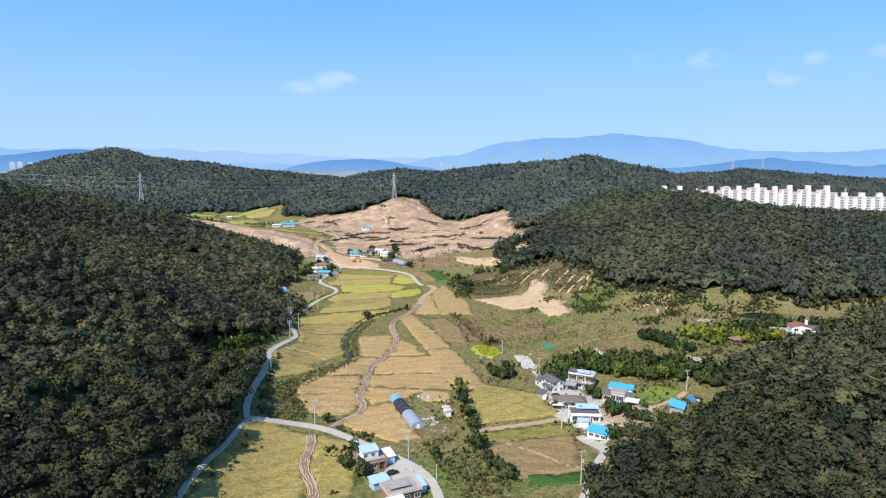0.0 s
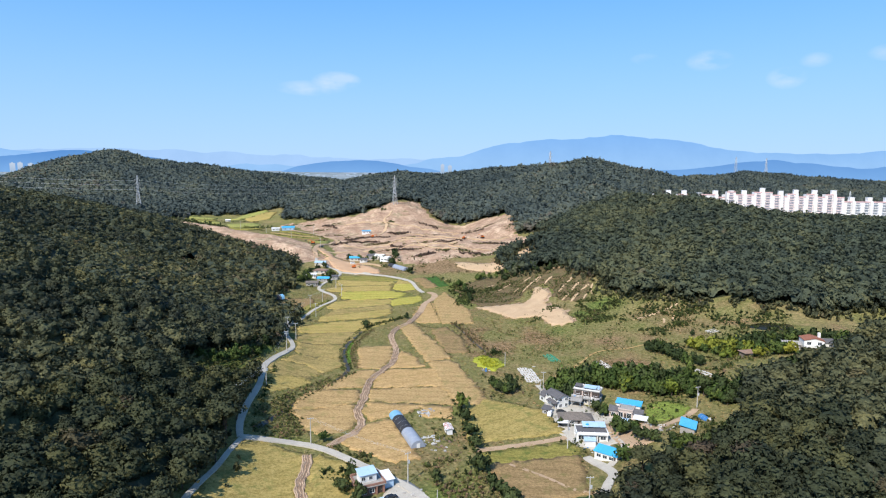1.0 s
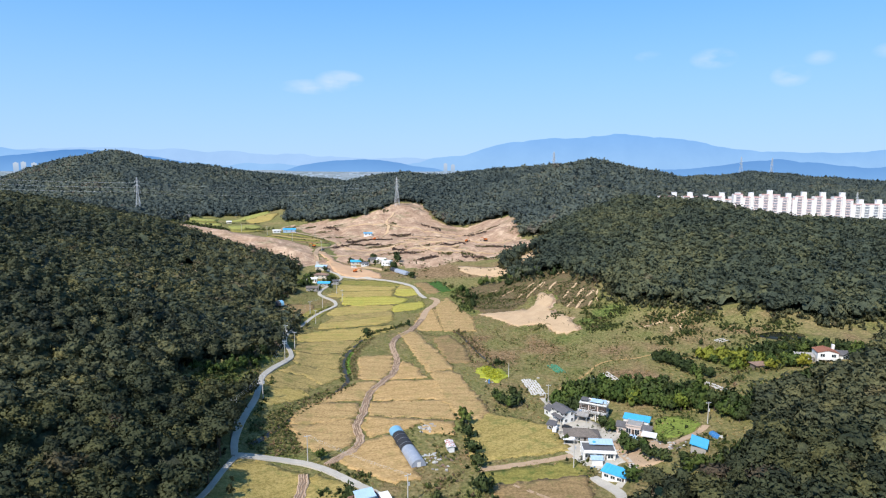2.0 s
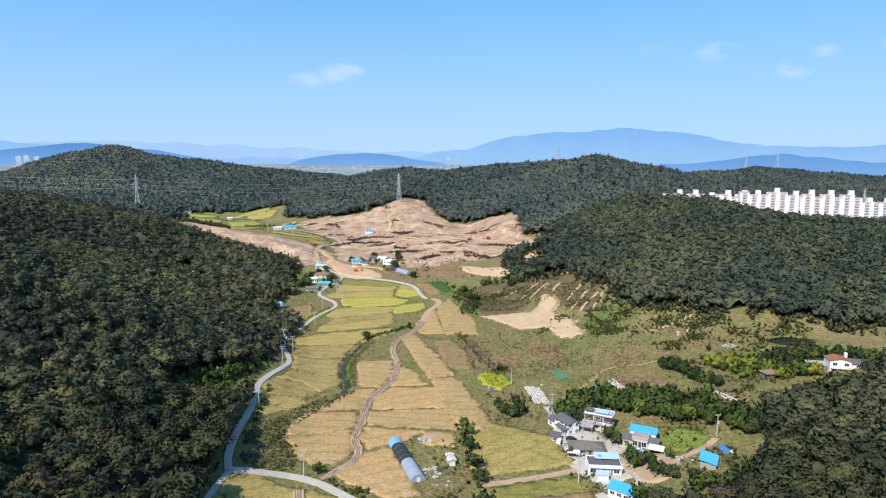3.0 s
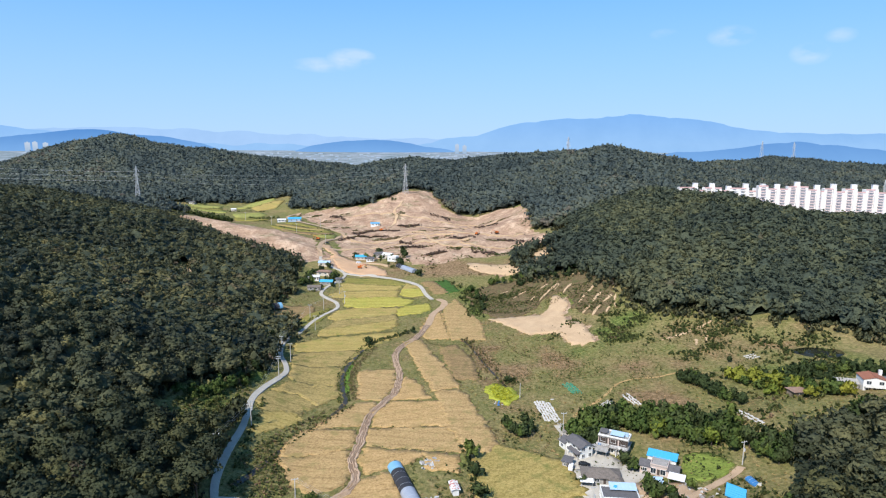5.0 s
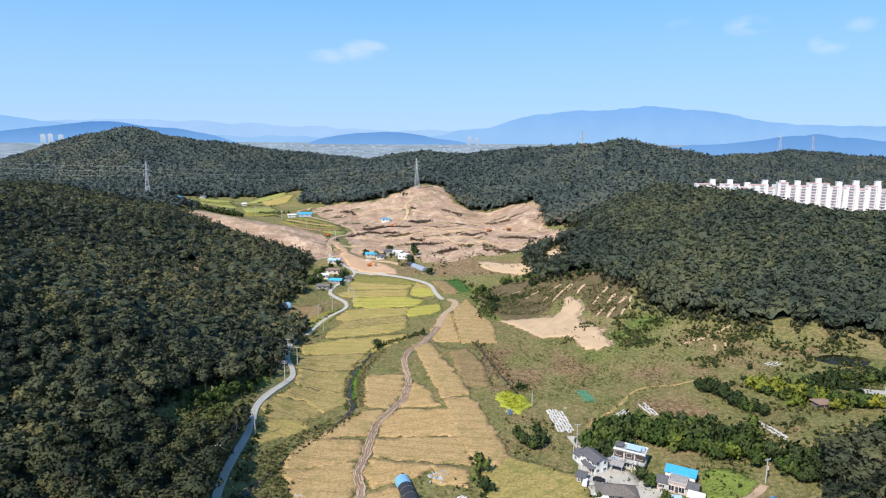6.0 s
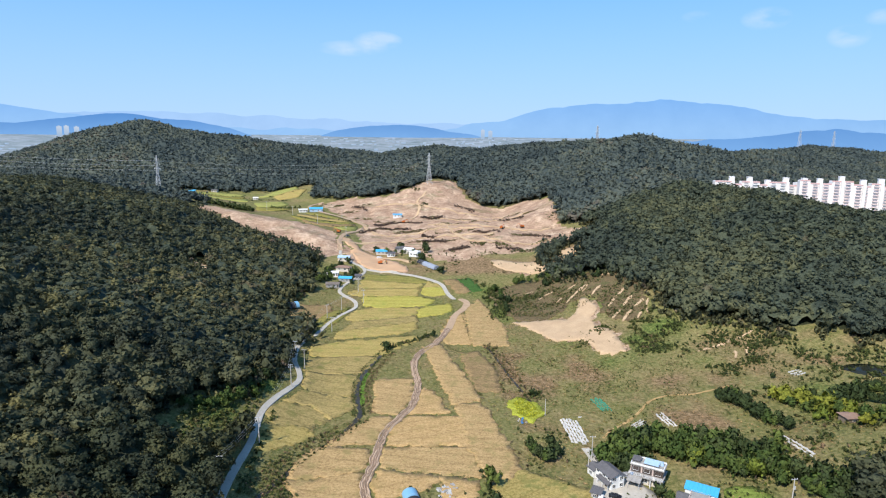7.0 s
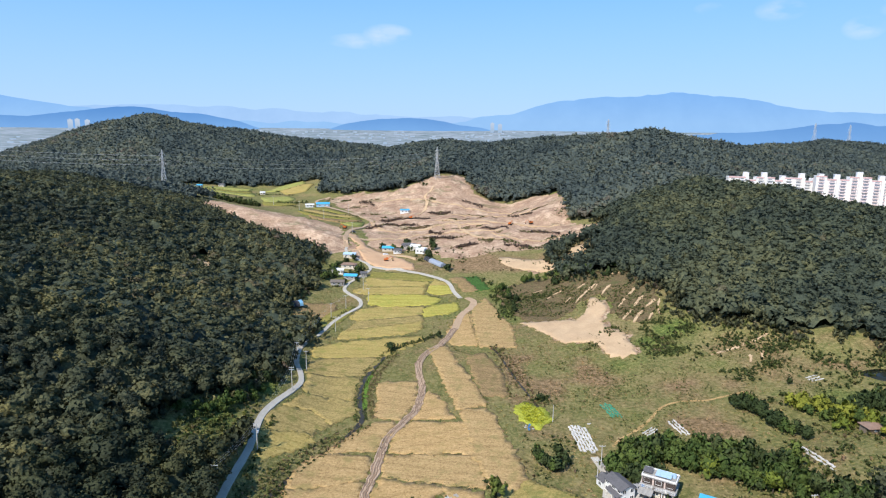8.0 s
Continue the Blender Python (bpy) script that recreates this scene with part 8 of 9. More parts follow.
# ---- upper village, farm and hall ----
for spec in (
    ("farmhouse", -101, 596, -8, 12, 6, 2.6, 1.3, cream_wall, brown_roof, "cream village house with a brown hipped roof", "house", "hip"),
    ("farmhouse", -94, 567, -5, 10, 5, 2.4, 1.0, grey_wall, blue_metal, "village house with a bright blue roof", "house", "gable"),
    ("farmhouse", -101, 550, 4, 10, 5, 2.4, 1.1, grey_wall, old_tile, "grey village house with a grey roof", "house", "gable"),
    ("farmhouse", -105, 620, -4, 10, 6, 2.6, 1.0, cream_wall, pale_blue, "village house with a pale blue roof", "house", "gable"),
    ("shed", -107, 580, 0, 9, 4.5, 2.6, 0.6, white_metal, white_metal, "white sheet-metal shed in the village", "shed", "slope"),
    ("shed", -85, 574, 10, 5, 4, 2.4, 0.5, grey_wall, grey_tile, "small dark shed beside the village road", "shed", "slope"),
    ("farmhouse", -76, 652, 6, 10, 6, 2.6, 1.2, cream_wall, blue_metal, "cream farmhouse with a bright blue roof", "house", "gable"),
    ("farmhouse", -50, 650, -20, 9, 7, 3.0, 1.4, cream_wall, white_metal, "white farmhouse with a pale metal roof", "house", "gable"),
    ("farmhouse", -58, 664, -10, 12, 7, 3.0, 1.6, grey_wall, grey_tile, "grey farmhouse with a dark tiled roof", "house", "hip"),
    ("farmhouse", -44, 638, -25, 9, 6, 3.4, 0.6, white_wall, white_metal, "white flat-roofed farm building", "house", "flat"),
    ("shed", -66, 643, 0, 7, 5, 2.5, 0.6, white_metal, grey_tile, "small farm shed beside the yard", "shed", "slope"),
    ("warehouse", -196, 905, 14, 17, 8, 3.4, 1.4, pale_blue, blue_metal, "low farm hall with a bright blue roof", "hall", "gable"),
    ("warehouse", -212, 899, 14, 11, 6, 2.8, 0.9, white_metal, white_metal, "white annex hall with a metal roof", "hall", "gable"),
    ("site_cabin", -83, 861, 5, 11, 5, 2.8, 0.6, white_metal, blue_metal, "blue and white site cabin on the cleared ground", "cabin", "slope"),
    ("farmhouse", -420, 1040, 10, 9, 6, 2.6, 1.2, cream_wall, blue_metal, "cream farmhouse at the far paddies", "house", "gable"),
    ("farmhouse", -395, 1066, -6, 9, 6, 2.6, 1.2, cream_wall, grey_tile, "cream farmhouse with a grey roof", "house", "gable"),
    ("farmhouse", -312, 1012, 8, 7, 5, 2.4, 1.0, cream_wall, white_metal, "small cream house between far paddies", "house", "gable"),
):
    small_house(*spec, dz=0.6)

# ---------------- greenhouses, poles, pylons, vehicles, loose things ----------------
film_mat = paint("greenhouse_film", (0.34, 0.38, 0.45), 0.15, 0.35, 1.5)
film_blue = paint("blue_greenhouse_film", (0.2, 0.42, 0.6), 0.1, 0.35, 1.5)
shade_net = paint("black_shade_net", (0.045, 0.047, 0.055), 0.3, 0.8, 0.8)
green_net = paint("green_net", (0.06, 0.32, 0.2), 0.3, 0.8, 0.8)
excavator_orange = paint("orange_machine_paint", (0.6, 0.16, 0.03), 0.15, 0.5, 0.8)


def arch(x0, x1, radius, height_, seg=14, thick=0.06):
    bm = bmesh.new()
    inner, outer = [], []
    for x in (x0, x1):
        for k in range(seg + 1):
            a = math.pi * k / seg
            outer.append(bm.verts.new((x, math.cos(a) * radius, math.sin(a) ** 0.8 * height_)))
            inner.append(bm.verts.new((x, math.cos(a) * (radius - thick), math.sin(a) ** 0.8 * (height_ - thick))))
    n = seg + 1
    for k in range(seg):
        bm.faces.new((outer[k], outer[k + 1], outer[n + k + 1], outer[n + k]))
        bm.faces.new((inner[k], inner[n + k], inner[n + k + 1], inner[k + 1]))
        for o in (0, n):
            bm.faces.new((outer[o + k], inner[o + k], inner[o + k + 1], outer[o + k + 1]))
    return bm


def greenhouse(x, y, yaw, length, radius, high, covers, label, hoops=9):
    r = root_at("greenhouse", x, y, yaw, label, "greenhouse", "greenhouses", -0.1)
    for a, b, mat, text in covers:
        part("cover", arch(a * length - length / 2, b * length - length / 2 - 0.02, radius, high), mat, r, text)
    for i in range(hoops):
        hx = -length / 2 + length * i / (hoops - 1)
        part("hoop", arch(hx - 0.03, hx + 0.03, radius + 0.02, high + 0.02, 14, 0.03), galvanised, r)
    for sx, nm in ((-1, "front_wall"), (1, "end_wall")):
        bm = bmesh.new()
        pts = [bm.verts.new((sx * (length / 2 - 0.1) + d, math.cos(math.pi * k / 14) * (radius - 0.08), math.sin(math.pi * k / 14) ** 0.8 * (high - 0.08))) for d in (0,) for k in range(15)]
        bm.faces.new(pts)
        e = bmesh.ops.extrude_face_region(bm, geom=bm.faces[:])
        bmesh.ops.translate(bm, vec=(0.05 * sx, 0, 0), verts=[v for v in e["geom"] if isinstance(v, bmesh.types.BMVert)])
        part(nm, bm, film_mat, r)
    part("door", box_bm(-length / 2 - 0.16, -length / 2 - 0.06, -0.7, 0.7, 0, 1.9), white_metal, r)


greenhouse(-13.3, 267.5, math.degrees(math.atan2(33, -11)), 33, 2.9, 2.9, ((0.0, 0.42, film_mat, "cloudy plastic film"), (0.42, 0.84, shade_net, "black shade net"), (0.84, 1.0, film_blue, "blue plastic film")), "long arched greenhouse with film and black shade net")
greenhouse(-30, 606, -58, 30, 3.0, 3.0, ((0.0, 0.3, shade_net, "black shade net"), (0.3, 1.0, film_mat, "cloudy plastic film")), "arched greenhouse beside the upper farm")
greenhouse(-119.5, 487, 40, 16, 3.4, 3.4, ((0.0, 0.85, shade_net, "dark cover"), (0.85, 1.0, film_blue, "blue-grey film")), "arched dark storage tunnel at the forest edge", 6)
greenhouse(108, 258, 100, 5.5, 1.5, 1.4, ((0.0, 1.0, tarp_blue, "blue tarpaulin"),), "low tunnel under a blue tarpaulin", 4)


def power_pole(x, y, yaw, tall=12.0, arms=1, box=False):
    r = root_at("power_pole", x, y, yaw, "tall grey concrete power pole with crossarm", "power pole", "power poles", -0.1)
    part("pole", add_tube(bmesh.new(), (0, 0, -0.8), (0, 0, tall), 0.24, 0.13, 10), pole_concrete, r)
    for k in range(arms):
        z = tall - 0.5 - 1.1 * k
        part("crossarm", box_bm(-1.2, 1.2, -0.09, 0.09, z, z + 0.16), galvanised, r)
        for dx in (-1.05, 0.0, 1.05):
            part("insulator", add_tube(bmesh.new(), (dx, 0.02, z + 0.16), (dx, 0.02, z + 0.5), 0.07, 0.05, 8), white_wall, r)
    if box:
        part("transformer", add_tube(bmesh.new(), (0.5, 0.1, tall - 4.2), (0.5, 0.1, tall - 3.1), 0.35, 0.35, 12), galvanised, r)
    return r


POLES = [(-50.6, 255.6, 20, 11.5, 1, 0), (-11.5, 226, 30, 11.5, 1, 1), (-83.8, 275, 5, 11, 2, 0), (-80, 305.5, 5, 12, 1, 1), (-82.3, 361, 5, 12, 2, 0), (-82.6, 388, 0, 11, 1, 0), (-88.6, 393, 0, 12.5, 1, 1), (-81.5, 452, 0, 10, 1, 0), (-90, 478, 20, 10, 1, 0),
         (-84, 497, 20, 10, 1, 0), (-71.5, 514, 0, 10, 1, 1), (-79.5, 540, 0, 10, 1, 0), (50.3, 250, 10, 12, 1, 1), (111, 272.5, 15, 9.5, 1, 1), (46.5, 203, 0, 12, 1, 1), (48.7, 300, 0, 10, 1, 0), (38, 346, 0, 8, 0, 0), (52, 310, 0, 10, 1, 0), (-1.5, 211, 20, 6, 0, 0),
         (-170, 800, 0, 12, 1, 0), (-218, 870, 0, 12, 1, 0), (-262, 905, 0, 12, 1, 0), (-118, 700, 0, 11, 1, 0), (-150, 845, 0, 12, 1, 0)]
for px, py, yaw, tall, arms, has_box in POLES:
    power_pole(px, py, yaw, tall, arms, bool(has_box))


def strand(parent, a, b, sag, radius=0.02, name="wire", mat=None):
    bm = bmesh.new()
    a, b = Vector(a), Vector(b)
    n = 10
    pts = [a.lerp(b, k / n) - Vector((0, 0, sag * 4 * (k / n) * (1 - k / n))) for k in range(n + 1)]
    add_loft(bm, pts, [radius] * len(pts))
    return part(name, bm, mat or galvanised, parent)


def wires(chain, dz):
    r = tagged(new("power_line"), "thin sagging wires strung between power poles", "cable", "power lines")
    for a, b in zip(chain[:-1], chain[1:]):
        pa, pb = POLES[a], POLES[b]
        for dx in (-1.0, 0, 1.0):
            strand(r, (pa[0] + dx, pa[1], ground_z(pa[0], pa[1]) + pa[3] - dz), (pb[0] + dx, pb[1], ground_z(pb[0], pb[1]) + pb[3] - dz), 1.0)


wires([2, 3, 4, 6, 8, 9, 10, 11], 0.1)
wires([0, 1], 0.1)


def lattice_pylon(x, y, yaw, tall, base_w, label="tall grey lattice power pylon with three pairs of arms", dz=0.0, bar=0.16):
    r = root_at("pylon", x, y, yaw, label, "pylon", "pylons", dz)
    waist = tall * 0.62
    half = lambda z: base_w / 2 * (1 - z / waist * 0.72) if z < waist else base_w / 2 * 0.28 * (1 - 0.6 * (z - waist) / (tall - waist))  # noqa: E731
    levels = [0, 0.14, 0.27, 0.38, 0.48, 0.56, 0.62, 0.7, 0.78, 0.86, 0.93, 1.0]
    for sx, sy in ((-1, -1), (1, -1), (1, 1), (-1, 1)):
        heights = [-1.0] + [a * tall for a in levels]
        part("leg", add_loft(bmesh.new(), [(sx * half(max(z, 0)), sy * half(max(z, 0)), z) for z in heights], [bar * 1.2] * len(heights)), galvanised, r)
    bm = bmesh.new()
    for a, b in zip(levels[:-1], levels[1:]):
        za, zb = a * tall, b * tall
        ha, hb = half(za), half(zb)
        for (ax, ay), (bx, by) in (((-1, -1), (1, -1)), ((1, -1), (1, 1)), ((1, 1), (-1, 1)), ((-1, 1), (-1, -1))):
            add_tube(bm, (ax * ha, ay * ha, za), (bx * hb, by * hb, zb), bar * 0.7, bar * 0.7, 4)
            add_tube(bm, (bx * ha, by * ha, za), (ax * hb, ay * hb, zb), bar * 0.7, bar * 0.7, 4)
            add_tube(bm, (ax * hb, ay * hb, zb), (bx * hb, by * hb, zb), bar * 0.6, bar * 0.6, 4)
    part("bracing", bm, galvanised, r)
    for k, reach in ((0.66, 0.5), (0.78, 0.44), (0.9, 0.38)):
        z = k * tall
        for s in (-1, 1):
            bm = bmesh.new()
            tip = (s * base_w * reach, 0, z)
            for q in (-1, 1):
                add_tube(bm, (s * half(z), q * half(z), z), tip, bar, bar * 0.7, 4)
                add_tube(bm, (s * half(z), q * half(z), z + tall * 0.04), tip, bar * 0.8, bar * 0.6, 4)
            part("arm", bm, galvanised, r)
            part("insulator", add_tube(bmesh.new(), tip, (tip[0], 0, z - tall * 0.045), 0.14, 0.14, 6), white_wall, r)
    return r


lattice_pylon(-50, 980, 25, 43, 7.0)
lattice_pylon(-346, 782, 15, 44, 6.5)
lattice_pylon(222, 1160, 20, 42, 9, dz=0)
lattice_pylon(345, 1290, 20, 44, 9)
lattice_pylon(736, 1510, 20, 46, 9)
lattice_pylon(815, 1520, 20, 46, 9)
lattice_pylon(745, 1110, 20, 44, 8)
line = tagged(new("transmission_line"), "high-voltage cables hanging between lattice pylons", "cable", "power lines")
far_end = (-760, 660)
for s in (-1, 1):
    for k, reach in ((0.66, 0.5), (0.78, 0.44), (0.9, 0.38)):
        z1 = ground_z(-346, 782) + 44 * k - 2
        strand(line, (-346 + s * 8.5 * reach, 782 + s * 2, z1), (far_end[0] + s * 4, far_end[1], 118 + 44 * (k - 0.66)), 9, 0.045, "wire")
        strand(line, (-346 + s * 8.5 * reach, 782 + s * 2, z1), (-50 + s * 9.5 * reach, 980 + s * 2, ground_z(-50, 980) + 43 * k - 2), 8, 0.03, "wire")


def car(x, y, yaw, mat, label, van=False):
    r = root_at("car", x, y, yaw, label, "car", "parked cars", 0.2)
    prof = [(-2.2, 0.35), (2.2, 0.35), (2.25, 0.8), (1.2, 0.95), (0.6, 1.45), (-1.2, 1.48), (-2.0, 1.0), (-2.25, 0.9)]
    if van:
        prof = [(-2.3, 0.35), (2.3, 0.35), (2.35, 0.9), (2.0, 1.1), (1.4, 1.9), (-2.2, 1.95), (-2.35, 1.0), (-2.35, 0.7)]
    bm = bmesh.new()
    w = 0.85
    a, b = [bm.verts.new((px, -w, pz)) for px, pz in prof], [bm.verts.new((px, w, pz)) for px, pz in prof]
    bm.faces.new(a), bm.faces.new(b[::-1])
    for i in range(len(prof)):
        bm.faces.new((a[i], b[i], b[(i + 1) % len(prof)], a[(i + 1) % len(prof)]))
    bmesh.ops.bevel(bm, geom=bm.edges[:], offset=0.06, segments=1, affect="EDGES")
    part("body", bm, mat, r)
    top = 1.86 if van else 1.4
    for s in (-1, 1):
        part("side_window", box_bm(-1.4, 0.7 if not van else 1.3, s * 0.86 - 0.02, s * 0.86 + 0.02, top - 0.42, top - 0.06), glass, r)
    for x0, x1, za, zb in (((0.68, 1.16, 1.4, 1.0) if not van else (1.46, 1.98, 1.85, 1.16)), ((-1.95, -1.28, 1.06, 1.44) if not van else (-2.32, -2.24, 1.1, 1.85))):
        bm = bmesh.new()
        v = [bm.verts.new(p) for p in ((x0 + 0.05, -0.7, za + 0.04), (x1 + 0.05, -0.7, zb + 0.04), (x1 + 0.05, 0.7, zb + 0.04), (x0 + 0.05, 0.7, za + 0.04))]
        bm.faces.new(v)
        e = bmesh.ops.extrude_face_region(bm, geom=bm.faces[:])
        bmesh.ops.translate(bm, vec=(0, 0, -0.05), verts=[q for q in e["geom"] if isinstance(q, bmesh.types.BMVert)])
        part("windscreen", bm, glass, r)
    for wx in (-1.35, 1.35):
        for wy in (-0.8, 0.8):
            wheel = part("wheel", add_tube(bmesh.new(), (wx, wy - 0.1, 0.32), (wx, wy + 0.1, 0.32), 0.32, 0.32, 14), rubber, r)
            part("rim", add_tube(bmesh.new(), (wx, wy - 0.12, 0.32), (wx, wy + 0.12, 0.32), 0.18, 0.18, 10), galvanised, wheel)
    for s in (-0.6, 0.6):
        part("headlight", box_bm(2.2, 2.28, s - 0.16, s + 0.16, 0.62, 0.76), frame_white, r)


car_black = paint("black_car_paint", (0.02, 0.02, 0.024), 0.1, 0.25)
car_white = paint("white_car_paint", (0.75, 0.75, 0.75), 0.04, 0.3)
car_grey = paint("silver_car_paint", (0.35, 0.36, 0.38), 0.06, 0.3)
car(-16.9, 215.6, 30, car_black, "black sedan parked in the concrete yard")
car(55.2, 283.8, -14, car_black, "black sedan parked before the tiled house")
car(49.6, 281.5, 70, car_white, "white van parked beside the outhouse", True)
car(62.5, 296.5, -60, car_grey, "silver car parked beside the white house")
car(65.8, 293.5, -35, car_white, "white car parked below the terrace house")
car(-76, 636, 20, car_white, "white van on the site road", True)
car(-117, 704, -10, car_black, "dark car on the dirt road")


def excavator(x, y, yaw, s=1.0):
    r = root_at("excavator", x, y, yaw, "orange tracked excavator on bare soil", "excavator", "site machines", 0.5)
    for side in (-1.1, 1.1):
        part("track", box_bm(-1.8, 1.8, side - 0.3, side + 0.3, 0, 0.9), rubber, r)
    part("body", add_box(box_bm(-1.9, 1.3, -1.2, 1.2, 1.0, 2.0), -1.9, -0.4, -1.15, 1.15, 2.003, 2.5), excavator_orange, r)
    cab = part("cab", box_bm(0.1, 1.5, 0.2, 1.2, 2.003, 3.1), excavator_orange, r)
    part("cab_window", box_bm(0.3, 1.55, 0.3, 1.25, 2.4, 2.95), glass, cab)
    part("boom", add_tube(add_tube(bmesh.new(), (1.2, -0.3, 1.8), (3.6, -0.3, 4.2), 0.3, 0.25, 6), (3.6, -0.3, 4.2), (5.6, -0.3, 3.0), 0.25, 0.18, 6), excavator_orange, r)
    part("stick", add_tube(bmesh.new(), (5.6, -0.3, 3.0), (5.9, -0.3, 1.0), 0.18, 0.14, 6), excavator_orange, r)
    part("bucket", box_bm(5.2, 6.2, -0.8, 0.2, 0.1, 1.0), rubber, r)


excavator(-73, 619, 20)
excavator(-128, 712, 160)
excavator(40, 735, 60)
excavator(62, 742, 200)
excavator(-70, 805, 30)


def sheet_rows(x, y, yaw, rows, length, gap, label, mat=None, width=0.9):
    """Garden rows under sheeting: low humps side by side."""
    r = root_at("sheeted_beds", x, y, yaw, label, "garden bed", "sheeted garden beds", 0.0)
    rng = np.random.default_rng(int(x * 13 + y))
    pieces = []
    for k in range(rows):
        at = -length / 2 + float(rng.uniform(0, 0.15)) * length
        while at < length / 2 - 1.0:
            end = min(length / 2 + float(rng.uniform(-0.1, 0.06)) * length, at + float(rng.uniform(0.4, 1.0)) * length)
            if end - at > 0.8:
                pieces.append((k, at, end))
            at = end + float(rng.uniform(0.1, 0.7))
    for k, start, end in pieces:
        bm = bmesh.new()
        n = max(4, int((end - start) / 1.0))
        rings = []
        for i in range(n + 1):
            px = start + (end - start) * i / n
            c, s_ = math.cos(radians(yaw)), math.sin(radians(yaw))
            py = (k - (rows - 1) / 2) * gap + 0.16 * math.sin(i * 2.1 + k) + 0.12 * float(rng.normal())
            gz = ground_z(x + c * px - s_ * py, y + s_ * px + c * py) - ground_z(x, y)
            w = width * (0.85 + 0.25 * math.sin(i * 1.7 + k * 2) + 0.15 * float(rng.normal()))
            rings.append([bm.verts.new((px, py + dy * w / 2, gz + dz)) for dy, dz in ((-1, -0.1), (-0.6, 0.35), (0, 0.45 + 0.15 * math.sin(i * 3 + k)), (0.6, 0.35), (1, -0.1))])
        for p, q in zip(rings[:-1], rings[1:]):
            for j in range(4):
                bm.faces.new((p[j], p[j + 1], q[j + 1], q[j]))
        bm.faces.new(rings[0]), bm.faces.new(rings[-1][::-1])
        part("sheeting", bm, mat or tarp_white, r)


sheet_rows(49, 331, 96, 6, 22, 1.3, "rows of white plastic sheeting beside the lane", None, 1.2)
sheet_rows(77.5, 336, 40, 3, 8, 1.3, "short rows of white plastic sheeting")
sheet_rows(90, 338, 103, 3, 13, 1.4, "rows of white plastic sheeting on the slope")
sheet_rows(130, 307, 95, 2, 24, 1.6, "long rows of white sheeting and boards")
sheet_rows(65.5, 356, 103, 4, 15, 1.3, "garden beds under green netting", green_net)
sheet_rows(166, 379, 20, 3, 7, 2.0, "scattered white sheets beside the pond")
sheet_rows(54, 345, 20, 1, 3, 1.0, "small white sheet beside the lime plot")


def rubble(x, y, count, spread, label, mats, size=(0.2, 0.6), seed=1):
    r = root_at("scrap_heap", x, y, 0, label, "scrap heap", "", 0.0)
    rng = np.random.default_rng(seed)
    for _ in range(count):
        a, b, c = (float(v) for v in rng.uniform(size[0], size[1], 3))
        ob = part("scrap", box_bm(-a, a, -b, b, -0.05, c * 0.6), mats[int(rng.integers(0, len(mats)))], r)
        px, py = float(rng.normal(0, spread)), float(rng.normal(0, spread))
        ob.matrix_local = pose(px, py, ground_z(x + px, y + py) - ground_z(x, y) + 0.1, float(rng.uniform(-15, 15)), float(rng.uniform(-15, 15)), float(rng.uniform(0, 180)))


rubble(-4.5, 285, 26, 1.7, "heap of white and grey scrap beside the greenhouse", (tarp_white, concrete, galvanised), (0.25, 0.8), 2)
rubble(0, 255, 34, 3.0, "scattered white and brown scrap behind the cabin", (tarp_white, concrete, brown_roof, wood_post), (0.2, 0.6), 3)
rubble(-3, 261, 14, 1.6, "loose white pipes and sheets on the ground", (tarp_white, galvanised), (0.15, 0.7), 4)
rubble(88, 268, 14, 2.2, "loose white boards beside the carport", (tarp_white, concrete), (0.2, 0.6), 5)
rubble(27, 340, 8, 1.3, "blue and white bags beside the lime plot", (tarp_blue, tarp_white), (0.2, 0.5), 6)
rubble(-9, 220, 12, 1.8, "grey slabs and pots at the yard's edge", (concrete, tarp_white), (0.2, 0.6), 7)
rubble(90, 256, 16, 2.4, "boards and scrap beside the blue-roofed shed", (wood_post, concrete, tarp_white), (0.2, 0.8), 8)
rubble(59, 249, 12, 1.6, "pots and boxes in front of the white house", (tarp_blue, concrete, tarp_white), (0.15, 0.45), 9)

# ---------------- apartment blocks behind the eastern hill ----------------
apt_white = paint("white_apartment_wall", (0.76, 0.74, 0.72), 0.05, 0.7, 6)
apt_rose = paint("rose_balcony_front", (0.74, 0.6, 0.58), 0.05, 0.7, 4)
apt_pink = paint("pink_roof_trim", (0.68, 0.44, 0.42), 0.1, 0.7, 4)


apt_glass = paint("curtained_glass", (0.26, 0.28, 0.31), 0.2, 0.25, 2)


def shared(name, bm, mat):
    me = bpy.data.meshes.new(name)
    bm.to_mesh(me), bm.free()
    me.materials.append(mat)
    return me


bay_window = shared("window", box_bm(-1.9, 1.9, -0.12, 0.1, -0.5, 0.3), apt_glass)
bay_sill = shared("balcony", add_box(box_bm(-2.45, 2.45, -1.0, 0.05, -1.35, -0.72), -2.5, 2.5, -1.05, 0.05, -1.5, -1.353), apt_white)


bay_pink = shared("balcony", add_box(box_bm(-2.45, 2.45, -1.0, 0.05, -1.35, -0.5), -2.5, 2.5, -1.05, 0.05, -1.5, -1.353), apt_rose)


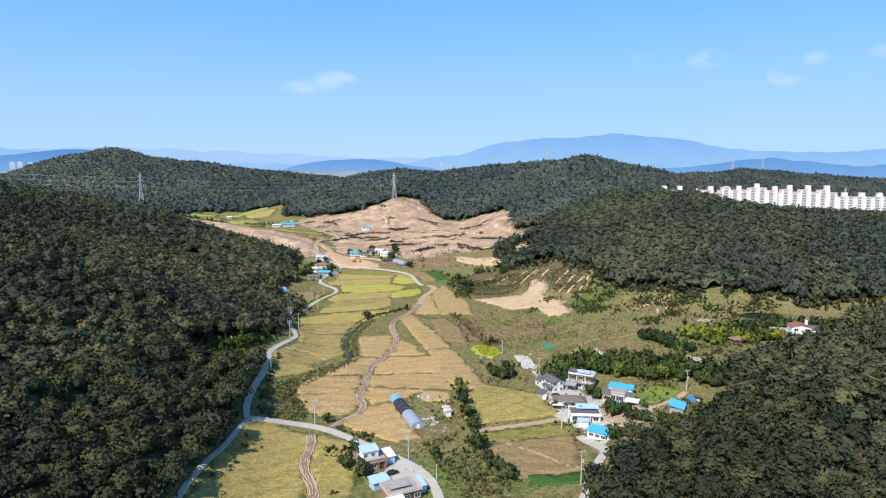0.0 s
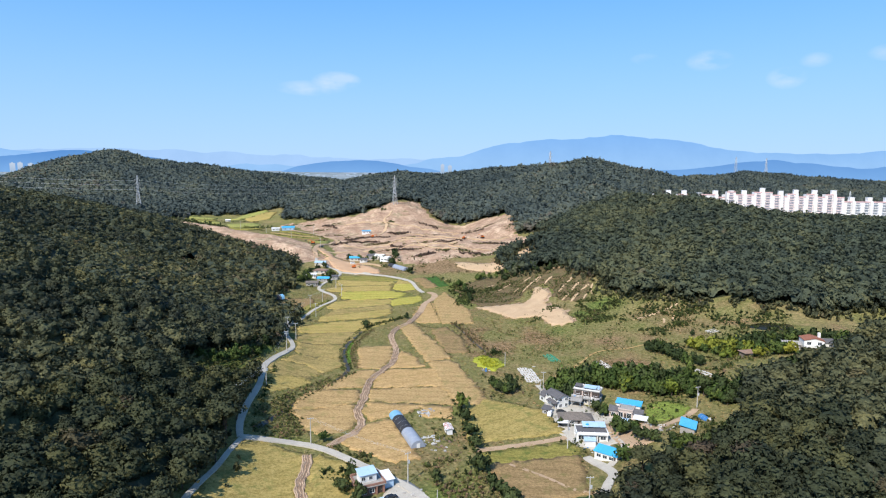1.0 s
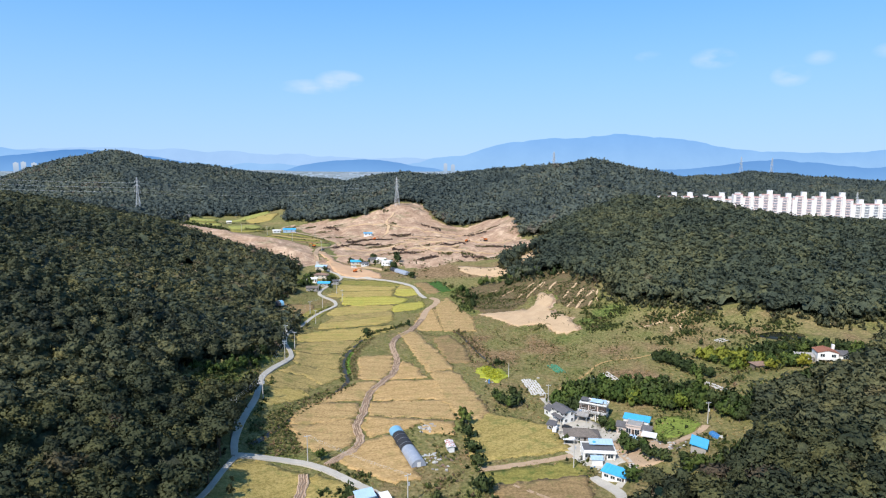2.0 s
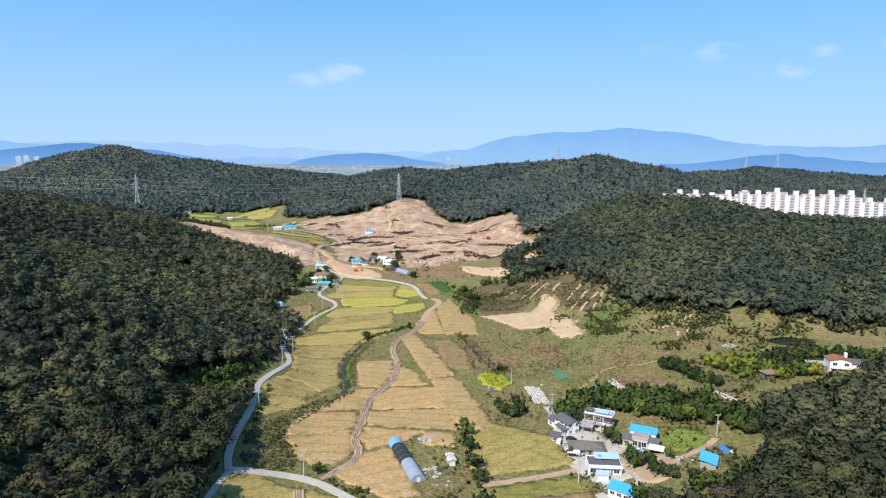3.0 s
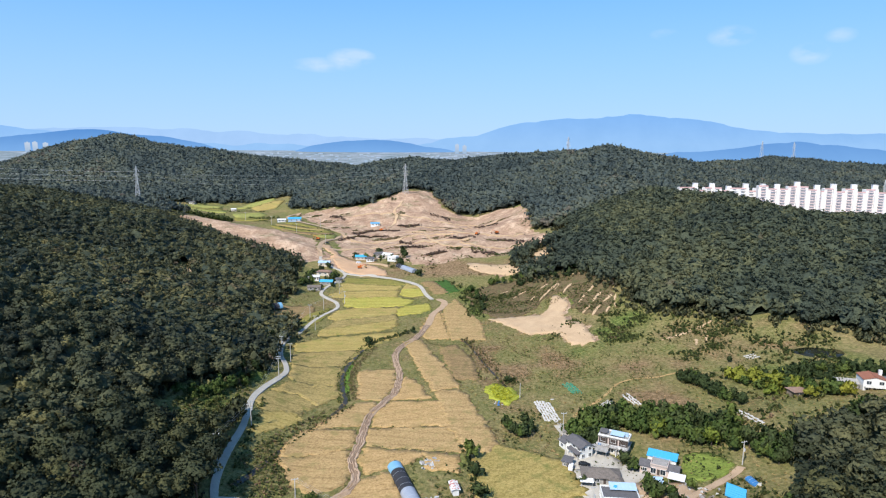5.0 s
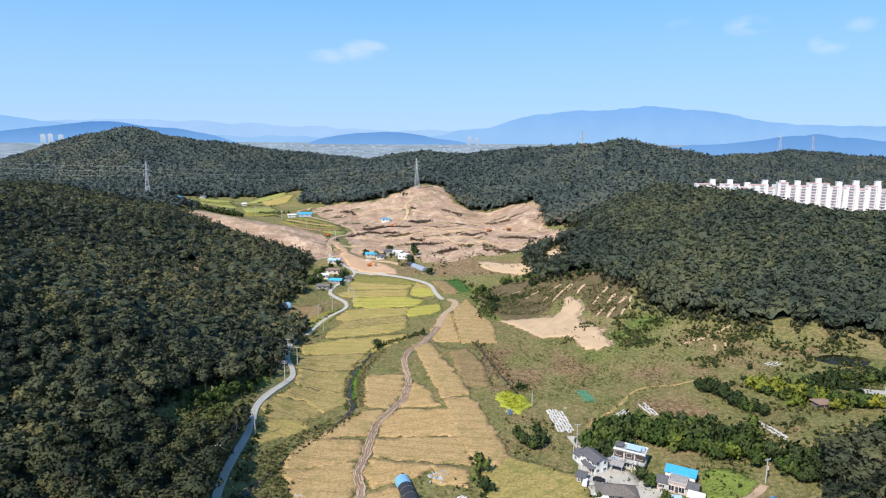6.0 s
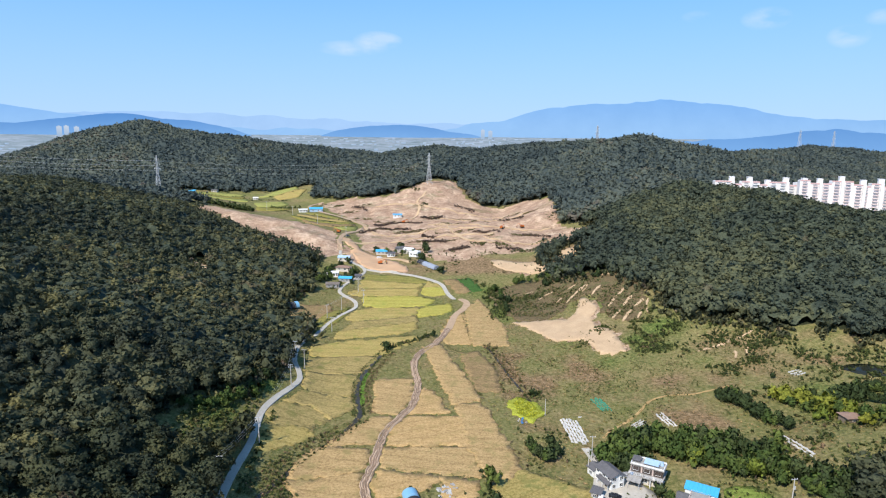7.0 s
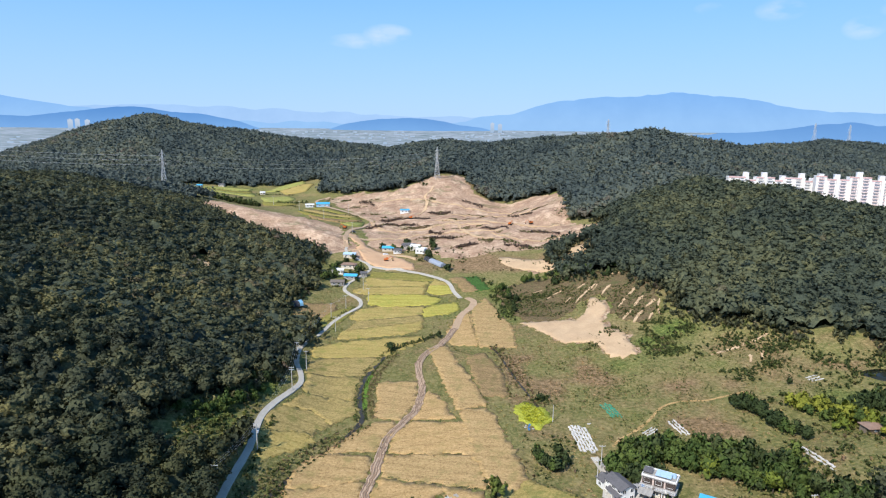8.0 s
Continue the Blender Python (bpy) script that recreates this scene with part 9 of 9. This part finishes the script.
def apartment_block(x0, y0, x1, y1, roof_z, floors, steps, label, sill=bay_sill):
    """A long slab: white stair towers, balconies by floor, roof houses and a pink stepped roofline."""
    a, b = Vector((x0, y0)), Vector((x1, y1))
    d = b - a
    L, W, fh = d.length, 12.0, 2.9
    h = floors * fh
    r = new("apartment_block")
    r.matrix_world = pose((x0 + x1) / 2, (y0 + y1) / 2, roof_z - h, 0, 0, math.degrees(math.atan2(d.y, d.x)))
    tagged(r, label, "apartment block", "apartment blocks")
    n = max(2, round(L / 9.0))
    bay = L / n
    for i in range(n):
        cx = -L / 2 + bay * (i + 0.5)
        cut = steps[i % len(steps)] * fh
        top = h - cut
        wall = part("wall", box_bm(cx - bay / 2 + 0.003, cx + bay / 2 - 0.003, -W / 2, W / 2, -30, top), apt_white, r)
        part("roof_trim", box_bm(cx - bay / 2 + 0.1, cx + bay / 2 - 0.1, -W / 2 - 0.35, -W / 2 - 0.003, top - 0.5, top + 0.8), apt_pink, r, "pink roofline trim")
        for f in range(floors):
            z = f * fh + 1.6
            if z > top - 1.0 or z < h - 9.5 * fh:
                continue
            w = new("window", bay_window)
            w.parent = wall
            w.location = (cx, -W / 2 - 0.05, z)
            bl = new("balcony", sill)
            bl.parent = wall
            bl.location = (cx, -W / 2, z)
        if i % 2 == 1:
            sx = cx + bay / 2
            part("stair_tower", box_bm(sx - 1.5, sx + 1.5, -W / 2 - 1.6, W / 2 - 4, -30, top + 0.9), apt_white, r)
            part("roof_house", box_bm(sx - 2.4, sx + 2.4, -2.0, 3.5, top + 0.003, top + 4.6), apt_white, r)
            part("roof_cap", box_bm(sx - 2.7, sx + 2.7, -2.3, 3.8, top + 4.603, top + 4.9), apt_white, r)


apartment_block(268, 766, 356, 752, 74.5, 15, (0, 0, 1), "long white apartment block with roof houses and balconies")
apartment_block(343, 738, 398, 722, 78.5, 15, (0, 1, 1, 0), "white apartment block with a stepped pink roofline", bay_pink)
apartment_block(395, 724, 458, 704, 77, 15, (1, 0, 1, 0), "white apartment block with a stepped pink roofline", bay_pink)
apartment_block(456, 716, 590, 690, 69, 12, (0, 0), "long white apartment block with flat roofs")

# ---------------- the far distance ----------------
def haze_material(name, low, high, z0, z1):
    """Distant land as a glow: the haze of bright air is in its colour."""
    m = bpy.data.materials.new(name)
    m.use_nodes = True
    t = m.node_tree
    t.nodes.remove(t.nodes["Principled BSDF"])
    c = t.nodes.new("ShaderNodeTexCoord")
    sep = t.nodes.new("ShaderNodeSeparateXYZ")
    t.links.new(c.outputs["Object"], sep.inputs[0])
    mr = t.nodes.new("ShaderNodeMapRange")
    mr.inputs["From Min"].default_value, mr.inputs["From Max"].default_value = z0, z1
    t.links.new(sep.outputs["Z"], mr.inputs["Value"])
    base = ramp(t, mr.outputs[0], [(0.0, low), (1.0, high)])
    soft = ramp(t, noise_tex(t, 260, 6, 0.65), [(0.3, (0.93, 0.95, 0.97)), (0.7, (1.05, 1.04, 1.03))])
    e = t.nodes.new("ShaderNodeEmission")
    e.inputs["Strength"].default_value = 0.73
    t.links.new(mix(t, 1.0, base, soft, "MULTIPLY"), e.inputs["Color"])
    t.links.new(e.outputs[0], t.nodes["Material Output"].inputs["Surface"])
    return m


def far_range(name, depth, crest, mat, seed, rough, label):
    """A mountain range: heading and elevation of its crest, from the middle of the walk, with broken slopes."""
    heads = np.linspace(crest[0][0], crest[-1][0], 260)
    up = np.interp(heads, [c[0] for c in crest], [c[1] for c in crest])
    up = np.convolve(np.pad(up, 5, "edge"), np.ones(11) / 11, "valid")
    verts, faces = [], []
    rows_ = 6
    for j in range(rows_):
        k = j / (rows_ - 1)
        for i, (hd, el) in enumerate(zip(heads, up)):
            d = depth - 260 * k
            x = math.tan(radians(hd)) * d
            dist = math.hypot(x, d)
            z = 130 + dist * math.tan(radians(el)) + rough * float(fbm(np.array([hd * 3.0]), np.array([seed * 7.0]), 7, 5, seed)[0])
            z = -40 + (z + 40) * (1 - k) ** 1.2
            verts.append((x, 50 + d, z))
    n = len(heads)
    for j in range(rows_ - 1):
        for i in range(n - 1):
            a = j * n + i
            faces.append((a, a + n, a + n + 1, a + 1))
    return tagged(new(name, mesh_from(name, verts, faces, [mat], True)), label, "mountains", kind="structure")


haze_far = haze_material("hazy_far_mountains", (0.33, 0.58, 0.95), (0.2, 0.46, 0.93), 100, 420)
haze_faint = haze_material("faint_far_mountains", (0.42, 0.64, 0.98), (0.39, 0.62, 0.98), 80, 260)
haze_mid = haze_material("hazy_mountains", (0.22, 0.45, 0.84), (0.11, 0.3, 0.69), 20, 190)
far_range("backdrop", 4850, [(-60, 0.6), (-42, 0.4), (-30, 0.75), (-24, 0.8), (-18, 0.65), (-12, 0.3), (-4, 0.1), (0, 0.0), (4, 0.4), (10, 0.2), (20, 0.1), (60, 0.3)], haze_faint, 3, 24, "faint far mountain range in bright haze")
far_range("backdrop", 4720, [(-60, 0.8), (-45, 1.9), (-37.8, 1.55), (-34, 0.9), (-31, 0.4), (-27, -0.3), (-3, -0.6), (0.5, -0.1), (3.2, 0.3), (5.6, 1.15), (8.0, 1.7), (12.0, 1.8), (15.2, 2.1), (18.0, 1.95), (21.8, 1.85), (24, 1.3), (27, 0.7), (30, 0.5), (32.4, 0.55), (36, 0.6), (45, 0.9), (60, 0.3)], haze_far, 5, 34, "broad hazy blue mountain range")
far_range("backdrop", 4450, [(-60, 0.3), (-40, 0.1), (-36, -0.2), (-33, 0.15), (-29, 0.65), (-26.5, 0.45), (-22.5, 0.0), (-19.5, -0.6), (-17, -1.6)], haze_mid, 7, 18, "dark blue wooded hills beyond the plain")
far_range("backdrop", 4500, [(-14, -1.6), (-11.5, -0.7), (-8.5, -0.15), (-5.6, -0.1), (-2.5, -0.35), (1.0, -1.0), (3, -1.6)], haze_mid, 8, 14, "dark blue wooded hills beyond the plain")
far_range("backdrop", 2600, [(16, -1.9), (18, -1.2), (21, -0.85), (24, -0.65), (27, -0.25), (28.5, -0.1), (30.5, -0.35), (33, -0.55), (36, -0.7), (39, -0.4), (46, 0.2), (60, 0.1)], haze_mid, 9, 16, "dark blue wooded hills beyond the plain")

# towns on the plain, their walls glowing in the same haze colours
town_wall = haze_material("hazy_town_walls", (0.36, 0.5, 0.7), (0.55, 0.65, 0.8), 0, 60)
trng = np.random.default_rng(77)
bm = bmesh.new()
for _ in range(520):
    ty = float(trng.uniform(2300, 4250))
    tx = float(trng.uniform(-0.8, 0.75)) * ty
    if float(fbm(np.array([tx]), np.array([ty]), 500, 2, 71)[0]) < 0.02 or float(hills(np.array([tx]), np.array([ty]))[0]) > 3:
        continue
    w, l, hh = (float(v) for v in (trng.uniform(4, 13), trng.uniform(4, 10), trng.uniform(3, 8)))
    z = ground_z(tx, ty)
    add_box(bm, tx - w, tx + w, ty - l, ty + l, z - 3, z + hh)
town = bpy.data.meshes.new("town")
bm.to_mesh(town), bm.free()
town.materials.append(town_wall)
tagged(new("town", town), "small pale buildings of a distant town", "buildings", kind="stuff")
for tx, ty, hh, wide in ((-2640, 4180, 62, 26), (-2585, 4170, 66, 24), (-2530, 4190, 60, 26), (120, 4280, 60, 24), (170, 4290, 52, 26), (1180, 4150, 40, 40), (-1990, 4250, 40, 24)):
    rt = new("tower_block")
    rt.matrix_world = pose(tx, ty, ground_z(tx, ty), 0, 0, 0)
    tagged(rt, "pale tower block on the distant plain", "tower block", "distant tower blocks")
    part("wall", box_bm(-wide / 2, wide / 2, -8, 8, -5, hh), town_wall, rt)
    part("roof_house", box_bm(-4, 4, -4, 4, hh + 0.003, hh + 5), town_wall, rt)
